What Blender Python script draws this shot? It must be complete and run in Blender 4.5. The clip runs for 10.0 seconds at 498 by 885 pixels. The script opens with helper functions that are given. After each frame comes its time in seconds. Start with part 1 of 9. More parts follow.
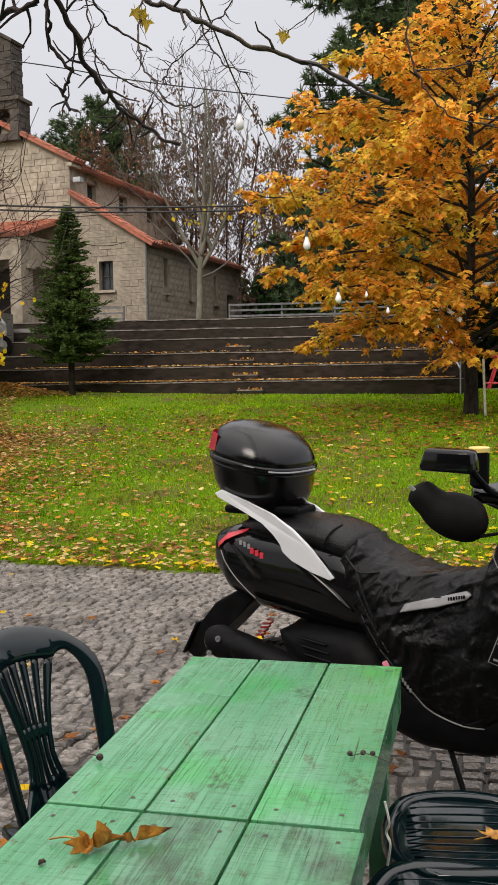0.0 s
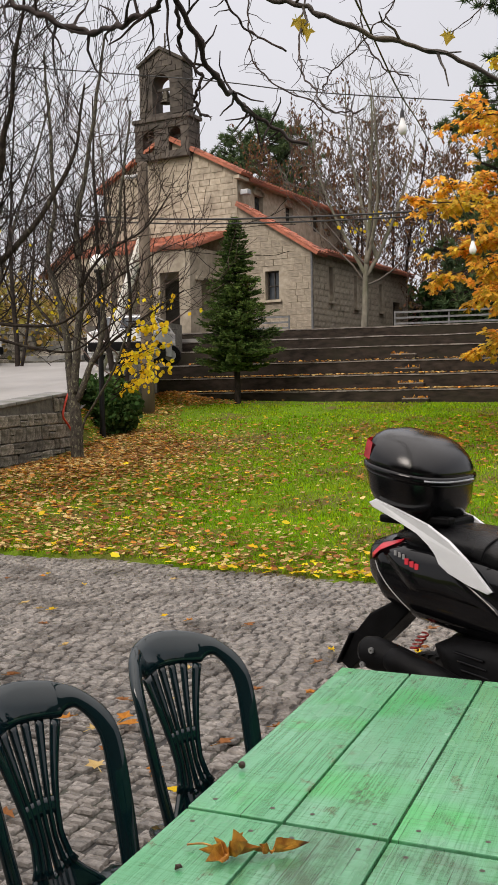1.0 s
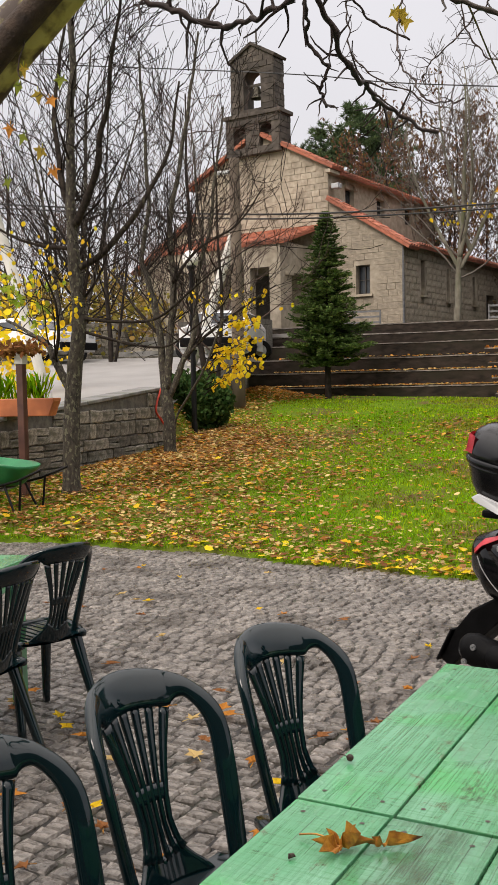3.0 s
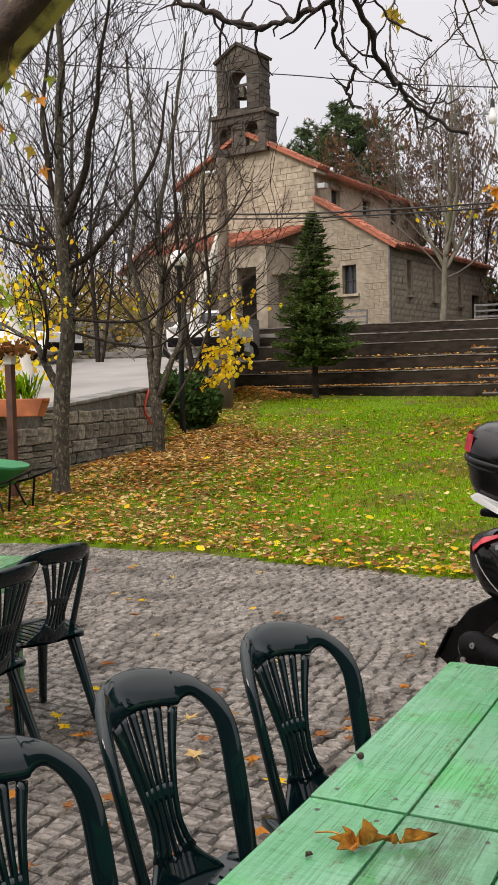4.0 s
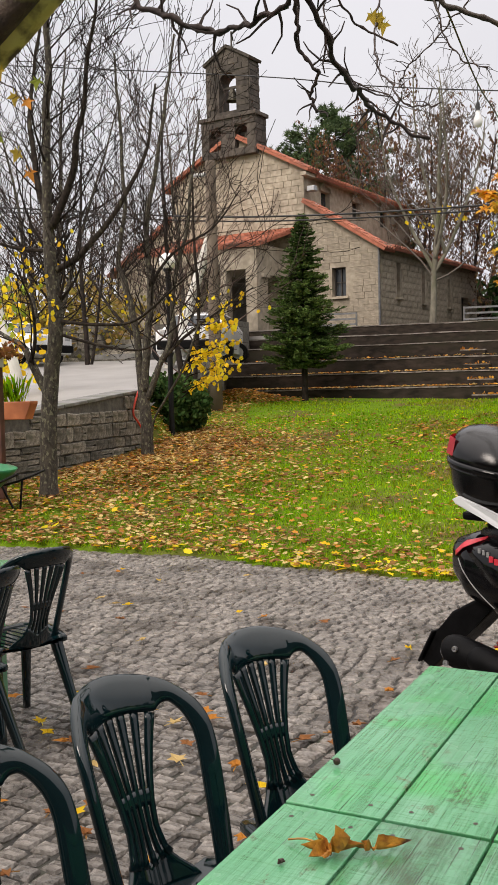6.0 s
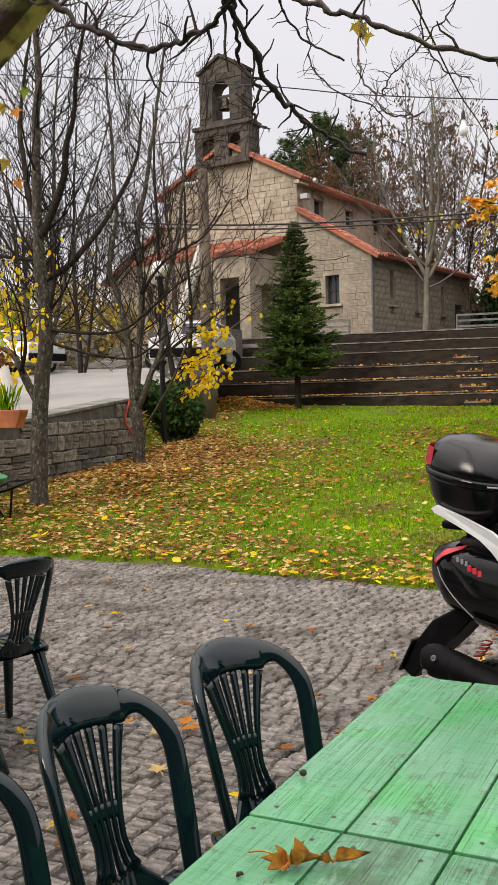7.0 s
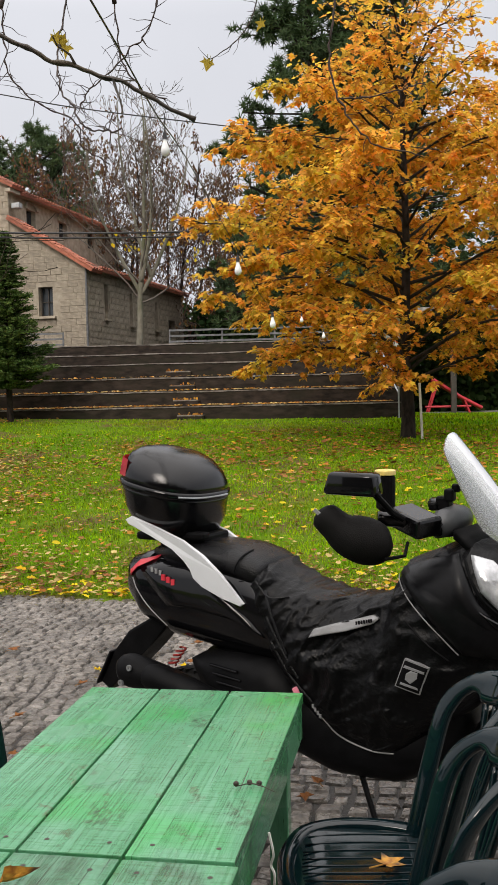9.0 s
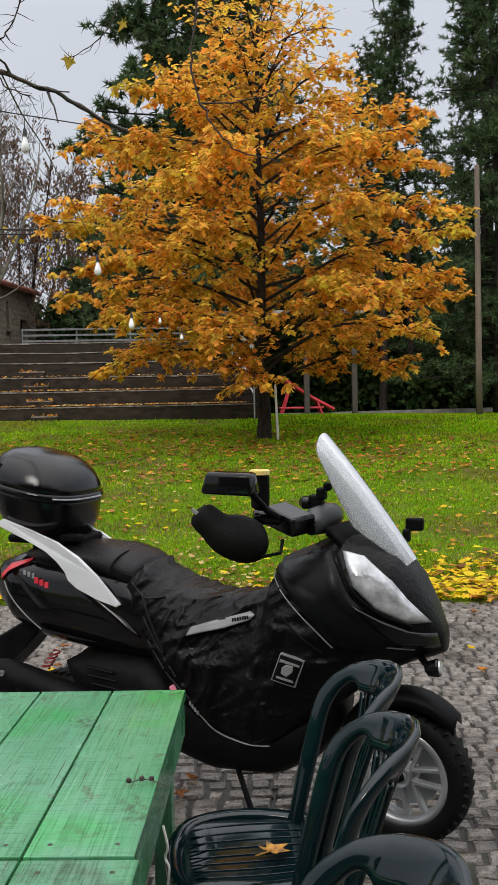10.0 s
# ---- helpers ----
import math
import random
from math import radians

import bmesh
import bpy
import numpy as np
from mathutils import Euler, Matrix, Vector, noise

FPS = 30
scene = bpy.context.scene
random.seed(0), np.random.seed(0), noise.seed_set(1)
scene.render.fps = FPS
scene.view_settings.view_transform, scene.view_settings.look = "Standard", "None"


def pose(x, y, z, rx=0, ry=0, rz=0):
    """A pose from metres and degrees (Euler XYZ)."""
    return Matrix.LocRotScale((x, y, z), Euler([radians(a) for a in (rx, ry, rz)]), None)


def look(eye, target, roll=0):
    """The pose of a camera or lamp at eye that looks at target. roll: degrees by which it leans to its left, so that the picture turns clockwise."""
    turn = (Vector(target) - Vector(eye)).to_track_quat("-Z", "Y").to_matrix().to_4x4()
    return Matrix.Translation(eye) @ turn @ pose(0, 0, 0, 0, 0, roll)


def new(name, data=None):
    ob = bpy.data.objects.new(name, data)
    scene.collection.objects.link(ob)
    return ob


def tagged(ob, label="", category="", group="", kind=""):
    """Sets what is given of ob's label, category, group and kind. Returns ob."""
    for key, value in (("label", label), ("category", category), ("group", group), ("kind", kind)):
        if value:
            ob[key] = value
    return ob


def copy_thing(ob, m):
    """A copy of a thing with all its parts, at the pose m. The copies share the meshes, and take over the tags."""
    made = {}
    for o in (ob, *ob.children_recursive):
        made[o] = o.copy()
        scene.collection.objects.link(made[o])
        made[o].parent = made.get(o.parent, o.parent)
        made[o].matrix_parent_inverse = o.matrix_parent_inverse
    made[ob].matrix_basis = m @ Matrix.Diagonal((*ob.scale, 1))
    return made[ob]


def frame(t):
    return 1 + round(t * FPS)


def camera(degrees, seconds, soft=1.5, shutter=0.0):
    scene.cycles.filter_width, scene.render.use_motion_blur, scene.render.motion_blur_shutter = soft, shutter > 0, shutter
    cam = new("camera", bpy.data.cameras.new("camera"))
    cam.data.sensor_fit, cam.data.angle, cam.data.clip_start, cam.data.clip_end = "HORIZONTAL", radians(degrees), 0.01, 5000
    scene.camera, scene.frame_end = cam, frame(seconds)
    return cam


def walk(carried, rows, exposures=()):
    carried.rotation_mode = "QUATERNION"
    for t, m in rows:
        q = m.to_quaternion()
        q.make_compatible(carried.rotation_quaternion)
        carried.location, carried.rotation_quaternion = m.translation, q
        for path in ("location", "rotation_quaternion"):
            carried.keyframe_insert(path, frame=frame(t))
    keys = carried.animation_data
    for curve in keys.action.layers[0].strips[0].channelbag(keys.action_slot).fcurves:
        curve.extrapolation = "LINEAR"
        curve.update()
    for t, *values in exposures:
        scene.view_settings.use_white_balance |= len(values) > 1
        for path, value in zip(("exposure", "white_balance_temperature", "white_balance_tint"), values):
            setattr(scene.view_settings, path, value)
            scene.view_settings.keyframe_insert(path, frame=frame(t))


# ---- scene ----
cam = camera(28.4, 10.0, soft=0.6)
PATH = [
    (0, (0.538, -0.195, 1.618), (0.297, 1.786, 1.485), -0.9),
    (0.5, (0.561, -0.173, 1.618), (0.117, 1.774, 1.5), -1.0),
    (1, (0.578, -0.156, 1.613), (0.009, 1.758, 1.503), -1.1),
    (1.5, (0.585, -0.166, 1.615), (-0.078, 1.717, 1.506), -1.0),
    (2, (0.571, -0.169, 1.614), (-0.17, 1.685, 1.505), -1.1),
    (3.5, (0.513, -0.188, 1.607), (-0.22, 1.669, 1.489), -1.3),
    (4, (0.486, -0.201, 1.609), (-0.226, 1.665, 1.492), -1.3),
    (4.5, (0.475, -0.203, 1.609), (-0.228, 1.666, 1.491), -1.3),
    (5, (0.488, -0.202, 1.611), (-0.211, 1.668, 1.495), -1.3),
    (6.5, (0.539, -0.17, 1.616), (-0.154, 1.703, 1.507), -1.4),
    (7, (0.581, -0.159, 1.62), (-0.105, 1.717, 1.522), -1.5),
    (7.5, (0.655, -0.135, 1.613), (0.023, 1.761, 1.532), -1.5),
    (8, (0.723, -0.135, 1.617), (0.207, 1.796, 1.536), -1.5),
    (8.5, (0.725, -0.133, 1.614), (0.418, 1.842, 1.528), -1.6),
    (9, (0.678, -0.152, 1.612), (0.547, 1.842, 1.528), -1.3),
    (9.5, (0.63, -0.185, 1.619), (0.62, 1.813, 1.533), -1.3),
    (10, (0.597, -0.203, 1.615), (0.762, 1.788, 1.527), -1.2),
]
walk(cam, [(t, look(eye, target, roll)) for t, eye, target, roll in PATH], exposures=[(0, 0.04, 6950, 14), (1.5, 0.11, 7050, 15), (3.5, 0.15, 7120, 15), (5, 0.17, 7120, 15), (6.5, 0.19, 7120, 15), (7.5, 0.16, 7020, 15), (8.5, 0.1, 6900, 13), (9.5, 0.0, 6750, 12), (10, -0.1, 6550, 11)])

# ---- world and light: an overcast autumn day ----
world = bpy.data.worlds.new("overcast_sky")
scene.world = world
world.use_nodes = True
wn, wl = world.node_tree.nodes, world.node_tree.links
wn.clear()
w_out = wn.new("ShaderNodeOutputWorld")
w_bg = wn.new("ShaderNodeBackground")
w_sky = wn.new("ShaderNodeTexSky")
w_sky.sky_type = "NISHITA"
w_sky.sun_disc = False
w_sky.sun_elevation = radians(38)
w_sky.sun_rotation = radians(200)
w_sky.air_density, w_sky.dust_density, w_sky.ozone_density = 1.0, 6.0, 1.0
w_scale = wn.new("ShaderNodeMix")
w_scale.data_type, w_scale.blend_type = "RGBA", "MULTIPLY"
w_scale.inputs[0].default_value = 1.0
w_scale.inputs[7].default_value = (0.10, 0.10, 0.10, 1)
wl.new(w_sky.outputs[0], w_scale.inputs[6])
# cloud cover: brighter towards the zenith, as overcast skies are
w_co = wn.new("ShaderNodeTexCoord")
w_sep = wn.new("ShaderNodeSeparateXYZ")
wl.new(w_co.outputs["Generated"], w_sep.inputs[0])
w_ramp = wn.new("ShaderNodeValToRGB")
w_ramp.color_ramp.elements[0].position, w_ramp.color_ramp.elements[0].color = 0.0, (0.705, 0.744, 0.812, 1)
w_ramp.color_ramp.elements[1].position, w_ramp.color_ramp.elements[1].color = 1.0, (2.7, 2.72, 2.78, 1)
e_mid = w_ramp.color_ramp.elements.new(0.36)
e_mid.color = (0.742, 0.787, 0.868, 1)
wl.new(w_sep.outputs[2], w_ramp.inputs[0])
w_no = wn.new("ShaderNodeTexNoise")
w_no.inputs["Scale"].default_value, w_no.inputs["Detail"].default_value = 2.2, 5
wl.new(w_co.outputs["Generated"], w_no.inputs["Vector"])
w_nr = wn.new("ShaderNodeMapRange")
w_nr.inputs[1].default_value, w_nr.inputs[2].default_value = 0.3, 0.7
w_nr.inputs[3].default_value, w_nr.inputs[4].default_value = 0.93, 1.06
wl.new(w_no.outputs[0], w_nr.inputs[0])
w_cl = wn.new("ShaderNodeMix")
w_cl.data_type, w_cl.blend_type = "RGBA", "MULTIPLY"
w_cl.inputs[0].default_value = 1.0
wl.new(w_ramp.outputs[0], w_cl.inputs[6])
wl.new(w_nr.outputs[0], w_cl.inputs[7])
w_mix = wn.new("ShaderNodeMix")
w_mix.data_type = "RGBA"
w_mix.inputs[0].default_value = 0.88
wl.new(w_scale.outputs[2], w_mix.inputs[6])
wl.new(w_cl.outputs[2], w_mix.inputs[7])
wl.new(w_mix.outputs[2], w_bg.inputs[0])
w_bg.inputs[1].default_value = 1.0
wl.new(w_bg.outputs[0], w_out.inputs[0])

sun_data = bpy.data.lights.new("sun", "SUN")
sun_data.energy, sun_data.angle, sun_data.color = 1.8, radians(25), (1.0, 0.96, 0.9)
sun = new("sun", sun_data)
sun.matrix_world = look((0, 0, 30), (6, 14, 18))

# ---- helpers of this scene ----
RNG = random.Random(7)


class Soup:
    """Collects vertices and faces quickly, for one mesh."""

    def __init__(self):
        self.v, self.f = [], []

    def tube(self, pts, rad, sides=6, cap=True):
        n0 = len(self.v)
        pts = [Vector(p) for p in pts]
        up = None
        for i, p in enumerate(pts):
            d = (pts[min(i + 1, len(pts) - 1)] - pts[max(i - 1, 0)])
            d = d.normalized() if d.length > 1e-9 else Vector((0, 0, 1))
            if up is None:
                up = d.orthogonal().normalized()
            else:
                up = up - d * up.dot(d)
                up = up.normalized() if up.length > 1e-6 else d.orthogonal().normalized()
            side = d.cross(up)
            r = rad[i] if isinstance(rad, (list, tuple)) else rad
            for k in range(sides):
                a = 2 * math.pi * k / sides
                self.v.append(p + (up * math.cos(a) + side * math.sin(a)) * r)
        for i in range(len(pts) - 1):
            for k in range(sides):
                a, b = n0 + i * sides + k, n0 + i * sides + (k + 1) % sides
                self.f.append((a, b, b + sides, a + sides))
        if cap:
            self.f.append(tuple(n0 + k for k in reversed(range(sides))))
            self.f.append(tuple(n0 + (len(pts) - 1) * sides + k for k in range(sides)))

    def poly(self, pts):
        n0 = len(self.v)
        self.v.extend(Vector(p) for p in pts)
        self.f.append(tuple(range(n0, n0 + len(pts))))

    def fan(self, centre, ring):
        n0 = len(self.v)
        self.v.append(Vector(centre))
        self.v.extend(Vector(p) for p in ring)
        m = len(ring)
        for k in range(m):
            self.f.append((n0, n0 + 1 + k, n0 + 1 + (k + 1) % m))

    def box(self, c, s, m=None):
        n0 = len(self.v)
        for dx, dy, dz in ((-1, -1, -1), (1, -1, -1), (1, 1, -1), (-1, 1, -1), (-1, -1, 1), (1, -1, 1), (1, 1, 1), (-1, 1, 1)):
            p = Vector((c[0] + dx * s[0] / 2, c[1] + dy * s[1] / 2, c[2] + dz * s[2] / 2))
            self.v.append(m @ p if m else p)
        for q in ((0, 3, 2, 1), (4, 5, 6, 7), (0, 1, 5, 4), (1, 2, 6, 5), (2, 3, 7, 6), (3, 0, 4, 7)):
            self.f.append(tuple(n0 + k for k in q))

    def mesh(self, name, mat, smooth=False):
        me = bpy.data.meshes.new(name)
        me.from_pydata([tuple(p) for p in self.v], [], self.f)
        if mat:
            me.materials.append(mat)
        if smooth:
            me.polygons.foreach_set("use_smooth", [True] * len(me.polygons))
        me.update()
        return me


def part(name, bm, mat, parent=None, label="", smooth=False, m=None):
    """Links a bmesh, a Soup or a mesh as one mesh object under a thing or a part."""
    if isinstance(bm, Soup):
        me = bm.mesh(name, mat, smooth)
    elif isinstance(bm, bpy.types.Mesh):
        me = bm
    else:
        me = bpy.data.meshes.new(name)
        bmesh.ops.recalc_face_normals(bm, faces=bm.faces)
        bm.to_mesh(me)
        bm.free()
        me.materials.append(mat)
        if smooth:
            me.polygons.foreach_set("use_smooth", [True] * len(me.polygons))
    ob = new(name, me)
    if parent is not None:
        ob.parent = parent
    if m is not None:
        ob.matrix_basis = m
    if label:
        tagged(ob, label)
    return ob


def thing(name, label, category, m=None, group="", kind=""):
    ob = new(name)
    ob.empty_display_size = 0.1
    if m is not None:
        ob.matrix_basis = m
    return tagged(ob, label, category, group, kind)


def bbox(bm, c, s, bevel=0.0, m=None, seg=2):
    """Adds a bevelled box to a bmesh."""
    r = bmesh.ops.create_cube(bm, size=1.0)
    vs = r["verts"]
    for v in vs:
        v.co = Vector((v.co.x * s[0] + c[0], v.co.y * s[1] + c[1], v.co.z * s[2] + c[2]))
    if bevel > 0:
        es = list({e for v in vs for e in v.link_edges})
        r2 = bmesh.ops.bevel(bm, geom=es, offset=bevel, segments=seg, affect="EDGES", profile=0.5)
        vs = list({v for f in r2["faces"] for v in f.verts} | {v for v in vs if v.is_valid})
    if m is not None:
        bmesh.ops.transform(bm, matrix=m, verts=vs)
    return bm


def boxed(c, s, bevel=0.0, m=None):
    return bbox(bmesh.new(), c, s, bevel, m)


def prism(bm, outline, y0, y1, bevel=0.0, axis="y"):
    """Extrudes an outline of (x, z) between y0 and y1."""
    a = [bm.verts.new((x, y0, z)) for x, z in outline]
    b = [bm.verts.new((x, y1, z)) for x, z in outline]
    n = len(outline)
    fs = [bm.faces.new(a), bm.faces.new(b[::-1])]
    for i in range(n):
        fs.append(bm.faces.new((a[i], a[(i + 1) % n], b[(i + 1) % n], b[i])))
    if bevel:
        es = [e for f in fs[:2] for e in f.edges]
        bmesh.ops.bevel(bm, geom=es, offset=bevel, segments=2, affect="EDGES", profile=0.5)
    return bm


def loft(sections, closed=True):
    """A bmesh through rings of points; each ring has the same count."""
    bm = bmesh.new()
    rings = [[bm.verts.new(p) for p in ring] for ring in sections]
    n = len(rings[0])
    for a, b in zip(rings, rings[1:]):
        for k in range(n):
            bm.faces.new((a[k], a[(k + 1) % n], b[(k + 1) % n], b[k]))
    if closed:
        bm.faces.new(rings[0][::-1])
        bm.faces.new(rings[-1])
    return bm


def lathe(profile, sides=20):
    """Turns (r, z) round the z axis."""
    bm = bmesh.new()
    rings = []
    for r, z in profile:
        rings.append([bm.verts.new((r * math.cos(2 * math.pi * k / sides), r * math.sin(2 * math.pi * k / sides), z)) for k in range(sides)])
    for a, b in zip(rings, rings[1:]):
        for k in range(sides):
            bm.faces.new((a[k], a[(k + 1) % sides], b[(k + 1) % sides], b[k]))
    bm.faces.new(rings[0][::-1])
    bm.faces.new(rings[-1])
    return bm


def spline(pts, n):
    """n + 1 points along a smooth curve through pts."""
    pts = [Vector(p) for p in pts]
    q = [pts[0] * 2 - pts[1]] + pts + [pts[-1] * 2 - pts[-2]]
    out = []
    m = len(pts) - 1
    for i in range(n + 1):
        u = i / n * m
        k = min(int(u), m - 1)
        t = u - k
        a, b, c, d = q[k], q[k + 1], q[k + 2], q[k + 3]
        out.append(0.5 * ((2 * b) + (c - a) * t + (2 * a - 5 * b + 4 * c - d) * t * t + (3 * b - a - 3 * c + d) * t ** 3))
    return out


# ---- materials ----
def material(name, c1, c2, scale=8.0, rough=0.6, bump=0.2, bscale=60.0, c3=None, scale3=1.2, mix3=(0.5, 0.7),
             metal=0.0, rnd=0.0, island=0.0, rough2=None, stretch=(1, 1, 1), coat=0.0, detail=6, bdist=0.01, hue=0.0, spec=0.5):
    m = bpy.data.materials.new(name)
    m.use_nodes = True
    nt = m.node_tree
    N, L = nt.nodes, nt.links
    bs = N["Principled BSDF"]
    co = N.new("ShaderNodeTexCoord")
    mp = N.new("ShaderNodeMapping")
    mp.inputs["Scale"].default_value = stretch
    L.new(co.outputs["Object"], mp.inputs[0])
    n1 = N.new("ShaderNodeTexNoise")
    n1.inputs["Scale"].default_value, n1.inputs["Detail"].default_value = scale, detail
    L.new(mp.outputs[0], n1.inputs["Vector"])
    r1 = N.new("ShaderNodeMapRange")
    r1.inputs[1].default_value, r1.inputs[2].default_value = 0.32, 0.68
    L.new(n1.outputs[0], r1.inputs[0])
    mx = N.new("ShaderNodeMix")
    mx.data_type = "RGBA"
    mx.inputs[6].default_value, mx.inputs[7].default_value = (*c1, 1), (*c2, 1)
    L.new(r1.outputs[0], mx.inputs[0])
    col = mx.outputs[2]
    if c3:
        n3 = N.new("ShaderNodeTexNoise")
        n3.inputs["Scale"].default_value, n3.inputs["Detail"].default_value = scale3, 5
        L.new(mp.outputs[0], n3.inputs["Vector"])
        r3 = N.new("ShaderNodeMapRange")
        r3.inputs[1].default_value, r3.inputs[2].default_value = mix3
        L.new(n3.outputs[0], r3.inputs[0])
        m3 = N.new("ShaderNodeMix")
        m3.data_type = "RGBA"
        m3.inputs[7].default_value = (*c3, 1)
        L.new(r3.outputs[0], m3.inputs[0])
        L.new(col, m3.inputs[6])
        col = m3.outputs[2]
    if rnd or island or hue:
        if rnd:
            src = N.new("ShaderNodeObjectInfo").outputs["Random"]
        else:
            src = N.new("ShaderNodeNewGeometry").outputs["Random Per Island"]
        rr = N.new("ShaderNodeMapRange")
        k = rnd or island
        rr.inputs[3].default_value, rr.inputs[4].default_value = 1 - k, 1 + k
        L.new(src, rr.inputs[0])
        hs = N.new("ShaderNodeHueSaturation")
        L.new(rr.outputs[0], hs.inputs["Value"])
        if hue:
            rh = N.new("ShaderNodeMapRange")
            rh.inputs[3].default_value, rh.inputs[4].default_value = 0.5 - hue, 0.5 + hue
            ml = N.new("ShaderNodeMath")
            ml.operation = "MULTIPLY"
            ml.inputs[1].default_value = 7.31
            fr = N.new("ShaderNodeMath")
            fr.operation = "FRACT"
            L.new(src, ml.inputs[0])
            L.new(ml.outputs[0], fr.inputs[0])
            L.new(fr.outputs[0], rh.inputs[0])
            L.new(rh.outputs[0], hs.inputs["Hue"])
        L.new(col, hs.inputs["Color"])
        col = hs.outputs[0]
    L.new(col, bs.inputs["Base Color"])
    bs.inputs["Roughness"].default_value = rough
    bs.inputs["Metallic"].default_value = metal
    bs.inputs["Specular IOR Level"].default_value = spec
    if coat:
        bs.inputs["Coat Weight"].default_value = coat
        bs.inputs["Coat Roughness"].default_value = 0.08
    if rough2 is not None:
        rg = N.new("ShaderNodeMapRange")
        rg.inputs[1].default_value, rg.inputs[2].default_value = 0.35, 0.65
        rg.inputs[3].default_value, rg.inputs[4].default_value = rough, rough2
        n4 = N.new("ShaderNodeTexNoise")
        n4.inputs["Scale"].default_value, n4.inputs["Detail"].default_value = scale * 0.4, 4
        L.new(mp.outputs[0], n4.inputs["Vector"])
        L.new(n4.outputs[0], rg.inputs[0])
        L.new(rg.outputs[0], bs.inputs["Roughness"])
    if bump:
        nb = N.new("ShaderNodeTexNoise")
        nb.inputs["Scale"].default_value, nb.inputs["Detail"].default_value = bscale, 4
        L.new(mp.outputs[0], nb.inputs["Vector"])
        bu = N.new("ShaderNodeBump")
        bu.inputs["Strength"].default_value, bu.inputs["Distance"].default_value = bump, bdist
        L.new(nb.outputs[0], bu.inputs["Height"])
        L.new(bu.outputs[0], bs.inputs["Normal"])
    return m


def leafy(name, c1, c2, trans=0.4, island=0.25, hue=0.02, rough=0.55, c3=None, scale=0.8):
    """Foliage: diffuse with light passing through, varied leaf by leaf."""
    m = material(name, c1, c2, scale=scale, rough=rough, bump=0, island=island, hue=hue, c3=c3, scale3=0.5, spec=0.05)
    N, L = m.node_tree.nodes, m.node_tree.links
    bs = N["Principled BSDF"]
    tr = N.new("ShaderNodeBsdfTranslucent")
    L.new(bs.inputs["Base Color"].links[0].from_socket, tr.inputs[0])
    ms = N.new("ShaderNodeMixShader")
    ms.inputs[0].default_value = trans
    L.new(bs.outputs[0], ms.inputs[1])
    L.new(tr.outputs[0], ms.inputs[2])
    out = next(n for n in N if n.type == "OUTPUT_MATERIAL")
    L.new(ms.outputs[0], out.inputs[0])
    return m


SETT = material("wet_granite_sett", (0.078, 0.070, 0.062), (0.245, 0.22, 0.195), 30, 0.13, 0.9, 60, (0.060, 0.050, 0.040), 2.2, (0.5, 0.68), rnd=0.28, rough2=0.45, bdist=0.012)
SETT_FAR = material("wet_granite_setts", (0.078, 0.070, 0.062), (0.245, 0.22, 0.195), 30, 0.13, 0.9, 60, (0.060, 0.050, 0.040), 2.2, (0.5, 0.68), island=0.28, rough2=0.45, bdist=0.012)
JOINT = material("sandy_joint", (0.007, 0.006, 0.005), (0.022, 0.018, 0.014), 20, 0.6, 0.5, 90, (0.03, 0.035, 0.015), 2)
SOIL_GRASS = material("lawn_turf", (0.070, 0.135, 0.006), (0.115, 0.19, 0.010), 9, 0.9, 0.8, 30, (0.11, 0.08, 0.032), 0.7, (0.48, 0.64), bdist=0.03, spec=0.05)
GRASS = leafy("grass_blades", (0.118, 0.262, 0.004), (0.270, 0.435, 0.009), 0.4, 0.62, 0.035, 0.6, (0.21, 0.22, 0.016))
CONCRETE_DARK = material("dark_brown_concrete", (0.012, 0.0085, 0.006), (0.046, 0.034, 0.026), 3.5, 0.85, 0.6, 18, (0.024, 0.021, 0.013), 0.9, stretch=(1, 1, 2.5), spec=0.25)
CONCRETE_EDGE = material("pale_concrete_edge", (0.12, 0.105, 0.09), (0.30, 0.27, 0.24), 6, 0.7, 0.4, 30, (0.06, 0.045, 0.035), 1.8)
ROAD = material("pale_concrete_road", (0.23, 0.222, 0.212), (0.31, 0.30, 0.29), 0.8, 0.55, 0.2, 20, (0.25, 0.24, 0.23), 0.25, rough2=0.4)
RUBBLE = material("grey_rubble_stone", (0.085, 0.076, 0.060), (0.27, 0.245, 0.20), 9, 0.7, 0.8, 30, (0.075, 0.07, 0.048), 2.5, (0.5, 0.66), rnd=0.5, rough2=0.85)
MORTAR = material("dark_mortar", (0.06, 0.055, 0.047), (0.13, 0.12, 0.10), 12, 0.85, 0.4, 40)
CAPSTONE = material("grey_capstone", (0.12, 0.12, 0.115), (0.24, 0.235, 0.225), 6, 0.6, 0.5, 25, (0.08, 0.09, 0.05), 1.5)

# ---- ground, lawn, pavement ----
def lawn_z(x, y):
    s = min(max((y - 8.2) / 19.3, 0), 1)
    return s * (1.10 - 0.0203 * max(min(x, 12), -14))


def edge_y(x):
    """The edge between the setts and the lawn."""
    return 7.80 - 0.15 * x + 0.10 * math.sin(x * 1.3) + 0.05 * math.sin(x * 3.7 + 1)


def heap_z(x, y):
    h = 0.0
    h += 0.26 * math.exp(-(((x + 9.7) / 0.9) ** 2 + ((y - 26.6) / 0.8) ** 2))
    h += 0.05 * noise.noise(Vector((x * 0.5, y * 0.5, 0))) * min(max((y - 9) / 3, 0), 1)
    return h


def road_z(y):
    return 0.40 + 0.0635 * y + 0.028 * max(0, y - 15)


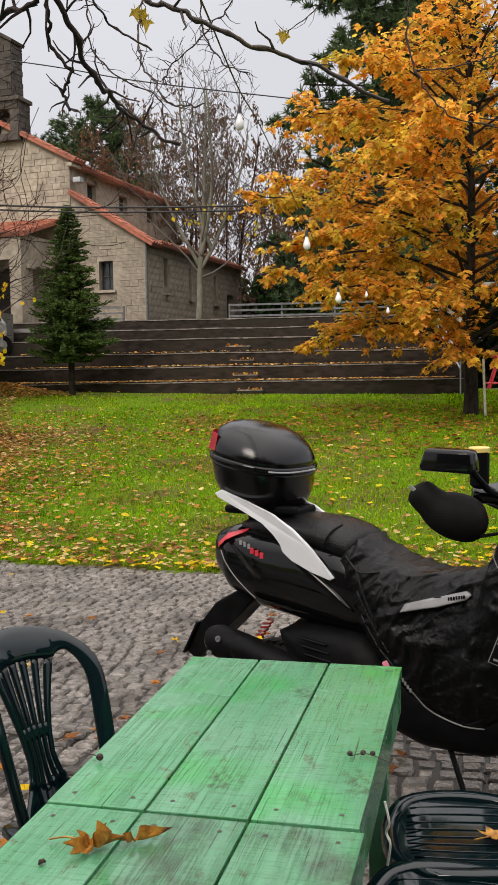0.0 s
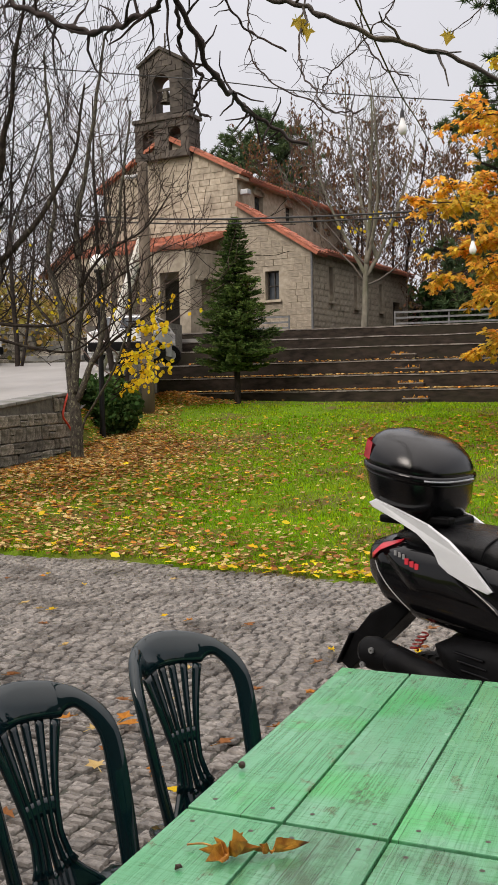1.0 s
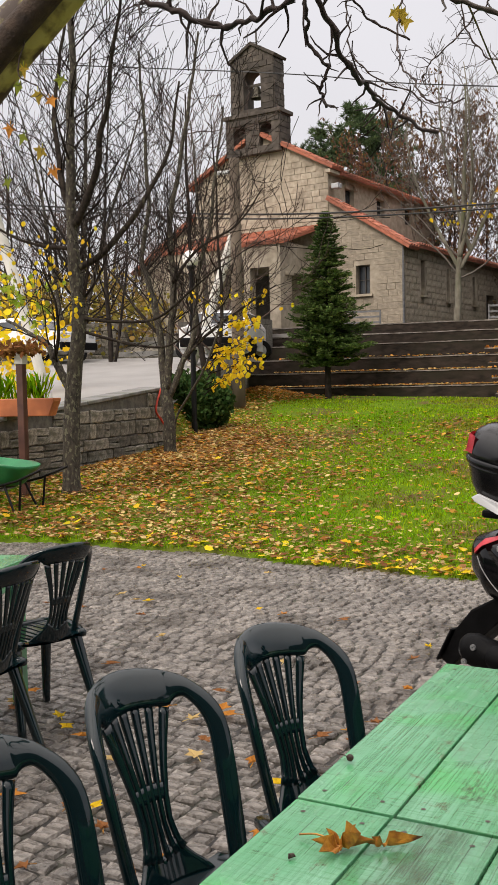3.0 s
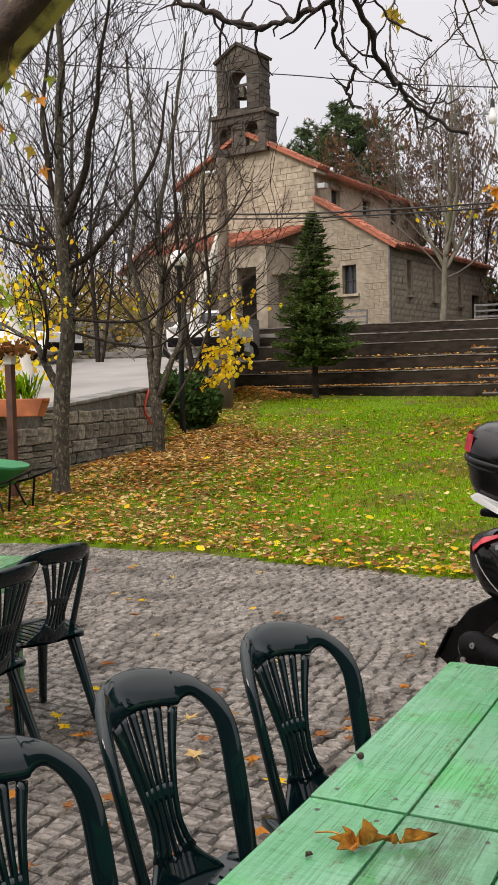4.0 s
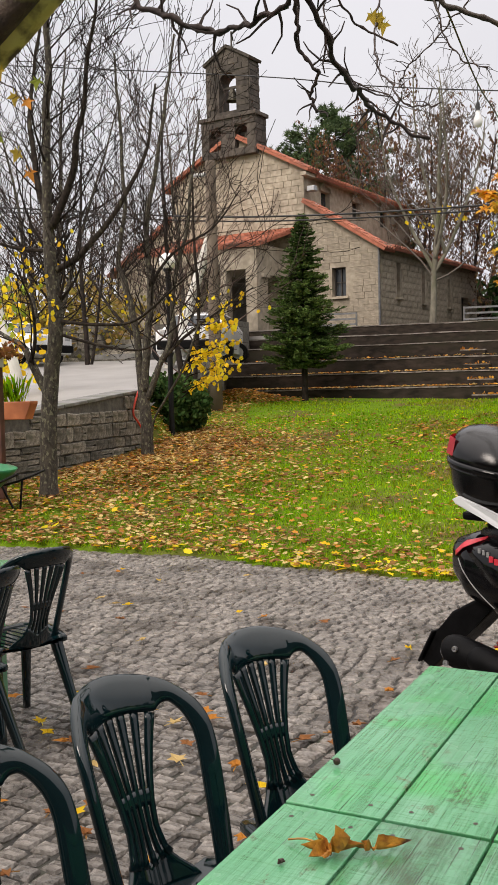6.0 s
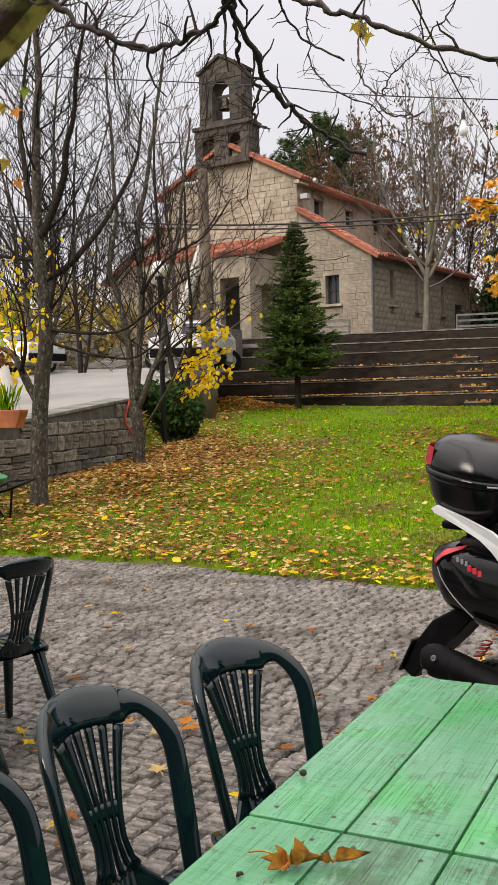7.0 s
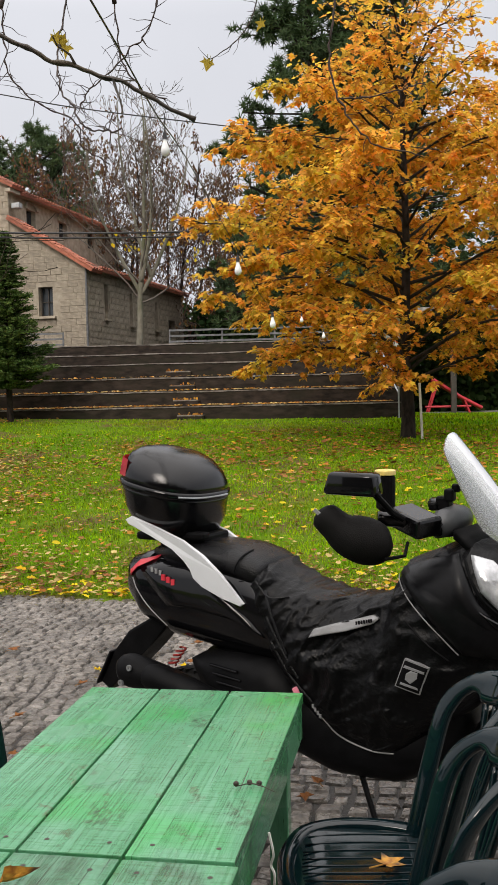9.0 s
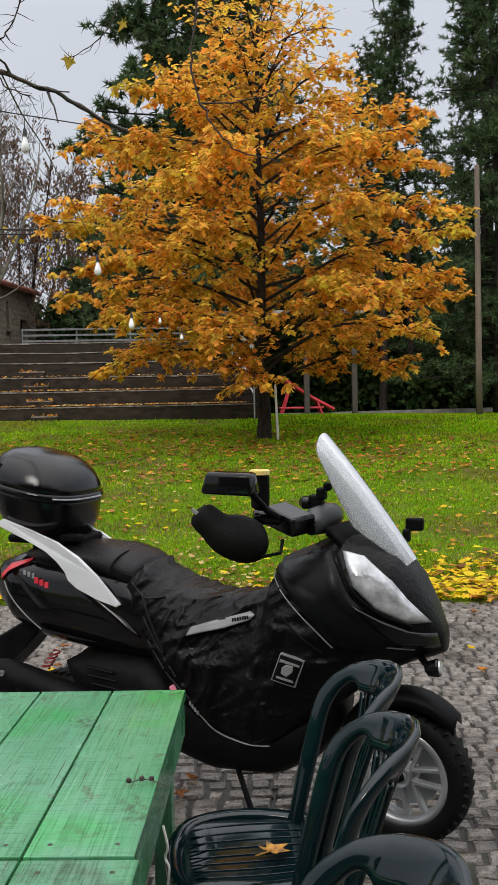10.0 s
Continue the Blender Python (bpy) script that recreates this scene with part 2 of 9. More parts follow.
def road_edge(y):
    return -7.93 - 0.34 * max(0, y - 17.0)


def bank(x, y):
    """0 on the lawn, 1 beside the road, for the slope between them."""
    k = min(max((road_edge(y) + 0.5 - x) / 0.9, 0), 1)
    return k * k * (3 - 2 * k) if y > 16.3 else 0.0


def ground_z(x, y):
    z = lawn_z(x, y) + heap_z(x, y)
    return z + bank(x, y) * (road_z(y) - 0.06 - z)


def make_ground():
    xs = [-2500, -600, -200, -80, -40, -26] + [-20 + 0.5 * i for i in range(81)] + [26, 40, 80, 200, 600, 2500]
    xs = sorted(set(xs) | {round(-10.55 + 0.1 * i, 2) for i in range(36)})
    ys = [-2500, -600, -150, -40, -12, -4] + [-1 + 0.5 * i for i in range(15)] + [6.5 + 0.08 * i for i in range(40)] + [9.8 + 0.5 * i for i in range(88)] + [60, 80, 150, 400, 1000, 2500]
    s = Soup()
    for y in ys:
        for x in xs:
            far = max(abs(x), abs(y))
            if y < edge_y(x) + 0.02:
                z = -0.06
            else:
                z = max(lawn_z(x, y) + heap_z(x, y), -0.0) + 0.004
            if x < -8.1 and y < 16.4:
                z = min(z, 0.25)
            elif x < -7.3 and 16.4 <= y < 28:
                z = z + bank(x, y) * (road_z(y) - 0.06 - z)
            if y > 27.9 and x < 3.0:
                z = 0.9
            if far > 100:
                z = 0.4
            s.v.append(Vector((x, y, z)))
    w = len(xs)
    for j in range(len(ys) - 1):
        for i in range(w - 1):
            a = j * w + i
            s.f.append((a, a + 1, a + 1 + w, a + w))
    return part("ground", s, SOIL_GRASS, smooth=True)


ground = tagged(make_ground(), "green autumn lawn rising gently behind the paving", "lawn", kind="structure")

pavement = tagged(part("pavement", boxed((-1.5, 1.6, -0.075), (16, 12.6, 0.11)), JOINT), "wet grey granite sett paving with sandy joints", "paving", kind="structure")

# ---- terraced concrete seating ----
TER_H = [0.42, 0.44, 0.42, 0.45, 0.33, 0.33]
TER_Y0 = 27.5


def make_terraces():
    ob = thing("terraces", "dark concrete terraced seating with pale edges", "terraces", kind="structure")
    z = 1.06
    for i, h in enumerate(TER_H):
        y0 = TER_Y0 + i * 0.62
        x0, x1 = -10.4 - 0.3 * i, 3.5 - 0.06 * i
        if i > 3:
            x0 = -15
        s = Soup()
        n = 54
        back = 24.0 if i == len(TER_H) - 1 else 0.9
        for k in range(n + 1):
            x = x0 + (x1 - x0) * k / n
            e = 0.012 * noise.noise(Vector((x * 2.1, i * 3.0, 0)))
            zz = z + h + 0.02 * noise.noise(Vector((x * 0.6, i * 7.0, 2)))
            for yy, z2 in ((y0 + 0.02 + e, 0.55), (y0 + e, zz - 0.05), (y0 + 0.015 + e, zz - 0.008), (y0 + 0.05, zz - 0.003), (y0 + back, zz), (y0 + back, 0.55)):
                s.v.append(Vector((x, yy, z2)))
        for k in range(n):
            for q in range(5):
                a = k * 6 + q
                s.f.append((a, a + 6, a + 7, a + 1))
        s.f.append((0, 1, 2, 3, 4, 5))
        s.f.append(tuple(n * 6 + q for q in (5, 4, 3, 2, 1, 0)))
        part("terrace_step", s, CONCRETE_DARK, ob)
        # the paler, leaf-strewn nosing
        t = Soup()
        for k in range(n * 2):
            xa, xb = x0 + (x1 - x0) * k / (2 * n), x0 + (x1 - x0) * (k + 1) / (2 * n)
            zz = z + h + 0.02 * noise.noise(Vector(((xa + xb) * 0.3, i * 7.0, 2)))
            d = 0.010 + 0.012 * RNG.random()
            t.box(((xa + xb) / 2, y0 + 0.10, zz + 0.004), (xb - xa, 0.235, d * 2))
        part("nosing", t, CONCRETE_EDGE, ob, "pale nosing strip")
        z += h
    return ob, z


terraces, TOP_Z = make_terraces()

# ---- an unseen dark wall added behind the tables to block sky light and reflections ----
SKY_BLOCK = material("dark_sky_block", (0.05, 0.042, 0.034), (0.11, 0.095, 0.078), 2.5, 0.85, 0.5, 14, (0.035, 0.03, 0.025), 0.8)
tagged(part("wall_sky_block", boxed((-0.5, -5.0, 3.1), (26, 0.5, 6.4)), SKY_BLOCK), "unseen dark wall added behind the tables to block sky light", "wall", kind="structure")

# ---- the church on the terrace ----
STONE = material("pale_ashlar_stone", (0.28, 0.238, 0.180), (0.44, 0.385, 0.305), 5, 0.85, 0.6, 14, (0.19, 0.160, 0.122), 0.8, rnd=0.12)
STONE_JOINED = material("pale_ashlar_stone_far", (0.28, 0.238, 0.180), (0.44, 0.385, 0.305), 5, 0.85, 0.6, 14, (0.19, 0.160, 0.122), 0.8, island=0.12)
STONE_DARK = material("weathered_dark_stone", (0.036, 0.029, 0.024), (0.10, 0.083, 0.070), 3.2, 0.9, 0.5, 12, (0.028, 0.024, 0.02), 0.9, island=0.25)
TILE = material("orange_roof_tile", (0.27, 0.080, 0.045), (0.41, 0.140, 0.080), 4, 0.8, 0.3, 20, (0.15, 0.055, 0.035), 0.8, island=0.2)
DARK_GLASS = material("dark_window_glass", (0.02, 0.025, 0.03), (0.05, 0.06, 0.07), 1, 0.08, 0.0)
DARK_WOOD = material("dark_painted_wood", (0.03, 0.025, 0.02), (0.06, 0.05, 0.04), 6, 0.6, 0.2)
BRONZE = material("dark_bronze", (0.05, 0.045, 0.035), (0.10, 0.09, 0.07), 8, 0.5, 0.1, metal=0.7)
WHITE_WALL = material("pale_render_wall", (0.55, 0.53, 0.49), (0.68, 0.66, 0.62), 1.5, 0.9, 0.2, 20, (0.42, 0.40, 0.36), 0.4)
DULL_STEEL = material("dull_weathered_steel", (0.10, 0.105, 0.11), (0.19, 0.195, 0.20), 8, 0.6, 0.2, 40, metal=0.3)
GALV = material("galvanised_steel", (0.33, 0.34, 0.35), (0.48, 0.49, 0.5), 10, 0.45, 0.1, metal=0.8)

CH_M = Matrix(((-0.98, 0.199, 0, -8.0), (0.199, 0.98, 0, 38.0), (0, 0, 1, 0), (0, 0, 0, 1)))
# church axes: x along the front to the far corner, y into the depth, z up
CH_Z = 3.25


def wall_with_holes(outline, holes, y0, y1):
    """A wall of outline (x, z) with openings cut right through, between y0 and y1."""
    bm = bmesh.new()
    xs = sorted({p[0] for h in holes for p in ((h[0], 0), (h[1], 0))} | {min(p[0] for p in outline), max(p[0] for p in outline)} | {p[0] for p in outline})

    def span(x, top):
        hit = []
        for (xa, za), (xb, zb) in zip(outline, outline[1:] + outline[:1]):
            if abs(xa - xb) > 1e-6 and min(xa, xb) - 1e-6 <= x <= max(xa, xb) + 1e-6:
                hit.append(za + (zb - za) * (x - xa) / (xb - xa))
        return (max(hit) if top else min(hit)) if hit else None

    for a, b in zip(xs, xs[1:]):
        e = 1e-4
        cuts = sorted((h[2], h[3]) for h in holes if h[0] <= a + e and h[1] >= b - e)
        ta, tb, ba, bb = span(a + e, True), span(b - e, True), span(a + e, False), span(b - e, False)
        lo = (ba, bb)
        for z0, z1 in cuts + [(None, None)]:
            hi = (z0, z0) if z0 is not None else (ta, tb)
            vs = [(a, lo[0]), (b, lo[1]), (b, hi[1]), (a, hi[0])]
            f = [bm.verts.new((x, y0, z)) for x, z in vs]
            g = [bm.verts.new((x, y1, z)) for x, z in vs]
            bm.faces.new(f)
            bm.faces.new(g[::-1])
            for k in range(4):
                bm.faces.new((f[k], g[k], g[(k + 1) % 4], f[(k + 1) % 4]))
            lo = (z1, z1)
    bmesh.ops.remove_doubles(bm, verts=bm.verts, dist=1e-4)
    return bm


BLOCK = bpy.data.meshes.new("stone_block")
bk = Soup()
bk.box((0, 0, 0), (1, 1, 1))
BLOCK.from_pydata([tuple(p) for p in bk.v], [], bk.f)
BLOCK.materials.append(STONE)


class Blocks:
    """Takes boxes as stone blocks, each an object of its own under a wall."""

    def __init__(self, wall):
        self.wall = wall

    def box(self, c, s):
        ob = new("stone_block", BLOCK)
        ob.parent = self.wall
        ob.matrix_basis = Matrix.Translation(c) @ Matrix.Diagonal((*s, 1))


def ashlar(bm_s, x0, x1, z0, z1, y, holes, ztop=None, h=0.25, l=0.47, proud=0.02, along="x", rng=RNG):
    """Courses of blocks on a wall face, with open joints; blocks that would cross an opening are left out."""
    z, row = z0, 0
    while z < z1 - 0.05:
        hh = min(h, z1 - z)
        x = x0 - (l / 2 if row % 2 else 0)
        while x < x1:
            ll = l * (0.8 + 0.4 * rng.random())
            a, b = max(x, x0), min(x + ll, x1)
            top = z + hh
            ok = b - a > 0.08
            for q in holes:
                if a < q[1] and b > q[0] and z < q[3] and top > q[2]:
                    ok = False
            if ztop and ok and (ztop(a) < top or ztop(b) < top):
                ok = False
            if ok:
                p = proud * (0.6 + 0.8 * rng.random())
                c = ((a + b) / 2, y - p / 2, z + hh / 2)
                bm_s.box(c, (b - a - 0.025, p, hh - 0.025)) if along == "x" else bm_s.box((y + p / 2 - p, (a + b) / 2, z + hh / 2), (p, b - a - 0.025, hh - 0.025))
            x += ll
        z += hh
        row += 1


def tiled_slope(ob, p0, px, up, w, ln, name="roof"):
    """A slope of clay pan tiles. p0: eave corner; px: along the eave; up: up the slope."""
    px, up = Vector(px).normalized(), Vector(up).normalized()
    nrm = px.cross(up).normalized()
    if nrm.z < 0:
        nrm = -nrm
    s = Soup()
    n = int(w / 0.24)
    rows = max(2, int(ln / 0.38))
    p0 = Vector(p0)
    a = p0
    base = [p0, p0 + px * w, p0 + px * w + up * ln, p0 + up * ln]
    s.v.extend(base + [q - nrm * 0.12 for q in base])
    s.f.extend([(0, 1, 2, 3), (7, 6, 5, 4), (0, 4, 5, 1), (1, 5, 6, 2), (2, 6, 7, 3), (3, 7, 4, 0)])
    for i in range(n):
        for j in range(rows):
            q = p0 + px * (i + 0.5) * (w / n) + up * (j * ln / rows)
            r = 0.085 + 0.01 * RNG.random()
            lift = 0.02 + 0.015 * RNG.random()
            n0 = len(s.v)
            for t, rr, lf in ((0.0, r, lift), (ln / rows + 0.06, r * 0.85, 0.0)):
                for k in range(5):
                    an = math.pi * k / 4
                    s.v.append(q + up * t + px * math.cos(an) * rr + nrm * (math.sin(an) * rr * 0.8 + lf))
            for k in range(4):
                s.f.append((n0 + k, n0 + k + 1, n0 + k + 6, n0 + k + 5))
            s.f.append(tuple(n0 + k for k in (4, 3, 2, 1, 0)))
    return part(name, s, TILE, ob)


def make_church():
    ob = thing("church", "pale stone church with orange tiled roofs and an open bell gable", "church", CH_M)
    # front wall of the near aisle
    win = (1.50, 2.12, 5.15, 6.30)
    fr = wall_with_holes([(0, CH_Z), (3.3, CH_Z), (3.3, 9.08), (0, 7.0)], [win], 0, 0.6)
    w = part("wall", fr, STONE, ob)
    ashlar(Blocks(w), 0, 3.3, CH_Z, 8.9, 0, [win], lambda x: 7.0 + x * 0.63)
    # nave front
    nave = [(3.3, CH_Z), (9.95, CH_Z), (9.95, 10.45), (6.62, 12.2), (3.3, 10.45)]
    door = (5.2, 7.4, CH_Z + 0.02, 6.3)
    w2 = part("wall", wall_with_holes(nave, [door, (3.75, 4.35, 4.9, 6.3)], -0.02, 0.6), STONE, ob)
    s = Soup()
    ashlar(s, 3.3, 9.95, CH_Z, 12.0, -0.02, [door, (3.75, 4.35, 4.9, 6.3)], lambda x: 12.2 - abs(x - 6.62) * 0.525)
    tagged(part("masonry", s, STONE_JOINED, w2), kind="stuff")
    w3 = part("wall", wall_with_holes([(9.95, CH_Z), (13.2, CH_Z), (13.2, 7.0), (9.95, 9.08)], [], 0, 0.6), STONE, ob)
    s = Soup()
    ashlar(s, 9.95, 13.2, CH_Z, 8.9, 0, [], lambda x: 7.0 + (13.2 - x) * 0.63)
    tagged(part("masonry", s, STONE_JOINED, w3), kind="stuff")
    # side wall of the aisle, seen along its length
    side_holes = [(1.6, 1.95, 5.1, 6.5), (4.3, 4.65, 5.0, 6.4), (7.4, 7.75, 5.0, 6.3), (9.2, 10.2, CH_Z + 0.02, 5.6)]
    sw = wall_with_holes([(0.6, CH_Z), (11.0, CH_Z), (11.0, 7.05), (0.6, 7.05)], side_holes, 0, 0.5)
    bmesh.ops.transform(sw, matrix=Matrix(((0, 1, 0, 0), (1, 0, 0, 0), (0, 0, 1, 0), (0, 0, 0, 1))), verts=sw.verts)
    w4 = part("wall", sw, STONE, ob)
    ashlar(Blocks(w4), 0.0, 11.0, CH_Z, 7.0, 0.0, side_holes, along="y")
    for y0, y1, z0, z1 in side_holes[:3]:
        wi = part("window", boxed((0.30, (y0 + y1) / 2, (z0 + z1) / 2), (0.04, y1 - y0, z1 - z0)), DARK_GLASS, ob, "narrow dark window")
        part("sill", boxed((-0.03, (y0 + y1) / 2, z0 - 0.05), (0.22, y1 - y0 + 0.2, 0.08), 0.01), STONE, wi)
    y0, y1, z0, z1 = side_holes[3]
    part("door", boxed((0.30, (y0 + y1) / 2, (z0 + z1) / 2), (0.06, y1 - y0, z1 - z0)), DARK_WOOD, ob, "dark wooden side door")
    # end, back and clerestory walls
    part("wall", boxed((6.6, 11.2, 5.15), (13.2, 0.4, 3.8)), STONE, ob)
    part("wall", boxed((12.95, 5.8, 5.15), (0.5, 10.4, 3.8)), STONE, ob)
    cl_h = [(1.5, 2.3, 9.0, 9.75), (4.5, 5.3, 9.0, 9.75), (7.5, 8.3, 9.0, 9.75)]
    cw = wall_with_holes([(0.6, 7.0), (11.0, 7.0), (11.0, 10.3), (0.6, 10.3)], cl_h, 3.32, 3.7)
    bmesh.ops.transform(cw, matrix=Matrix(((0, 1, 0, 0), (1, 0, 0, 0), (0, 0, 1, 0), (0, 0, 0, 1))), verts=cw.verts)
    part("wall", cw, STONE, ob)
    for y0, y1, z0, z1 in cl_h:
        wi = part("window", boxed((3.55, (y0 + y1) / 2, (z0 + z1) / 2), (0.04, y1 - y0, z1 - z0)), DARK_GLASS, ob)
        for k in range(9):
            a = math.pi * (k + 0.5) / 9
            st = boxed((3.28, (y0 + y1) / 2 + 0.47 * math.cos(a), z1 + 0.02 + 0.30 * math.sin(a)), (0.12, 0.19, 0.16))
            part("arch_stone", st, STONE, wi)
    part("wall", boxed((9.7, 5.8, 8.6), (0.4, 10.4, 3.4)), STONE, ob)
    part("gable", prism(bmesh.new(), [(3.3, 10.2), (9.95, 10.2), (6.62, 11.3)], 10.9, 11.3), STONE, ob)
    # roofs
    tiled_slope(ob, (-0.35, 0.55, 6.98), (0, 1, 0), (1, 0, 0.26), 10.9, 3.8)
    tiled_slope(ob, (13.55, 0.55, 6.98), (0, 1, 0), (-1, 0, 0.26), 10.9, 3.8)
    tiled_slope(ob, (2.95, 0.55, 10.2), (0, 1, 0), (1, 0, 0.30), 10.9, 3.85)
    tiled_slope(ob, (10.3, 0.55, 10.2), (0, 1, 0), (-1, 0, 0.30), 10.9, 3.85)
    # tile copings along the front gables
    tiled_slope(ob, (-0.35, -0.28, 6.86), (0, 1, 0), (1, 0, 0.63), 1.0, 4.25, "coping")
    tiled_slope(ob, (13.55, -0.28, 6.86), (0, 1, 0), (-1, 0, 0.63), 1.0, 4.25, "coping")
    tiled_slope(ob, (2.95, -0.28, 10.34), (0, 1, 0), (1, 0, 0.525), 1.0, 4.1, "coping")
    tiled_slope(ob, (10.3, -0.28, 10.34), (0, 1, 0), (-1, 0, 0.525), 1.0, 4.1, "coping")
    cor = Soup()
    cor.box((-0.12, 5.4, 6.98), (0.24, 11.0, 0.14))
    cor.box((3.18, 5.4, 10.16), (0.24, 11.4, 0.14))
    part("cornice", cor, STONE_JOINED, ob)
    # aisle window with its frame
    wi = part("window", boxed((1.81, 0.32, 5.725), (0.62, 0.04, 1.15)), DARK_GLASS, ob, "dark arched window")
    f = Soup()
    for c, sz in (((1.81, 0.28, 5.725), (0.04, 0.06, 1.15)), ((1.81, 0.28, 5.725), (0.62, 0.06, 0.035)), ((1.525, 0.28, 5.725), (0.05, 0.08, 1.15)), ((2.095, 0.28, 5.725), (0.05, 0.08, 1.15)), ((1.81, 0.28, 6.275), (0.62, 0.08, 0.05)), ((1.81, 0.28, 5.175), (0.62, 0.08, 0.05))):
        f.box(c, sz)
    part("frame", f, DARK_WOOD, wi)
    part("sill", boxed((1.81, -0.04, 5.09), (0.9, 0.2, 0.1), 0.01), STONE, wi)
    part("downpipe", tube_bm([(0.02, -0.09, CH_Z), (0.02, -0.09, 6.9)], 0.045), DULL_STEEL, ob, "grey rain pipe at the corner")
    part("door", boxed((6.3, 0.3, 4.75), (2.2, 0.08, 3.0), 0.01), DARK_WOOD, ob, "dark wooden double door")
    part("window", boxed((4.05, 0.3, 5.6), (0.6, 0.04, 1.4)), DARK_GLASS, ob)
    # porch with its own lean-to roof
    tiled_slope(ob, (3.7, -3.0, 7.15), (1, 0, 0), (0, 1, 0.30), 6.0, 3.2)
    arch = wall_with_holes([(3.9, CH_Z), (9.5, CH_Z), (9.5, 7.1), (3.9, 7.1)], [(4.4, 5.3, CH_Z, 6.2), (5.6, 7.0, CH_Z, 6.5), (7.5, 8.9, CH_Z, 6.2)], -2.9, -2.5)
    part("porch_wall", arch, STONE, ob, "stone porch wall with openings")
    ps = wall_with_holes([(-2.5, CH_Z), (0, CH_Z), (0, 7.15), (-2.5, 7.15)], [(-2.05, -0.55, CH_Z, 6.0)], 3.9, 4.2)
    bmesh.ops.transform(ps, matrix=Matrix(((0, 1, 0, 0), (1, 0, 0, 0), (0, 0, 1, 0), (0, 0, 0, 1))), verts=ps.verts)
    part("porch_side", ps, STONE, ob)
    part("porch_capital", boxed((4.02, -2.28, 5.95), (0.46, 0.52, 0.16), 0.02), STONE, ob)
    part("porch_capital", boxed((4.02, -0.30, 5.95), (0.46, 0.56, 0.16), 0.02), STONE, ob)
    # bell gable
    low_h = [(5.78, 6.38, 11.6, 12.55), (7.08, 7.68, 11.6, 12.55)]
    up_h = [(6.30, 7.16, 13.2, 14.80)]
    bt = part("bell_gable", wall_with_holes([(5.40, 11.3), (8.06, 11.3), (8.06, 12.9), (5.40, 12.9)], low_h, -0.3, 0.60), STONE_DARK, ob, "dark weathered stone bell gable with open arches")
    part("upper_stage", wall_with_holes([(5.66, 12.9), (7.80, 12.9), (7.80, 15.2), (6.73, 15.85), (5.66, 15.2)], up_h, -0.25, 0.55), STONE_DARK, bt)
    d = Soup()
    ashlar(d, 5.40, 8.06, 11.3, 12.9, -0.3, low_h, proud=0.03)
    ashlar(d, 5.66, 7.80, 13.1, 15.7, -0.25, up_h, lambda x: 15.85 - abs(x - 6.73) * 0.607, proud=0.03)
    ashlar(d, -0.3, 0.60, 11.3, 12.9, 5.40, [], along="y", proud=0.03)
    ashlar(d, -0.25, 0.55, 13.0, 15.1, 5.66, [], along="y", proud=0.03)
    tagged(part("masonry", d, STONE_DARK, bt), kind="stuff")
    part("ledge", boxed((6.73, 0.15, 12.95), (2.86, 1.1, 0.16), 0.02), STONE_DARK, bt)
    for sx in (-1, 1):
        part("gable_slab", boxed((0, 0, 0), (1.36, 1.0, 0.13), 0.02), STONE_DARK, bt, m=Matrix.Translation((6.73 + sx * 0.57, 0.15, 15.56)) @ Matrix.Rotation(sx * 0.515, 4, "Y"))
        # rounded heads of the openings
    for xa, xb, za, zb in low_h + up_h:
        r, cxo = (xb - xa) / 2, (xa + xb) / 2
        for sg in (-1, 1):
            sp = [(cxo + sg * r, zb + 0.01), (cxo + sg * r, zb - r)] + [(cxo + sg * r * math.cos(a), zb - r + r * math.sin(a)) for a in np.linspace(0.12, 1.5, 7)] + [(cxo + sg * 0.01, zb + 0.01)]
            part("arch_stone", prism(bmesh.new(), sp, -0.24, 0.53), STONE_DARK, bt)
    for x0, z0, sc in ((6.73, 13.70, 1.2), (6.08, 11.9, 0.8), (7.38, 11.9, 0.8)):
        b = lathe([(0.02, 0.42), (0.10, 0.40), (0.14, 0.30), (0.16, 0.14), (0.22, 0.03), (0.24, 0.0), (0.20, 0.0), (0.12, 0.2)], 14)
        bmesh.ops.transform(b, matrix=Matrix.Translation((x0, 0.15, z0)) @ Matrix.Scale(sc, 4), verts=b.verts)
        bl = part("bell", b, BRONZE, bt, "dark bronze bell")
        part("headstock", boxed((x0, 0.15, z0 + 0.47 * sc), (0.72 * sc, 0.1, 0.10)), DARK_WOOD, bl)
    part("cross", tube_bm([(6.73, 0.15, 15.8), (6.73, 0.15, 16.6)], 0.035), STONE_DARK, bt)
    # floodlights fixed to the clerestory wall
    for y, z in ((0.2, 9.6), (0.35, 8.9)):
        part("floodlight", boxed((3.05, y, z), (0.35, 0.3, 0.22), 0.03), GALV, ob, "small grey floodlight")
    return ob


def tube_bm(pts, r, sides=10):
    s = Soup()
    s.tube(pts, r, sides)
    bm = bmesh.new()
    vs = [bm.verts.new(p) for p in s.v]
    for f in s.f:
        bm.faces.new([vs[k] for k in f])
    return bm


church = make_church()

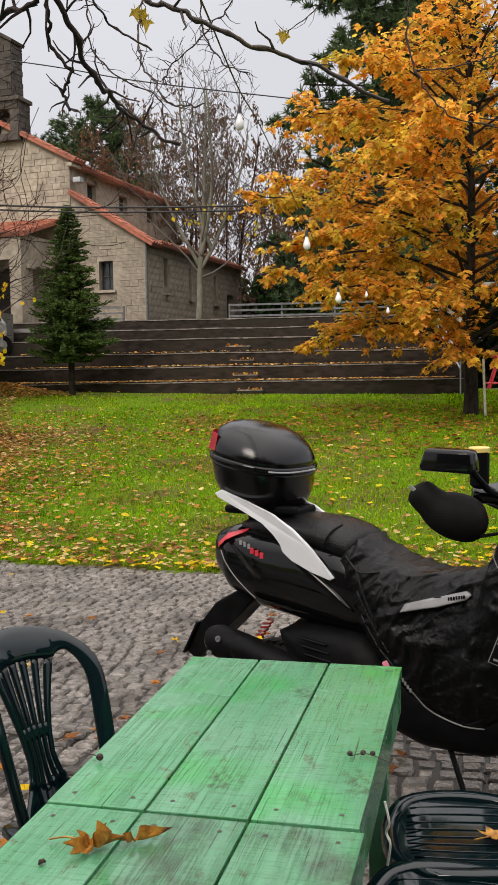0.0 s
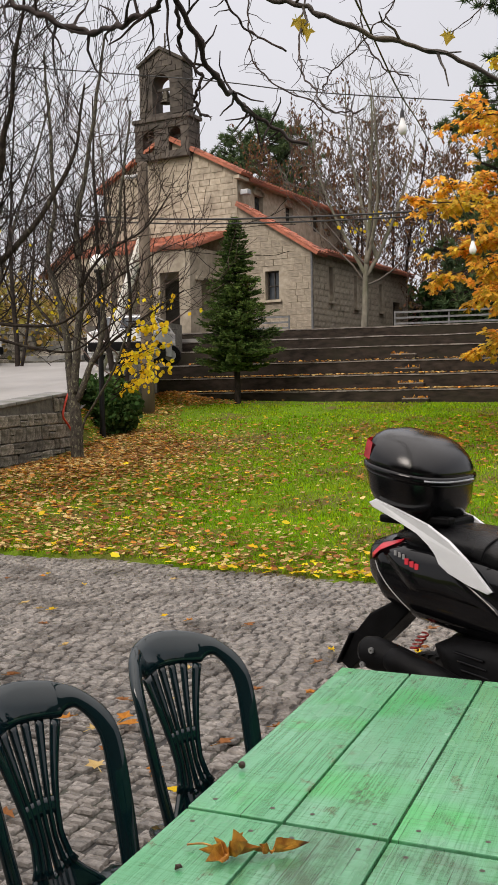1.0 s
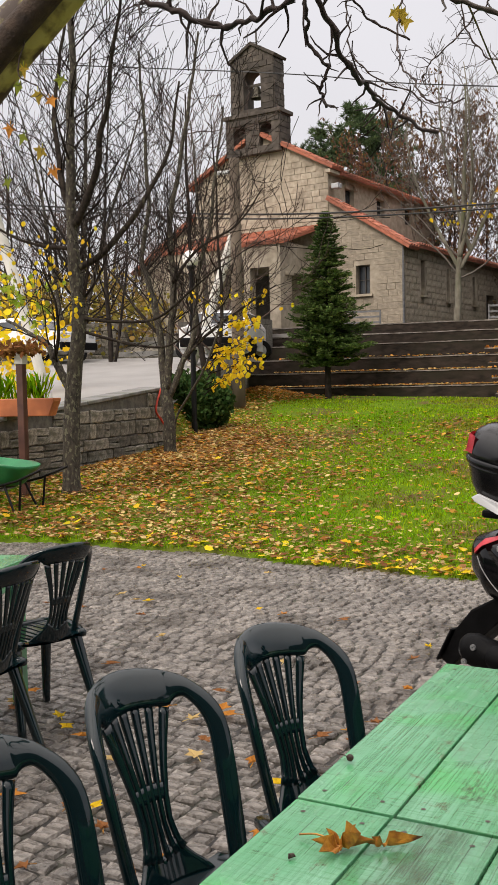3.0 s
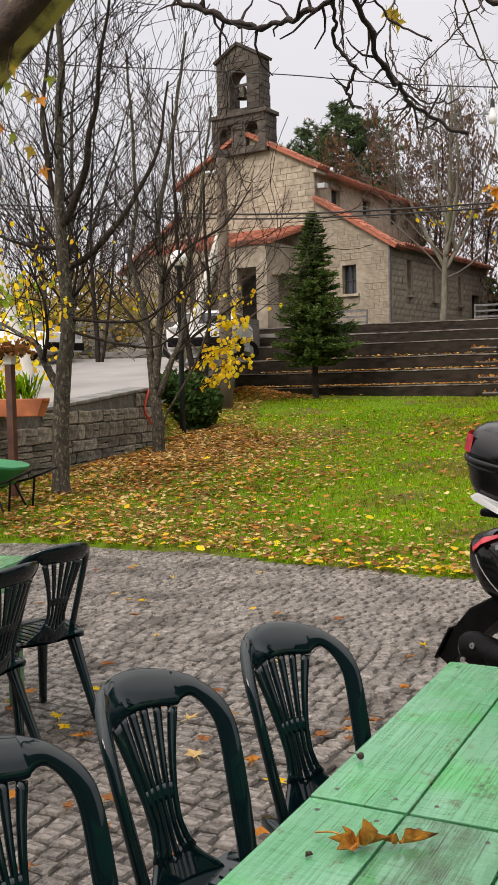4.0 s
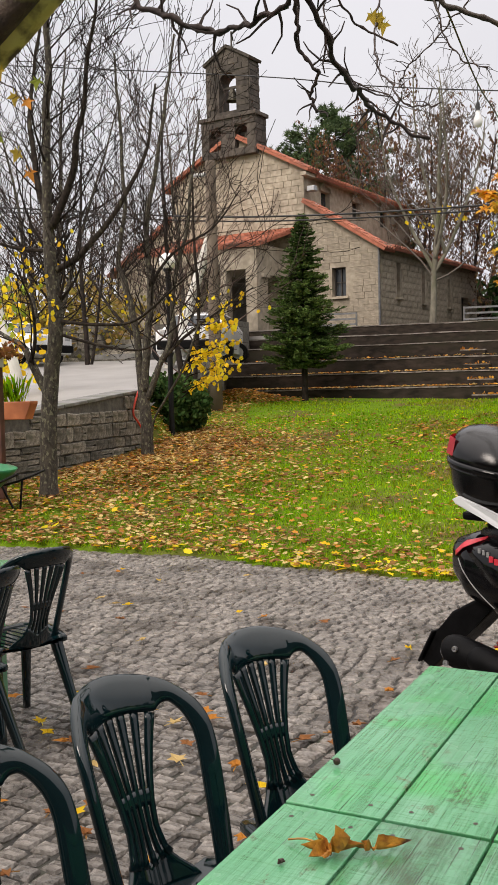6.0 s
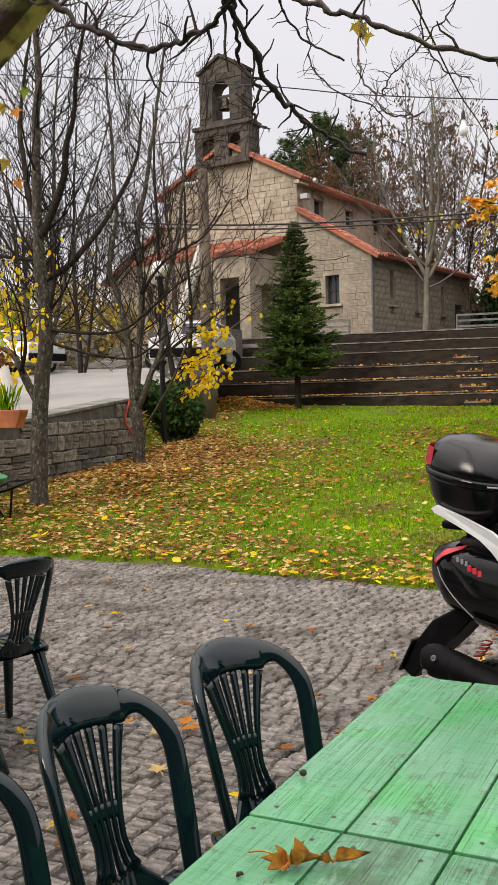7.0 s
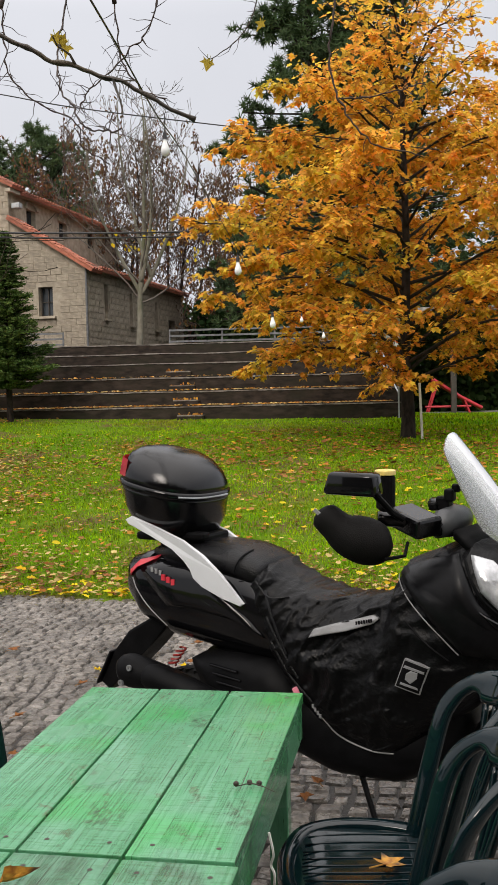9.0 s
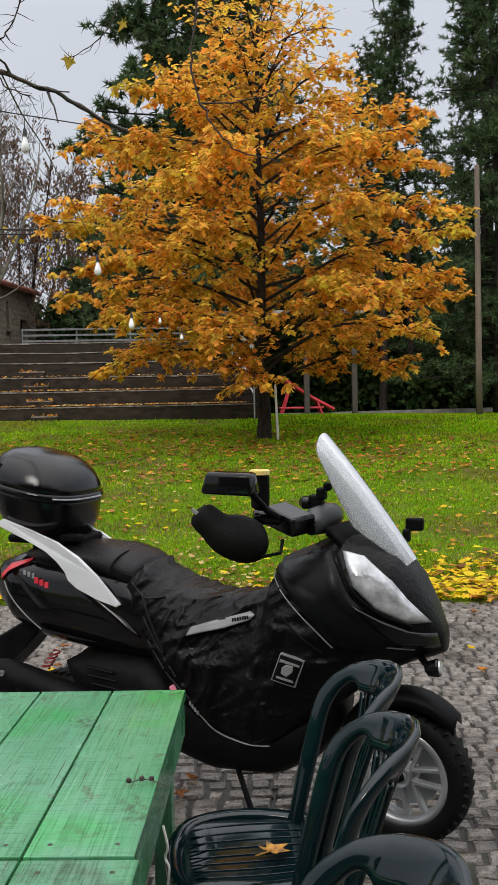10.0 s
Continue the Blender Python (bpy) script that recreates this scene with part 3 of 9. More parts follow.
# railing along the top of the terraces
def make_railing(x0, x1, y, z):
    ob = thing("railing", "grey metal bar railing above the terraces", "railing", pose(0, 0, 0), group="terrace railings")
    n = max(1, int((x1 - x0) / 1.6))
    for k in range(n + 1):
        x = x0 + (x1 - x0) * k / n
        part("post", boxed((x, y, z + 0.27), (0.05, 0.05, 0.54)), DULL_STEEL, ob)
    for dz in (0.14, 0.32, 0.5):
        part("rail", boxed(((x0 + x1) / 2, y - 0.03, z + dz), (x1 - x0, 0.03, 0.06)), DULL_STEEL, ob)
    return ob


make_railing(-9.9, -7.4, 31.6, TOP_Z)
make_railing(-3.9, 1.2, 31.6, TOP_Z)

# ---- green tables ----
def plank_paint(name, wet=0.0):
    """Worn green paint on boards: grain along the board, pale rubbed streaks, wet dark stains."""
    m = bpy.data.materials.new(name)
    m.use_nodes = True
    N, L = m.node_tree.nodes, m.node_tree.links
    bs = N["Principled BSDF"]
    co = N.new("ShaderNodeTexCoord")
    oi = N.new("ShaderNodeObjectInfo")
    sh = N.new("ShaderNodeVectorMath")
    sh.operation = "MULTIPLY_ADD"
    sh.inputs[1].default_value = (1, 1, 1)
    cb = N.new("ShaderNodeCombineXYZ")
    mul = N.new("ShaderNodeMath")
    mul.operation = "MULTIPLY"
    mul.inputs[1].default_value = 37.0
    L.new(oi.outputs["Random"], mul.inputs[0])
    L.new(mul.outputs[0], cb.inputs[0])
    L.new(mul.outputs[0], cb.inputs[1])
    L.new(co.outputs["Object"], sh.inputs[0])
    L.new(cb.outputs[0], sh.inputs[2])

    def noise_at(scale, detail, lo, hi, rough=0.5):
        mp = N.new("ShaderNodeMapping")
        mp.inputs["Scale"].default_value = scale
        L.new(sh.outputs[0], mp.inputs[0])
        n = N.new("ShaderNodeTexNoise")
        n.inputs["Scale"].default_value, n.inputs["Detail"].default_value = 1.0, detail
        n.inputs["Roughness"].default_value = rough
        L.new(mp.outputs[0], n.inputs["Vector"])
        r = N.new("ShaderNodeMapRange")
        r.inputs[1].default_value, r.inputs[2].default_value = lo, hi
        L.new(n.outputs[0], r.inputs[0])
        return r.outputs[0]

    def over(a, b, f):
        x = N.new("ShaderNodeMix")
        x.data_type = "RGBA"
        L.new(f, x.inputs[0])
        if isinstance(a, tuple):
            x.inputs[6].default_value = (*a, 1)
        else:
            L.new(a, x.inputs[6])
        x.inputs[7].default_value = (*b, 1)
        return x.outputs[2]

    def times(a, b, k=1.0):
        x = N.new("ShaderNodeMath")
        x.operation = "MULTIPLY"
        L.new(a, x.inputs[0])
        if b is None:
            x.inputs[1].default_value = k
        else:
            L.new(b, x.inputs[1])
        return x.outputs[0]

    grain = noise_at((170, 3.0, 20), 10, 0.50, 0.66, 0.7)
    coarse = noise_at((42, 1.6, 20), 7, 0.52, 0.70, 0.6)
    patchy = noise_at((5.0, 4.0, 4), 4, 0.46, 0.64)
    stain = noise_at((9.0, 6.0, 5), 7, 0.59 - 0.17 * wet, 0.74 - 0.06 * wet, 0.66)
    tone = noise_at((3.0, 1.5, 3), 3, 0.35, 0.65)
    saw = noise_at((14, 150, 10), 7, 0.50, 0.64, 0.65)
    c = over((0.060, 0.285, 0.118), (0.130, 0.36, 0.205), tone)
    fresh = noise_at((2.6, 3.4, 3), 3, 0.52, 0.68)
    c = over(c, (0.028, 0.36, 0.070), times(fresh, None, 0.75))
    c = over(c, (0.25, 0.42, 0.33), times(times(coarse, patchy, 1), None, 0.34))
    c = over(c, (0.030, 0.125, 0.045), times(grain, None, 0.15))
    scratch = noise_at((230, 3.5, 20), 6, 0.665, 0.69)
    c = over(c, (0.02, 0.05, 0.02), times(scratch, None, 0.8))
    c = over(c, (0.05, 0.20, 0.07), times(saw, None, 0.5))
    c = over(c, (0.040, 0.075, 0.035), times(stain, None, 0.62 + 0.25 * wet))
    brown = noise_at((14.0, 9.0, 8), 9, 0.60, 0.69, 0.7)
    c = over(c, (0.085, 0.065, 0.025), times(brown, None, 0.7))
    # knots in the boards, with rings drawn out along the grain
    geo = N.new("ShaderNodeNewGeometry")
    for kx, ky, size in ((0.22, 1.862, 0.045), (0.359, 2.456, 0.04), (0.518, 1.862, 0.05), (0.20, 1.36, 0.05)):
        sb = N.new("ShaderNodeVectorMath")
        sb.operation = "SUBTRACT"
        sb.inputs[1].default_value = (kx, ky, 0.75)
        L.new(geo.outputs["Position"], sb.inputs[0])
        sc = N.new("ShaderNodeVectorMath")
        sc.operation = "MULTIPLY"
        sc.inputs[1].default_value = (1.0 / size, 0.55 / size, 0)
        L.new(sb.outputs[0], sc.inputs[0])
        wv = N.new("ShaderNodeTexNoise")
        wv.inputs["Scale"].default_value, wv.inputs["Detail"].default_value = 1.7, 7
        wv.inputs["Distortion"].default_value = 1.4
        L.new(sc.outputs[0], wv.inputs["Vector"])
        wr = N.new("ShaderNodeMapRange")
        wr.inputs[1].default_value, wr.inputs[2].default_value = 0.42, 0.60
        L.new(wv.outputs[0], wr.inputs[0])
        ln = N.new("ShaderNodeVectorMath")
        ln.operation = "LENGTH"
        L.new(sc.outputs[0], ln.inputs[0])
        fd = N.new("ShaderNodeMapRange")
        fd.inputs[1].default_value, fd.inputs[2].default_value = 1.2, 0.25
        L.new(ln.outputs["Value"], fd.inputs[0])
        c = over(c, (0.035, 0.055, 0.022), times(times(wr.outputs[0], fd.outputs[0]), None, 0.75))
    vr = N.new("ShaderNodeMapRange")
    vr.inputs[3].default_value, vr.inputs[4].default_value = 0.86, 1.08
    L.new(oi.outputs["Random"], vr.inputs[0])
    hv = N.new("ShaderNodeHueSaturation")
    L.new(vr.outputs[0], hv.inputs["Value"])
    L.new(c, hv.inputs["Color"])
    L.new(hv.outputs[0], bs.inputs["Base Color"])
    rr = N.new("ShaderNodeMapRange")
    rr.inputs[3].default_value, rr.inputs[4].default_value = 0.10, 0.36
    L.new(patchy, rr.inputs[0])
    L.new(rr.outputs[0], bs.inputs["Roughness"])
    bs.inputs["Coat Weight"].default_value = 0.35
    bs.inputs["Coat Roughness"].default_value = 0.16
    bu = N.new("ShaderNodeBump")
    bu.inputs["Strength"].default_value, bu.inputs["Distance"].default_value = 0.4, 0.003
    ad = N.new("ShaderNodeMath")
    ad.operation = "ADD"
    L.new(grain, ad.inputs[0])
    L.new(coarse, ad.inputs[1])
    L.new(ad.outputs[0], bu.inputs["Height"])
    bu.invert = True
    L.new(bu.outputs[0], bs.inputs["Normal"])
    return m


GREEN = plank_paint("worn_green_paint")
GREEN_WET = plank_paint("soaked_green_paint", 1.0)
SCREW = material("rusty_screw_head", (0.03, 0.035, 0.025), (0.07, 0.06, 0.04), 30, 0.6, 0.0)

sc = Soup()
sc.fan((0, 0, 0.0008), [(0.0055 * math.cos(k), 0.0055 * math.sin(k), 0.0) for k in np.linspace(0, 2 * math.pi, 9)[:-1]])
SCREW_HEAD = sc.mesh("screw", SCREW)


def make_table(m, label, boards=(0.212, 0.206, 0.226), ln=1.14, tops=(0, 0, 0)):
    ob = thing("green_table", label, "table", m, group="green tables")
    w = sum(boards)
    x = -w / 2
    rng = random.Random(3)
    for i, b in enumerate(boards):
        bm = boxed((0, 0, 0), (b - 0.006, ln, 0.032), 0.0025)
        pl = part("plank", bm, GREEN_WET if tops[i] else GREEN, ob, m=Matrix.Translation((x + b / 2, 0, -0.016)))
        for yy in (-ln / 2 + 0.05, ln / 2 - 0.05):
            for xx in (-b * 0.3, b * 0.3):
                part("screw", SCREW_HEAD, SCREW, pl, m=Matrix.Translation((xx, yy, 0.0166)))
        x += b
    for sx in (-1, 1):
        part("apron", boxed((sx * (w / 2 - 0.02), 0, -0.082), (0.03, ln - 0.03, 0.095), 0.003), GREEN, ob)
    for sy in (-1, 1):
        part("apron", boxed((0, sy * (ln / 2 - 0.03), -0.082), (w - 0.075, 0.03, 0.095), 0.003), GREEN, ob)
    for sx in (-1, 1):
        for sy in (-1, 1):
            part("leg", boxed((sx * (w / 2 - 0.065), sy * (ln / 2 - 0.085), -0.391), (0.055, 0.07, 0.722), 0.004), GREEN, ob)
    return ob


table = make_table(pose(0.253, 2.212, 0.752, 0, 0, -6.2), "worn green-painted plank table wet from rain on the setts", (0.2155, 0.2155, 0.221), 1.070)
make_table(pose(0.139, 1.112, 0.757, 0, 0, -6.6), "worn green-painted plank table with dark wet boards", (0.2095, 0.218, 0.229), 1.096, (0, 1, 1))
make_table(pose(-2.63, 3.50, 0.75, 0, 0, 8), "green-painted plank table beside plastic chairs on the setts", (0.22, 0.22, 0.22), 1.15)

# ---- dark green plastic chairs ----
PLASTIC = material("dark_green_wet_plastic", (0.0014, 0.0082, 0.0104), (0.0023, 0.0120, 0.0148), 3, 0.05, 0.03, 14, rough2=0.10, spec=0.5, bdist=0.004)


def ribbon(s, pts, nrm, w, t, taper=None):
    """Sweeps a rounded flat bar of width w and thickness t along pts; nrm is the flat side's normal."""
    n0 = len(s.v)
    pts = [Vector(p) for p in pts]
    prof = []
    for k in range(10):
        a = 2 * math.pi * (k + 0.5) / 10
        cx, cy = math.cos(a), math.sin(a)
        prof.append((math.copysign(abs(cx) ** 0.55, cx) * 0.5, math.copysign(abs(cy) ** 0.55, cy) * 0.5))
    for i, p in enumerate(pts):
        d = (pts[min(i + 1, len(pts) - 1)] - pts[max(i - 1, 0)]).normalized()
        nn = nrm(p) if callable(nrm) else Vector(nrm)
        side = d.cross(nn).normalized()
        n2 = side.cross(d).normalized()
        ww = w[i] if isinstance(w, (list, tuple)) else w
        tt = t[i] if isinstance(t, (list, tuple)) else t
        for a, b in prof:
            s.v.append(p + side * a * ww + n2 * b * tt)
    m = len(prof)
    for i in range(len(pts) - 1):
        for k in range(m):
            a, b = n0 + i * m + k, n0 + i * m + (k + 1) % m
            s.f.append((a, b, b + m, a + m))
    s.f.append(tuple(n0 + k for k in reversed(range(m))))
    s.f.append(tuple(n0 + (len(pts) - 1) * m + k for k in range(m)))


CHAIR_H, CHAIR_LEAN, CHAIR_WRAP = 0.909, 0.344, 0.111


def on_back(x, z, out=0.0):
    """A point of the backrest's curved sheet at width x and height z, out in front of it."""
    return Vector((x, -0.195 - CHAIR_LEAN * (z - 0.44) + CHAIR_WRAP * (abs(x) / 0.2) ** 2 + out, z))


def panel_half(z):
    """Half width of the waisted slat panel at height z."""
    zs = ((0.42, 0.125), (0.45, 0.112), (0.48, 0.078), (0.51, 0.055), (0.56, 0.045), (0.62, 0.051), (0.68, 0.064), (0.74, 0.080), (0.81, 0.101), (0.88, 0.112))
    for (za, wa), (zb, wb) in zip(zs, zs[1:]):
        if z <= zb:
            return wa + (wb - wa) * max(0.0, (z - za) / (zb - za))
    return zs[-1][1]


def band(s, outer, inner, thick):
    """A rounded shell between two edge lines of equal count."""
    n0, m = len(s.v), 14
    for i, (o, q) in enumerate(zip(outer, inner)):
        c, side = (o + q) / 2, (o - q)
        w = side.length
        side.normalize()
        d = (outer[min(i + 1, len(outer) - 1)] + inner[min(i + 1, len(outer) - 1)] - outer[max(i - 1, 0)] - inner[max(i - 1, 0)]).normalized()
        n = d.cross(side).normalized()
        for k in range(m):
            a = 2 * math.pi * (k + 0.5) / m
            cx, cy = math.cos(a), math.sin(a)
            s.v.append(c + side * math.copysign(abs(cx) ** 0.85, cx) * w / 2 + n * math.copysign(abs(cy) ** 0.9, cy) * thick[i] / 2)
    for i in range(len(outer) - 1):
        for k in range(m):
            a, b = n0 + i * m + k, n0 + i * m + (k + 1) % m
            s.f.append((a, b, b + m, a + m))
    s.f.append(tuple(n0 + k for k in reversed(range(m))))
    s.f.append(tuple(n0 + (len(outer) - 1) * m + k for k in range(m)))


def sheet(s, point, nu, nv, thick):
    """A plate over point(u, v), u and v in 0..1, with thickness backwards."""
    n0 = len(s.v)
    for back in (0, 1):
        for j in range(nv + 1):
            for i in range(nu + 1):
                edge = min(i, nu - i, 1)
                s.v.append(point(i / nu, j / nv) + Vector((0, -thick if back else -0.003 * (1 - edge), 0)))
    w, h = nu + 1, (nu + 1) * (nv + 1)
    for j in range(nv):
        for i in range(nu):
            a = n0 + j * w + i
            s.f.append((a, a + w, a + w + 1, a + 1))
            s.f.append((a + h, a + h + 1, a + h + w + 1, a + h + w))
    rim = [j * w for j in range(nv + 1)] + [nv * w + i for i in range(1, nu + 1)] + [j * w + nu for j in range(nv - 1, -1, -1)] + [i for i in range(nu - 1, 0, -1)]
    for p, q in zip(rim, rim[1:] + rim[:1]):
        s.f.append((n0 + p, n0 + p + h, n0 + q + h, n0 + q))


def make_chair(m, label="dark green plastic chair wet with rain, slatted back"):
    ob = thing("plastic_chair", label, "chair", m, group="green plastic chairs")
    H = CHAIR_H
    # hoop of the back: narrow at the sides, broad over the crest, which rolls backwards
    oc = [(0.178, 0.415), (0.183, 0.46), (0.198, 0.62), (0.206, H - 0.15), (0.196, H - 0.085), (0.165, H - 0.042), (0.140, H - 0.025), (0.118, H - 0.016), (0.100, H - 0.011), (0.05, H - 0.003), (0.0, H)]
    ic = [(0.141, 0.415), (0.147, 0.46), (0.160, 0.62), (0.168, H - 0.17), (0.160, H - 0.115), (0.140, H - 0.080), (0.124, H - 0.078), (0.112, H - 0.086), (0.100, H - 0.096), (0.05, H - 0.092), (0.0, H - 0.090)]
    roll = [0, 0, 0, 0.003, 0.010, 0.015, 0.018, 0.020, 0.021, 0.022, 0.022]
    lines = []
    for ctl, k in ((oc, 1), (ic, 0)):
        half = [on_back(x, z, -r * k) for (x, z), r in zip(ctl, roll)]
        lines.append(spline(half + [Vector((-p.x, p.y, p.z)) for p in half[-2::-1]], 100))
    s = Soup()
    band(s, lines[0], lines[1], [0.034 - 0.004 * min(1, abs(i - 50) / 32) ** 2 for i in range(101)])
    part("back_hoop", s, PLASTIC, ob, smooth=True)
    for k in range(6):
        u = (k - 2.5) / 2.5
        top = H - 0.084 - 0.014 * u * u
        zs = [top + (0.475 + 0.02 * abs(u) - top) * i / 18 for i in range(19)]
        s = Soup()
        ribbon(s, [on_back(u * panel_half(z) * 0.93, z, -0.006) for z in zs], Vector((0, 0.95, 0.3)), [panel_half(z) * (0.30 if abs(u) > 0.9 else 0.235) for z in zs], 0.014)
        part("slat", s, PLASTIC, ob, smooth=True)
    s = Soup()
    sheet(s, lambda u, v: on_back((2 * u - 1) * panel_half(0.612 + 0.036 * v) * 1.02, 0.612 + 0.036 * v - 0.004 * (2 * u - 1) ** 2, 0.000), 8, 3, 0.012)
    part("cross_bar", s, PLASTIC, ob, smooth=True)
    s = Soup()
    sheet(s, lambda u, v: on_back((2 * u - 1) * panel_half(0.425 + 0.10 * v), 0.425 + (0.055 + 0.045 * abs(2 * u - 1)) * v, -0.003), 12, 6, 0.012)
    part("back_base", s, PLASTIC, ob, smooth=True)
    # seat with raised ribs and rolled rim
    for k in range(9):
        x = (k - 4) * 0.038
        y1 = 0.185 - 0.9 * x * x
        pts2 = [(x * (1 + 0.10 * math.sin(math.pi * t)), -0.14 + (y1 + 0.14) * t, 0.4435 - 0.012 * (1 - (x / 0.2) ** 2) - 0.012 * max(0, t - 0.85)) for t in np.linspace(0, 1, 11)]
        seat_s = Soup()
        ribbon(seat_s, pts2, Vector((0, 0, 1)), 0.004, 0.004)
        part("seat_rib", seat_s, PLASTIC, ob, smooth=True)
    plate = Soup()
    nx, ny = 14, 14
    for zz in (0.0, -0.012):
        for a in range(ny + 1):
            y = -0.200 + 0.425 * a / ny
            hw = 0.172 + 0.045 * math.sin(math.pi * min(1.0, a / ny * 1.15)) - 0.012 * max(0, a - 11) ** 1.5 / 2
            for b in range(nx + 1):
                x = -1 + 2 * b / nx
                plate.v.append(Vector((x * hw, y, 0.442 - 0.012 * (1 - x * x) - 0.004 * max(0, a - 11) + zz)))
    for k in range(2):
        o = k * (nx + 1) * (ny + 1)
        for a in range(ny):
            for b in range(nx):
                q = o + a * (nx + 1) + b
                plate.f.append((q, q + 1, q + nx + 2, q + nx + 1) if k == 0 else (q, q + nx + 1, q + nx + 2, q + 1))
    part("seat", plate, PLASTIC, ob, smooth=True)
    rim = Soup()
    rp = [(-0.165, -0.185, 0.43), (-0.205, -0.06, 0.438), (-0.218, 0.06, 0.440), (-0.195, 0.165, 0.432), (-0.11, 0.213, 0.422), (0, 0.226, 0.419)]
    rp = rp + [(-x, y, z) for x, y, z in rp[-2::-1]]
    ribbon(rim, spline(rp, 36), Vector((0, 0, 1)), 0.044, 0.034)
    part("seat_rim", rim, PLASTIC, ob, smooth=True)
    for sx in (-1, 1):
        for x0, y0, y1, x1 in ((0.185, 0.165, 0.215, 0.205), (0.165, -0.115, -0.245, 0.215)):
            s = Soup()
            ribbon(s, spline([(sx * x0, y0, 0.435), (sx * (x0 * 0.6 + x1 * 0.4), y0 + (y1 - y0) * 0.42, 0.25), (sx * x1, y1, 0.0)], 8), Vector((0, 1, 0)), [0.064 - 0.0038 * i for i in range(9)], 0.034)
            part("leg", s, PLASTIC, ob, smooth=True)
    return ob


def chair_at(x, y, a):
    """Where a chair stands whose backrest springs from the seat at x, y."""
    return pose(x - 0.195 * math.sin(radians(a)), y + 0.195 * math.cos(radians(a)), 0, 0, 0, a)


chair_first = make_chair(chair_at(-0.342, 2.390, -119))
for x, y, a in ((-0.499, 1.859, -110), (-0.578, 1.354, -102), (1.006, 2.311, 92), (0.941, 1.886, 86.2), (0.849, 1.221, 105.5), (-2.026, 3.724, 66), (-1.956, 3.190, 83)):
    copy_thing(chair_first, chair_at(x, y, a))

# ---- trees ----
BARK = material("grey_brown_bark", (0.014, 0.011, 0.008), (0.066, 0.055, 0.040), 24, 0.9, 1.0, 40, (0.125, 0.12, 0.078), 30, (0.55, 0.64), stretch=(1, 1, 0.55), bdist=0.02)
BARK_DARK = material("dark_wet_bark", (0.010, 0.008, 0.007), (0.036, 0.028, 0.023), 14, 0.75, 0.6, 40, stretch=(1, 1, 0.4), spec=0.12)
BARK_LIMB = material("dark_limb_bark", (0.012, 0.009, 0.008), (0.042, 0.033, 0.025), 24, 0.9, 0.8, 40, (0.075, 0.068, 0.045), 12, (0.60, 0.68), stretch=(1, 1, 0.55), bdist=0.01, spec=0.15)
TWIG = material("dark_twig", (0.008, 0.006, 0.005), (0.026, 0.019, 0.015), 10, 0.8, 0.0, spec=0.12)
TWIG_RED = material("reddish_far_twig", (0.045, 0.027, 0.021), (0.095, 0.062, 0.050), 1.5, 0.9, 0.0)
TWIG_GREY = material("grey_far_twig", (0.075, 0.062, 0.052), (0.13, 0.112, 0.095), 1.5, 0.9, 0.0)
BARK_PALE = material("pale_grey_bark", (0.11, 0.10, 0.075), (0.20, 0.185, 0.145), 8, 0.9, 0.6, 30, (0.10, 0.105, 0.06), 3, stretch=(1, 1, 0.5))
ORANGE_LEAF = leafy("orange_leaf", (0.66, 0.325, 0.050), (0.85, 0.52, 0.085), 0.58, 0.48, 0.028, 0.5, (0.56, 0.46, 0.06), 0.7)
YELLOW_LEAF = leafy("yellow_leaf", (0.72, 0.50, 0.02), (0.80, 0.60, 0.04), 0.4, 0.2, 0.02)
FIR_LEAF = leafy("fir_needles", (0.030, 0.062, 0.016), (0.125, 0.185, 0.050), 0.15, 0.6, 0.025, 0.55, (0.022, 0.046, 0.022), 2.4)
PINE_LEAF = leafy("pine_needles", (0.045, 0.080, 0.036), (0.100, 0.145, 0.062), 0.25, 0.4, 0.02, 0.6, (0.055, 0.08, 0.045), 0.6)
# olive leaves darkened so their colour carries the deep shade under the trees
SHADED_OLIVE_LEAF = leafy("shaded_olive_undergrowth", (0.012, 0.026, 0.008), (0.042, 0.068, 0.02), 0.2, 0.5, 0.03)


def rand_dir(rng):
    while True:
        v = Vector((rng.uniform(-1, 1), rng.uniform(-1, 1), rng.uniform(-1, 1)))
        if 0.05 < v.length < 1:
            return v.normalized()


def leaf(s, p, d, n, size, rng, kind="lobed"):
    """One leaf at p along d with normal n."""
    side = d.cross(n)
    if side.length < 1e-4:
        side = d.orthogonal()
    side.normalize()
    n = side.cross(d).normalized()
    if kind == "lobed":
        sh = ((0.0, 0.0, 0), (0.22, 0.30, .04), (0.38, 0.16, 0.02), (0.62, 0.40, .05), (0.70, 0.17, 0), (1.0, 0.0, -.06), (0.70, -0.17, 0), (0.62, -0.40, .05), (0.38, -0.16, 0.02), (0.22, -0.30, .04))
        ring = [p + (d * a + side * b + n * c) * size for a, b, c in sh]
        s.fan(p + d * size * 0.45 - n * size * 0.03, ring)
    elif kind == "round":
        sh = ((0.0, 0.0), (0.35, 0.42), (0.75, 0.33), (1.0, 0.0), (0.75, -0.33), (0.35, -0.42))
        s.poly([p + (d * a + side * b + n * 0.1 * abs(b)) * size for a, b in sh])
    else:
        s.poly([p, p + (d * 0.5 + side * 0.28) * size, p + d * size, p + (d * 0.5 - side * 0.28) * size])


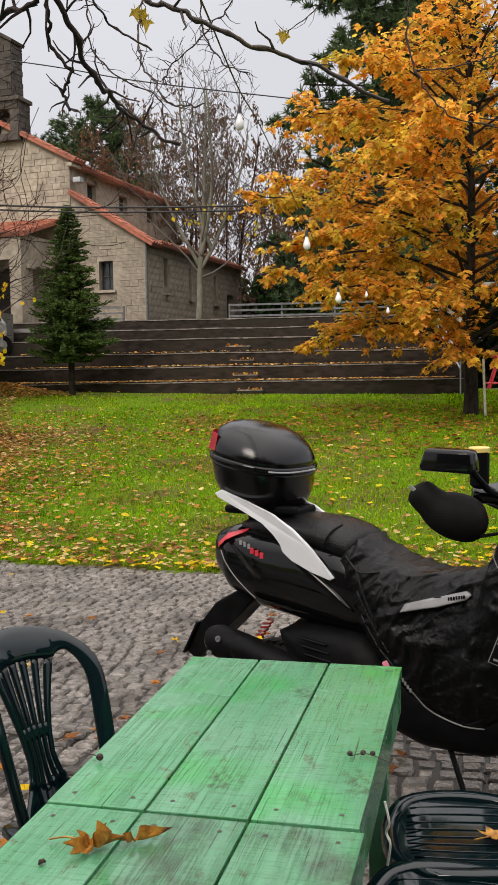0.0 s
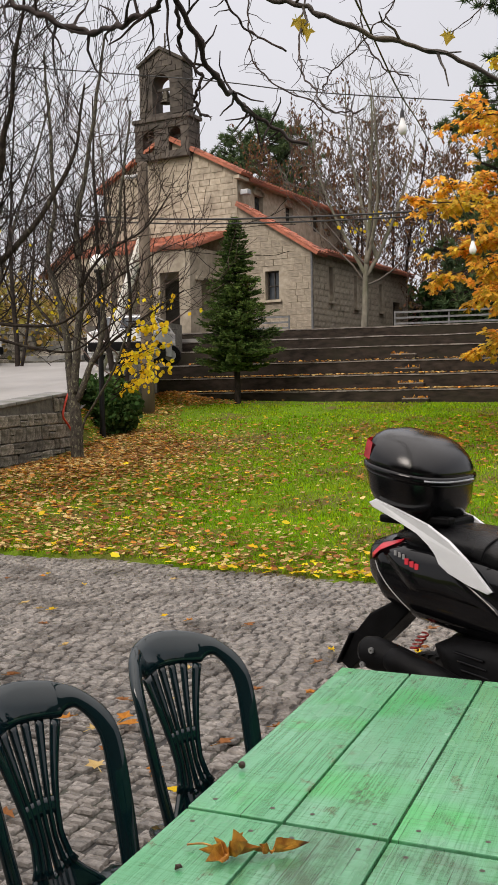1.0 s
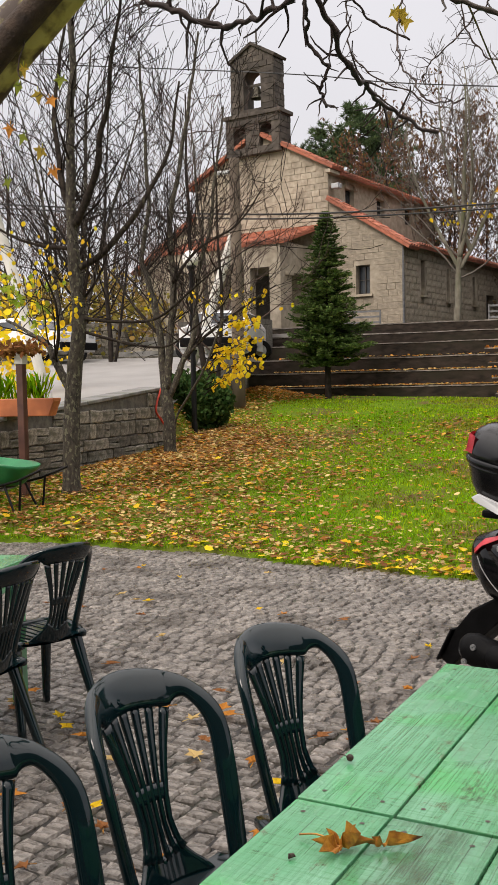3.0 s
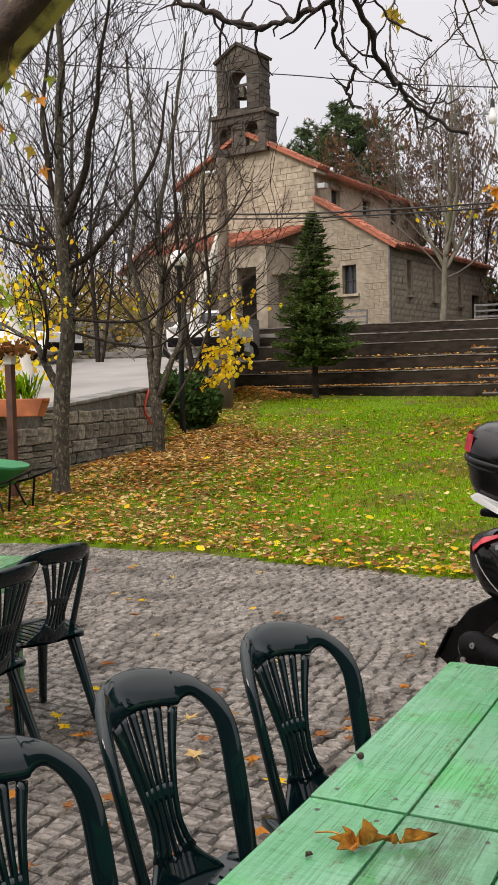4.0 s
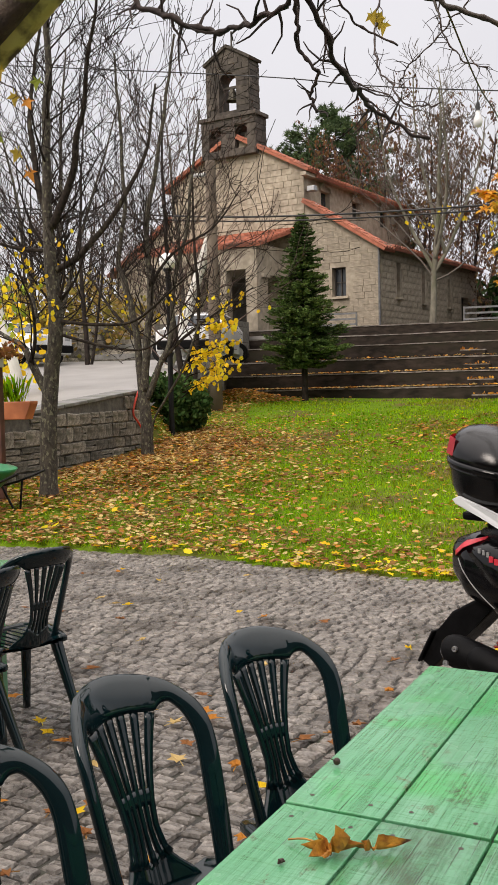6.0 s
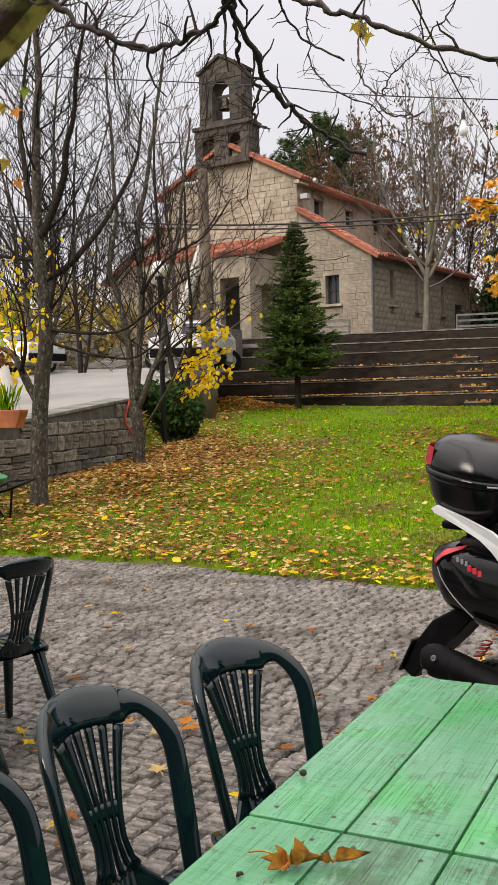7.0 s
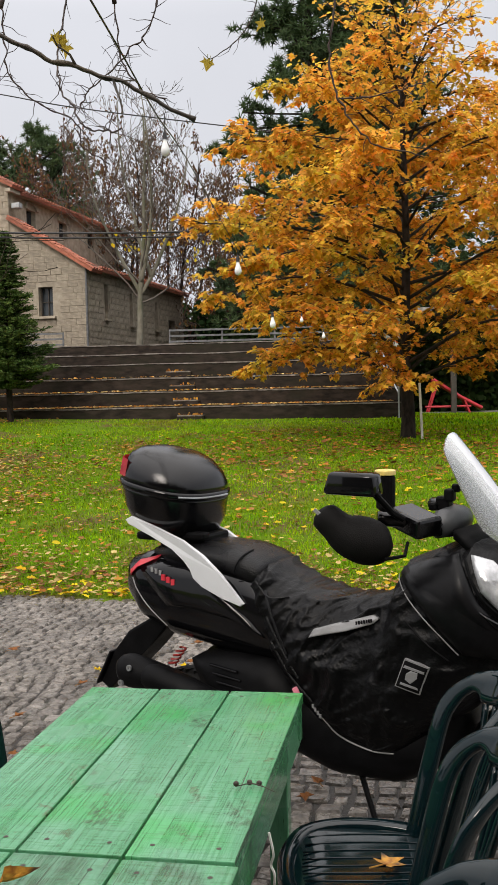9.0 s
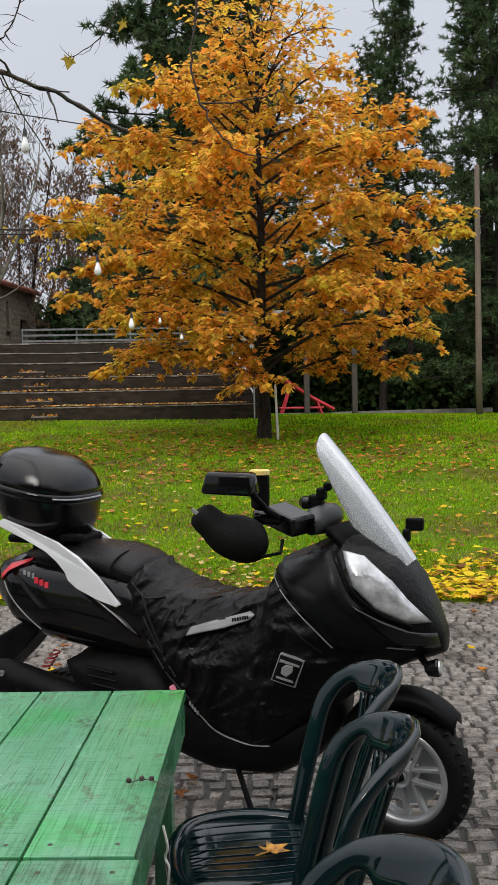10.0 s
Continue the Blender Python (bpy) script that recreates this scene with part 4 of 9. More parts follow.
def grow(s, p, d, ln, r, depth, rng, spread=0.6, lift=0.15, ends=None, kids=(5, 4, 3, 3), wob=0.12, sides=6, shrink=0.6, rmin=0.004):
    """A limb and, from it, finer ones. Ends of the finest go to ends."""
    n = 6 if depth > 0 else 4
    pts, rad = [p.copy()], [r]
    q, e = p.copy(), d.normalized()
    for i in range(n):
        e = (e + rand_dir(rng) * wob + Vector((0, 0, lift * 0.3))).normalized()
        q = q + e * (ln / n)
        pts.append(q.copy())
        rad.append(max(r * (1 - 0.75 * (i + 1) / n), rmin))
    s.tube(pts, rad, max(3, sides - (0 if depth > 1 else 2)), cap=False)
    if ends is not None and depth <= 1:
        ends.extend((pts[k], (pts[k] - pts[k - 1]).normalized()) for k in range(2, n + 1))
    if depth <= 0:
        return
    k = kids[min(len(kids) - 1, max(0, len(kids) - depth))]
    for i in range(k):
        u = 0.25 + 0.75 * (i + rng.random()) / k
        j = min(int(u * n), n - 1)
        b = pts[j].lerp(pts[j + 1], u * n - j)
        ax = (pts[j + 1] - pts[j]).normalized()
        nd = (ax + rand_dir(rng) * spread + Vector((0, 0, lift))).normalized()
        grow(s, b, nd, ln * shrink * (1.15 - 0.5 * u) * rng.uniform(0.8, 1.2), max(r * 0.48 * (1.1 - 0.5 * u), rmin), depth - 1, rng, spread, lift, ends, kids, wob, max(4, sides - 1), shrink, rmin)


def make_orange_tree():
    rng = random.Random(11)
    bx, by, bz = 2.74, 21.6, 0.66
    ob = thing("autumn_tree", "broad orange-leaved autumn tree with dark trunk on the lawn", "tree", pose(bx, by, bz))
    trunk = Soup()
    pts = spline([(0, 0, -0.1), (0.02, 0, 0.7), (-0.03, 0.02, 2.0), (0.03, 0, 4.2), (0.0, 0.05, 7.0), (0.05, 0, 9.8)], 24)
    trunk.tube(pts, [0.22, 0.18] + [0.165 * (1 - 0.85 * i / 22) for i in range(23)], 12)
    part("trunk", trunk, BARK_DARK, ob, "dark wet trunk", smooth=True)

    def radius(z):
        zs = ((1.2, 1.8), (1.9, 3.9), (3.0, 4.4), (4.2, 4.45), (5.8, 4.0), (7.0, 3.2), (8.3, 2.3), (9.5, 1.2), (10.6, 0.1))
        for (a, ra), (b, rb) in zip(zs, zs[1:]):
            if a <= z <= b:
                return ra + (rb - ra) * (z - a) / (b - a)
        return 0.1

    limbs, ends = Soup(), []
    for i in range(64):
        u = (i + 0.5) / 64
        zs = 1.25 + 7.6 * u ** 1.15
        a = i * 2.39996 + rng.uniform(-0.3, 0.3)
        ze = min(zs + rng.uniform(0.4, 1.8) - 0.9 * (1 - u) * rng.random(), 10.2)
        R = radius(ze) * rng.uniform(0.88, 1.03) * (1.04 - 0.02 * math.cos(a))
        p0, p1 = Vector((0, 0, zs)), Vector((math.cos(a) * R, math.sin(a) * R, ze))
        mid = p0.lerp(p1, 0.5) + Vector((0, 0, 0.18 * R * rng.uniform(0.3, 1)))
        path = spline([p0, mid, p1], 10)
        limbs.tube(path, [0.040 * (1 - u * 0.5) * (1 - 0.9 * k / 10) + 0.006 for k in range(11)], 6, cap=False)
        m = int(9 + 5 * R)
        for j in range(m):
            t = 0.22 + 0.78 * (j + rng.random()) / m
            b = path[min(int(t * 10), 9)].lerp(path[min(int(t * 10) + 1, 10)], t * 10 % 1)
            ax = (p1 - p0).normalized()
            d = (ax * 0.7 + rand_dir(rng) * Vector((0.95, 0.95, 0.42)) + Vector((0, 0, 0.05))).normalized()
            ln = rng.uniform(0.45, 1.10) * (1.2 - 0.5 * t)
            tw = [b]
            for q in range(3):
                d = (d + rand_dir(rng) * 0.25 + Vector((0, 0, -0.12))).normalized()
                tw.append(tw[-1] + d * ln / 3)
                ends.append((tw[-1], d))
            limbs.tube(tw, [0.009, 0.007, 0.005, 0.003], 3, cap=False)
    part("branchwork", limbs, BARK_DARK, ob, "dark branches")
    crown = Soup()
    for p, d in ends:
        thin = 0.22 if p.z > 8.3 else 0.6 if p.z > 7.2 else 1.0
        if p.z < 3.0 and math.hypot(p.x, p.y) < 1.1:
            thin = 0.45
        full = rng.random() < 0.93
        for k in range(10 if full else 3):
            if rng.random() > thin:
                continue
            a = 2 * math.pi * (k / 10 + 0.1 * rng.random())
            dd = (d * 0.45 + Vector((math.cos(a), math.sin(a), 0)) + rand_dir(rng) * 0.35 + Vector((0, 0, -0.55))).normalized()
            leaf(crown, p + rand_dir(rng) * 0.07, dd, (rand_dir(rng) * 0.45 + Vector((0, 0, 1))).normalized(), rng.uniform(0.105, 0.195), rng, "lobed")
    part("crown", crown, ORANGE_LEAF, ob, "orange and yellow autumn leaves")
    return ob


make_orange_tree()


def conifer(name, label, base, height, rmax, foot, rng_seed, mat, bark=BARK_DARK, whorls=26, per=9, droop=0.25, dens=1.0, needle=0.09, top_r=0.05, uneven=0.15, category="tree", group=""):
    rng = random.Random(rng_seed)
    ob = thing(name, label, category, pose(*base), group)
    t = Soup()
    t.tube([(0, 0, -0.2), (0, 0, foot), (0.02, 0, height * 0.6), (0, 0, height * 0.99)], [height * 0.019, height * 0.016, height * 0.009, 0.01], 9)
    part("trunk", t, bark, ob)
    s, br = Soup(), Soup()
    for i in range(whorls):
        u = i / (whorls - 1)
        z = foot + (height - foot) * u
        R = (rmax * (1 - u) ** 0.85 + top_r)
        if u < 0.12:
            R *= 0.62 + 3.1 * u
        for k in range(per):
            a = 2 * math.pi * (k + rng.random() * 0.8) / per + i * 1.3
            rr = R * rng.uniform(1 - uneven * 2, 1 + uneven)
            o = Vector((math.cos(a), math.sin(a), 0))
            tip = o * rr + Vector((0, 0, z - droop * rr + 0.12 * rr * rng.uniform(-1, 1)))
            p0 = Vector((0, 0, z + 0.02))
            mid = p0.lerp(tip, 0.55) + Vector((0, 0, -0.04 * rr))
            tip = tip + Vector((0, 0, 0.10 * rr))
            path = spline([p0, mid, tip], 6)
            br.tube(path, [0.02 * rr * (1 - 0.8 * q / 6) + 0.003 for q in range(7)], 3, cap=False)
            m = max(4, int(rr * 13 * dens))
            for j in range(m):
                tt = 0.15 + 0.85 * (j + rng.random()) / m
                b = path[min(int(tt * 6), 5)].lerp(path[min(int(tt * 6) + 1, 6)], tt * 6 % 1)
                ax = (path[6] - path[3]).normalized()
                sd = o.cross(Vector((0, 0, 1))) * rng.choice((-1, 1))
                d = (ax * 0.7 + sd * rng.uniform(0.3, 1.1) + Vector((0, 0, rng.uniform(-0.25, 0.35)))).normalized()
                ln = (0.10 + 0.22 * rr * (1 - 0.6 * tt)) * rng.uniform(0.7, 1.3)
                nn = 5
                for q in range(nn):
                    c = b + d * ln * (q + 0.5) / nn
                    for w in (-1, 1):
                        nd = (d * 0.8 + d.cross(Vector((0, 0, 1))) * w * 0.8 + Vector((0, 0, rng.uniform(-0.1, 0.5)))).normalized()
                        leaf(s, c, nd, rand_dir(rng), needle * rng.uniform(0.8, 1.3), rng, "needle")
    tagged(part("branchwork", br, bark, ob), kind="stuff")
    part("foliage", s, mat, ob)
    return ob


conifer("fir_tree", "young dark green fir standing on the lawn by the terraces", (-7.59, 26.3, 1.15), 5.18, 1.10, 1.02, 5, FIR_LEAF, whorls=40, per=11, droop=0.10, dens=2.2, needle=0.062, uneven=0.30)


def pine(label, base, height, spread, foot, seed, mat, shape="cone", tuft=0.30, dens=1.0):
    """An open pine: limbs that carry tufts of needles at their ends."""
    rng = random.Random(seed)
    ob = thing("pine_tree", label, "tree", pose(*base), "pines")
    t = Soup()
    t.tube(spline([(0, 0, -0.2), (0.1, 0, height * 0.3), (-0.1, 0.1, height * 0.65), (0, 0, height * 0.98)], 16), [height * 0.0095 * (1 - 0.055 * k) for k in range(17)], 9)
    part("trunk", t, BARK_DARK, ob, smooth=True)
    wood, s = Soup(), Soup()
    n = int(height * 6.2 * dens)
    for i in range(n):
        u = (i + rng.random()) / n
        z = foot + (height - foot) * u
        if shape == "cone":
            R = spread * ((1 - u) ** 0.8 + 0.04)
        else:
            R = spread * (math.sqrt(max(0.0, 1 - (2 * u - 0.85) ** 2)) * 0.9 + 0.12)
        R *= rng.uniform(0.55, 1.12)
        a = rng.uniform(0, 2 * math.pi)
        o = Vector((math.cos(a), math.sin(a), 0))
        up = rng.uniform(0.02, 0.35) if shape != "cone" else rng.uniform(-0.15, 0.22)
        path = spline([(0, 0, z), Vector((0, 0, z)) + o * R * 0.5 + Vector((0, 0, up * R * 0.35)), Vector((0, 0, z)) + o * R + Vector((0, 0, up * R))], 6)
        wood.tube(path, [0.012 * R + 0.012 - 0.002 * k for k in range(7)], 4, cap=False)
        m = max(5, int(R * 5.0))
        for j in range(m):
            v = 0.25 + 0.75 * (j + rng.random()) / m
            b = path[min(int(v * 6), 5)].lerp(path[min(int(v * 6) + 1, 6)], v * 6 % 1)
            d = (o * 0.5 + rand_dir(rng) * 0.9 + Vector((0, 0, 0.15))).normalized()
            ln = rng.uniform(0.3, 0.8)
            wood.tube([b, b + d * ln], [0.012, 0.006], 3, cap=False)
            for q in (0.5, 0.8, 1.0):
                c = b + d * ln * q
                for _ in range(15):
                    dd = (d * 0.5 + rand_dir(rng) + Vector((0, 0, 0.25))).normalized()
                    sd = dd.cross(rand_dir(rng)).normalized() * tuft * 0.07
                    s.poly([c - sd, c + sd, c + dd * tuft * rng.uniform(0.45, 0.85)])
    part("branchwork", wood, BARK_DARK, ob)
    part("foliage", s, mat, ob)
    return ob

# ---- the parked scooter ----
GLOSS_BLACK = material("glossy_black_paint", (0.0018, 0.0018, 0.0022), (0.0040, 0.0040, 0.0048), 4, 0.05, 0.10, 26, rough2=0.12, spec=0.34, bdist=0.004)
MATT_BLACK = material("matt_black_plastic", (0.0028, 0.0028, 0.0030), (0.0060, 0.0060, 0.0066), 20, 0.42, 0.15, 250, rough2=0.55, spec=0.08)
CASE_BLACK = material("grained_black_case", (0.0016, 0.0016, 0.0019), (0.0040, 0.0040, 0.0046), 26, 0.07, 0.07, 260, rough2=0.16, spec=0.42)
FABRIC = material("wet_black_fabric", (0.0014, 0.0014, 0.0017), (0.0036, 0.0036, 0.0040), 9, 0.24, 0.6, 60, (0.0048, 0.0048, 0.0052), 5, (0.5, 0.75), rough2=0.48, bdist=0.007, spec=0.18)
VINYL = material("wet_black_vinyl", (0.0022, 0.0022, 0.0025), (0.0048, 0.0048, 0.0054), 10, 0.18, 0.4, 180, rough2=0.34, spec=0.24)
SHIELD = material("taut_wet_black_fabric", (0.0022, 0.0022, 0.0026), (0.0050, 0.0050, 0.0056), 60, 0.30, 0.12, 420, rough2=0.42, spec=0.18, bdist=0.002)
NEOPRENE = material("brown_black_neoprene", (0.0039, 0.0033, 0.0030), (0.0066, 0.0058, 0.0055), 30, 0.7, 0.3, 260, spec=0.16)
RUBBER = material("black_tyre_rubber", (0.0028, 0.0028, 0.0028), (0.0060, 0.0058, 0.0055), 30, 0.6, 0.3, 120, spec=0.16)
SILVER = material("silver_wheel_paint", (0.34, 0.35, 0.36), (0.46, 0.47, 0.48), 8, 0.32, 0.05, 100, metal=0.6)
WHITE_PAINT = material("white_gloss_paint", (0.62, 0.64, 0.66), (0.72, 0.73, 0.75), 3, 0.2, 0.02, 100, coat=0.4)
GREY_BAND = material("reflective_grey_band", (0.20, 0.20, 0.20), (0.29, 0.29, 0.29), 12, 0.5, 0.1, 150)
RED_LENS = material("red_reflector", (0.55, 0.03, 0.05), (0.70, 0.05, 0.07), 20, 0.2, 0.1, 200)
RED_SPRING = material("red_spring", (0.20, 0.012, 0.012), (0.32, 0.025, 0.02), 20, 0.4, 0.0)
PINK = material("pink_tag", (0.75, 0.20, 0.28), (0.85, 0.30, 0.38), 20, 0.5, 0.0)
YELLOW_LID = material("yellow_lid", (0.75, 0.55, 0.12), (0.85, 0.7, 0.3), 20, 0.4, 0.0)
HEADLAMP = material("clear_headlamp", (0.34, 0.35, 0.36), (0.72, 0.73, 0.75), 22, 0.10, 0.4, 30, coat=0.6, metal=0.35)

HOOD_GREY = material("dull_grey_plastic", (0.045, 0.047, 0.05), (0.075, 0.078, 0.082), 12, 0.4, 0.1, 120)
SCREEN = bpy.data.materials.new("misted_clear_screen")
SCREEN.use_nodes = True
sb = SCREEN.node_tree.nodes["Principled BSDF"]
sb.inputs["Base Color"].default_value = (0.58, 0.60, 0.60, 1)
sb.inputs["Roughness"].default_value = 0.22
sb.inputs["Transmission Weight"].default_value = 0.80
sb.inputs["IOR"].default_value = 1.2

# x, bottom, top, half width of the draped body, front to the nose
COVER = [(-1.06, 0.87, 1.00, 0.15), (-1.00, 0.74, 0.985, 0.195), (-0.92, 0.60, 0.945, 0.225), (-0.82, 0.45, 0.895, 0.24), (-0.66, 0.335, 0.875, 0.25),
         (-0.52, 0.30, 0.900, 0.255), (-0.455, 0.315, 0.935, 0.262), (-0.435, 0.325, 0.975, 0.267), (-0.418, 0.335, 1.038, 0.270), (-0.39, 0.36, 1.052, 0.272), (-0.27, 0.46, 1.100, 0.272), (-0.16, 0.55, 1.14, 0.258), (-0.09, 0.60, 1.12, 0.24),
         (0.0, 0.655, 1.065, 0.20), (0.07, 0.685, 0.985, 0.155), (0.125, 0.70, 0.885, 0.10), (0.16, 0.715, 0.80, 0.05)]
TAIL = [(-1.73, 0.85, 0.93, 0.04), (-1.69, 0.785, 0.965, 0.10), (-1.60, 0.705, 0.995, 0.155), (-1.44, 0.650, 1.01, 0.185), (-1.22, 0.62, 1.0, 0.195), (-1.05, 0.60, 0.97, 0.20), (-0.90, 0.60, 0.90, 0.20), (-0.78, 0.62, 0.86, 0.17)]
POWER = 2.7


def station(table, x):
    x = min(max(x, table[0][0]), table[-1][0])
    for a, b in zip(table, table[1:]):
        if x <= b[0]:
            t = (x - a[0]) / (b[0] - a[0])
            return [a[k] + (b[k] - a[k]) * t for k in range(4)]


def skin_y(table, x, z):
    """Half width of a lofted body at x and height z."""
    _, zb, zt, hw = station(table, x)
    u = min(abs((z - (zb + zt) / 2) / ((zt - zb) / 2)), 0.98)
    return hw * (1 - u ** POWER) ** (1 / POWER)


def body_loft(table, n=44, rings=40, wrinkle=0.0):
    secs = []
    for i in range(n + 1):
        x = table[0][0] + (table[-1][0] - table[0][0]) * i / n
        _, zb, zt, hw = station(table, x)
        ring = []
        for k in range(rings):
            a = 2 * math.pi * k / rings
            c, s = math.cos(a), math.sin(a)
            y = hw * math.copysign(abs(c) ** (2 / POWER), c)
            z = (zb + zt) / 2 + (zt - zb) / 2 * math.copysign(abs(s) ** (2 / POWER), s)
            if wrinkle:
                q = Vector((x * 3.2 + z * 2.6, z * 4.0 - x * 2.4, y * 1.2))
                d = 0.7 * noise.noise(q)
                for f, a, o in ((2.0, 1.0, 3.0), (3.7, 0.6, 9.0), (6.5, 0.3, 5.0)):
                    rdg = max(0.0, 1 - abs(noise.noise(Vector((q.x * f * 0.55, q.y * f, q.z * f)) + Vector((o, o * 0.7, 1)))) * 3.2)
                    d += a * rdg * rdg - a * 0.25
                fade = min(max((0.05 - x) / 0.5, 0.15), 1)
                y += wrinkle * d * fade * (1 if y > 0 else -1)
                z += wrinkle * 0.5 * d * fade
            ring.append((x, y, z))
        secs.append(ring)
    return loft(secs)


def patch(table, outline, lift=0.006, thick=0.008, side=-1):
    """A thin plate of the outline (x, z) that follows the side of a lofted body."""
    bm = bmesh.new()
    cx, cz = sum(p[0] for p in outline) / len(outline), sum(p[1] for p in outline) / len(outline)
    pts = []
    for (xa, za), (xb, zb) in zip(outline, outline[1:] + outline[:1]):
        for k in range(4):
            pts.append((xa + (xb - xa) * k / 4, za + (zb - za) * k / 4))
    layers = []
    for dy in (lift + thick, lift - 0.02):
        rings = []
        for t in (1.0, 0.75, 0.45):
            ring = []
            for x, z in pts:
                px, pz = cx + (x - cx) * t, cz + (z - cz) * t
                ring.append(bm.verts.new((px, side * (skin_y(table, px, pz) + dy - (thick * 0.6 if t == 1.0 else 0)), pz)))
            rings.append(ring)
        mid = bm.verts.new((cx, side * (skin_y(table, cx, cz) + dy), cz))
        n = len(pts)
        for a, b in zip(rings, rings[1:]):
            for k in range(n):
                bm.faces.new((a[k], a[(k + 1) % n], b[(k + 1) % n], b[k]))
        for k in range(n):
            bm.faces.new((rings[-1][k], rings[-1][(k + 1) % n], mid))
        layers.append(rings[0])
    n = len(pts)
    for k in range(n):
        bm.faces.new((layers[0][k], layers[1][k], layers[1][(k + 1) % n], layers[0][(k + 1) % n]))
    return bm


def piping(table, pts, r=0.004, lift=0.012, side=-1):
    line = spline([(x, 0, z) for x, z in pts], 24)
    return tube_bm([(p.x, side * (skin_y(table, p.x, p.z) + lift), p.z) for p in line], r, 6)


def wheel(parent, x, r, rim, wide, steer=0.0):
    m = Matrix.Translation((x, 0, r)) @ Matrix.Rotation(steer, 4, "Z")
    w = part("wheel", bm_turn([(0.025, -0.04), (0.035, -0.045), (0.035, 0.045), (0.025, 0.04)], 20), SILVER, parent, "silver cast wheel", m=m)
    h = wide / 2
    prof = [(rim, -h * 0.8), (rim + 0.012, -h * 0.95), (rim + (r - rim) * 0.5, -h * 1.02), (r - 0.022, -h * 0.86), (r - 0.006, -h * 0.5), (r, 0), (r - 0.006, h * 0.5), (r - 0.022, h * 0.86), (rim + (r - rim) * 0.5, h * 1.02), (rim + 0.012, h * 0.95), (rim, h * 0.8)]
    part("tyre", bm_turn(prof, 48), RUBBER, w, "black treaded tyre", smooth=True)
    tr = Soup()
    for k in range(40):
        a = 2 * math.pi * k / 40
        for sg in (-1, 1):
            mm = Matrix.Rotation(a + sg * 0.03, 4, "Y") @ Matrix.Translation((0, sg * h * 0.55, r - 0.012)) @ Matrix.Rotation(sg * 0.5, 4, "Z")
            tr.box((0, 0, 0), (0.012, h * 0.55, 0.016), mm)
    tagged(part("tread", tr, RUBBER, w), kind="stuff")
    part("rim", bm_turn([(rim - 0.022, -h * 0.75), (rim + 0.004, -h * 0.85), (rim + 0.004, h * 0.85), (rim - 0.022, h * 0.75)], 48), SILVER, w, smooth=True)
    for k in range(5):
        mm = Matrix.Rotation(2 * math.pi * k / 5 + 0.3, 4, "Y")
        bm = bmesh.new()
        for sg in (-1, 1):
            bbox(bm, (sg * 0.018, 0, rim * 0.52), (0.016, 0.032, rim * 0.86), 0.004, mm @ Matrix.Rotation(sg * 0.10, 4, "Y"))
        part("spoke", bm, SILVER, w)
    part("brake_disc", bm_turn([(0.045, 0.045), (rim * 0.72, 0.045), (rim * 0.72, 0.050), (0.045, 0.050)], 32), GALV, w)
    return w


def bm_turn(profile, sides):
    """Turns (r, y) round the y axis as a closed ring."""
    bm = bmesh.new()
    rings = [[bm.verts.new((r * math.sin(2 * math.pi * k / sides), y, r * math.cos(2 * math.pi * k / sides))) for k in range(sides)] for r, y in profile]
    for a, b in zip(rings, rings[1:] + rings[:1]):
        for k in range(sides):
            bm.faces.new((a[k], a[(k + 1) % sides], b[(k + 1) % sides], b[k]))
    return bm


def ball_loft(path, radii, sides=16, squash=1.0):
    s = Soup()
    s.tube(path, radii, sides)
    bm = bmesh.new()
    vs = [bm.verts.new(p) for p in s.v]
    for f in s.f:
        bm.faces.new([vs[k] for k in f])
    return bm


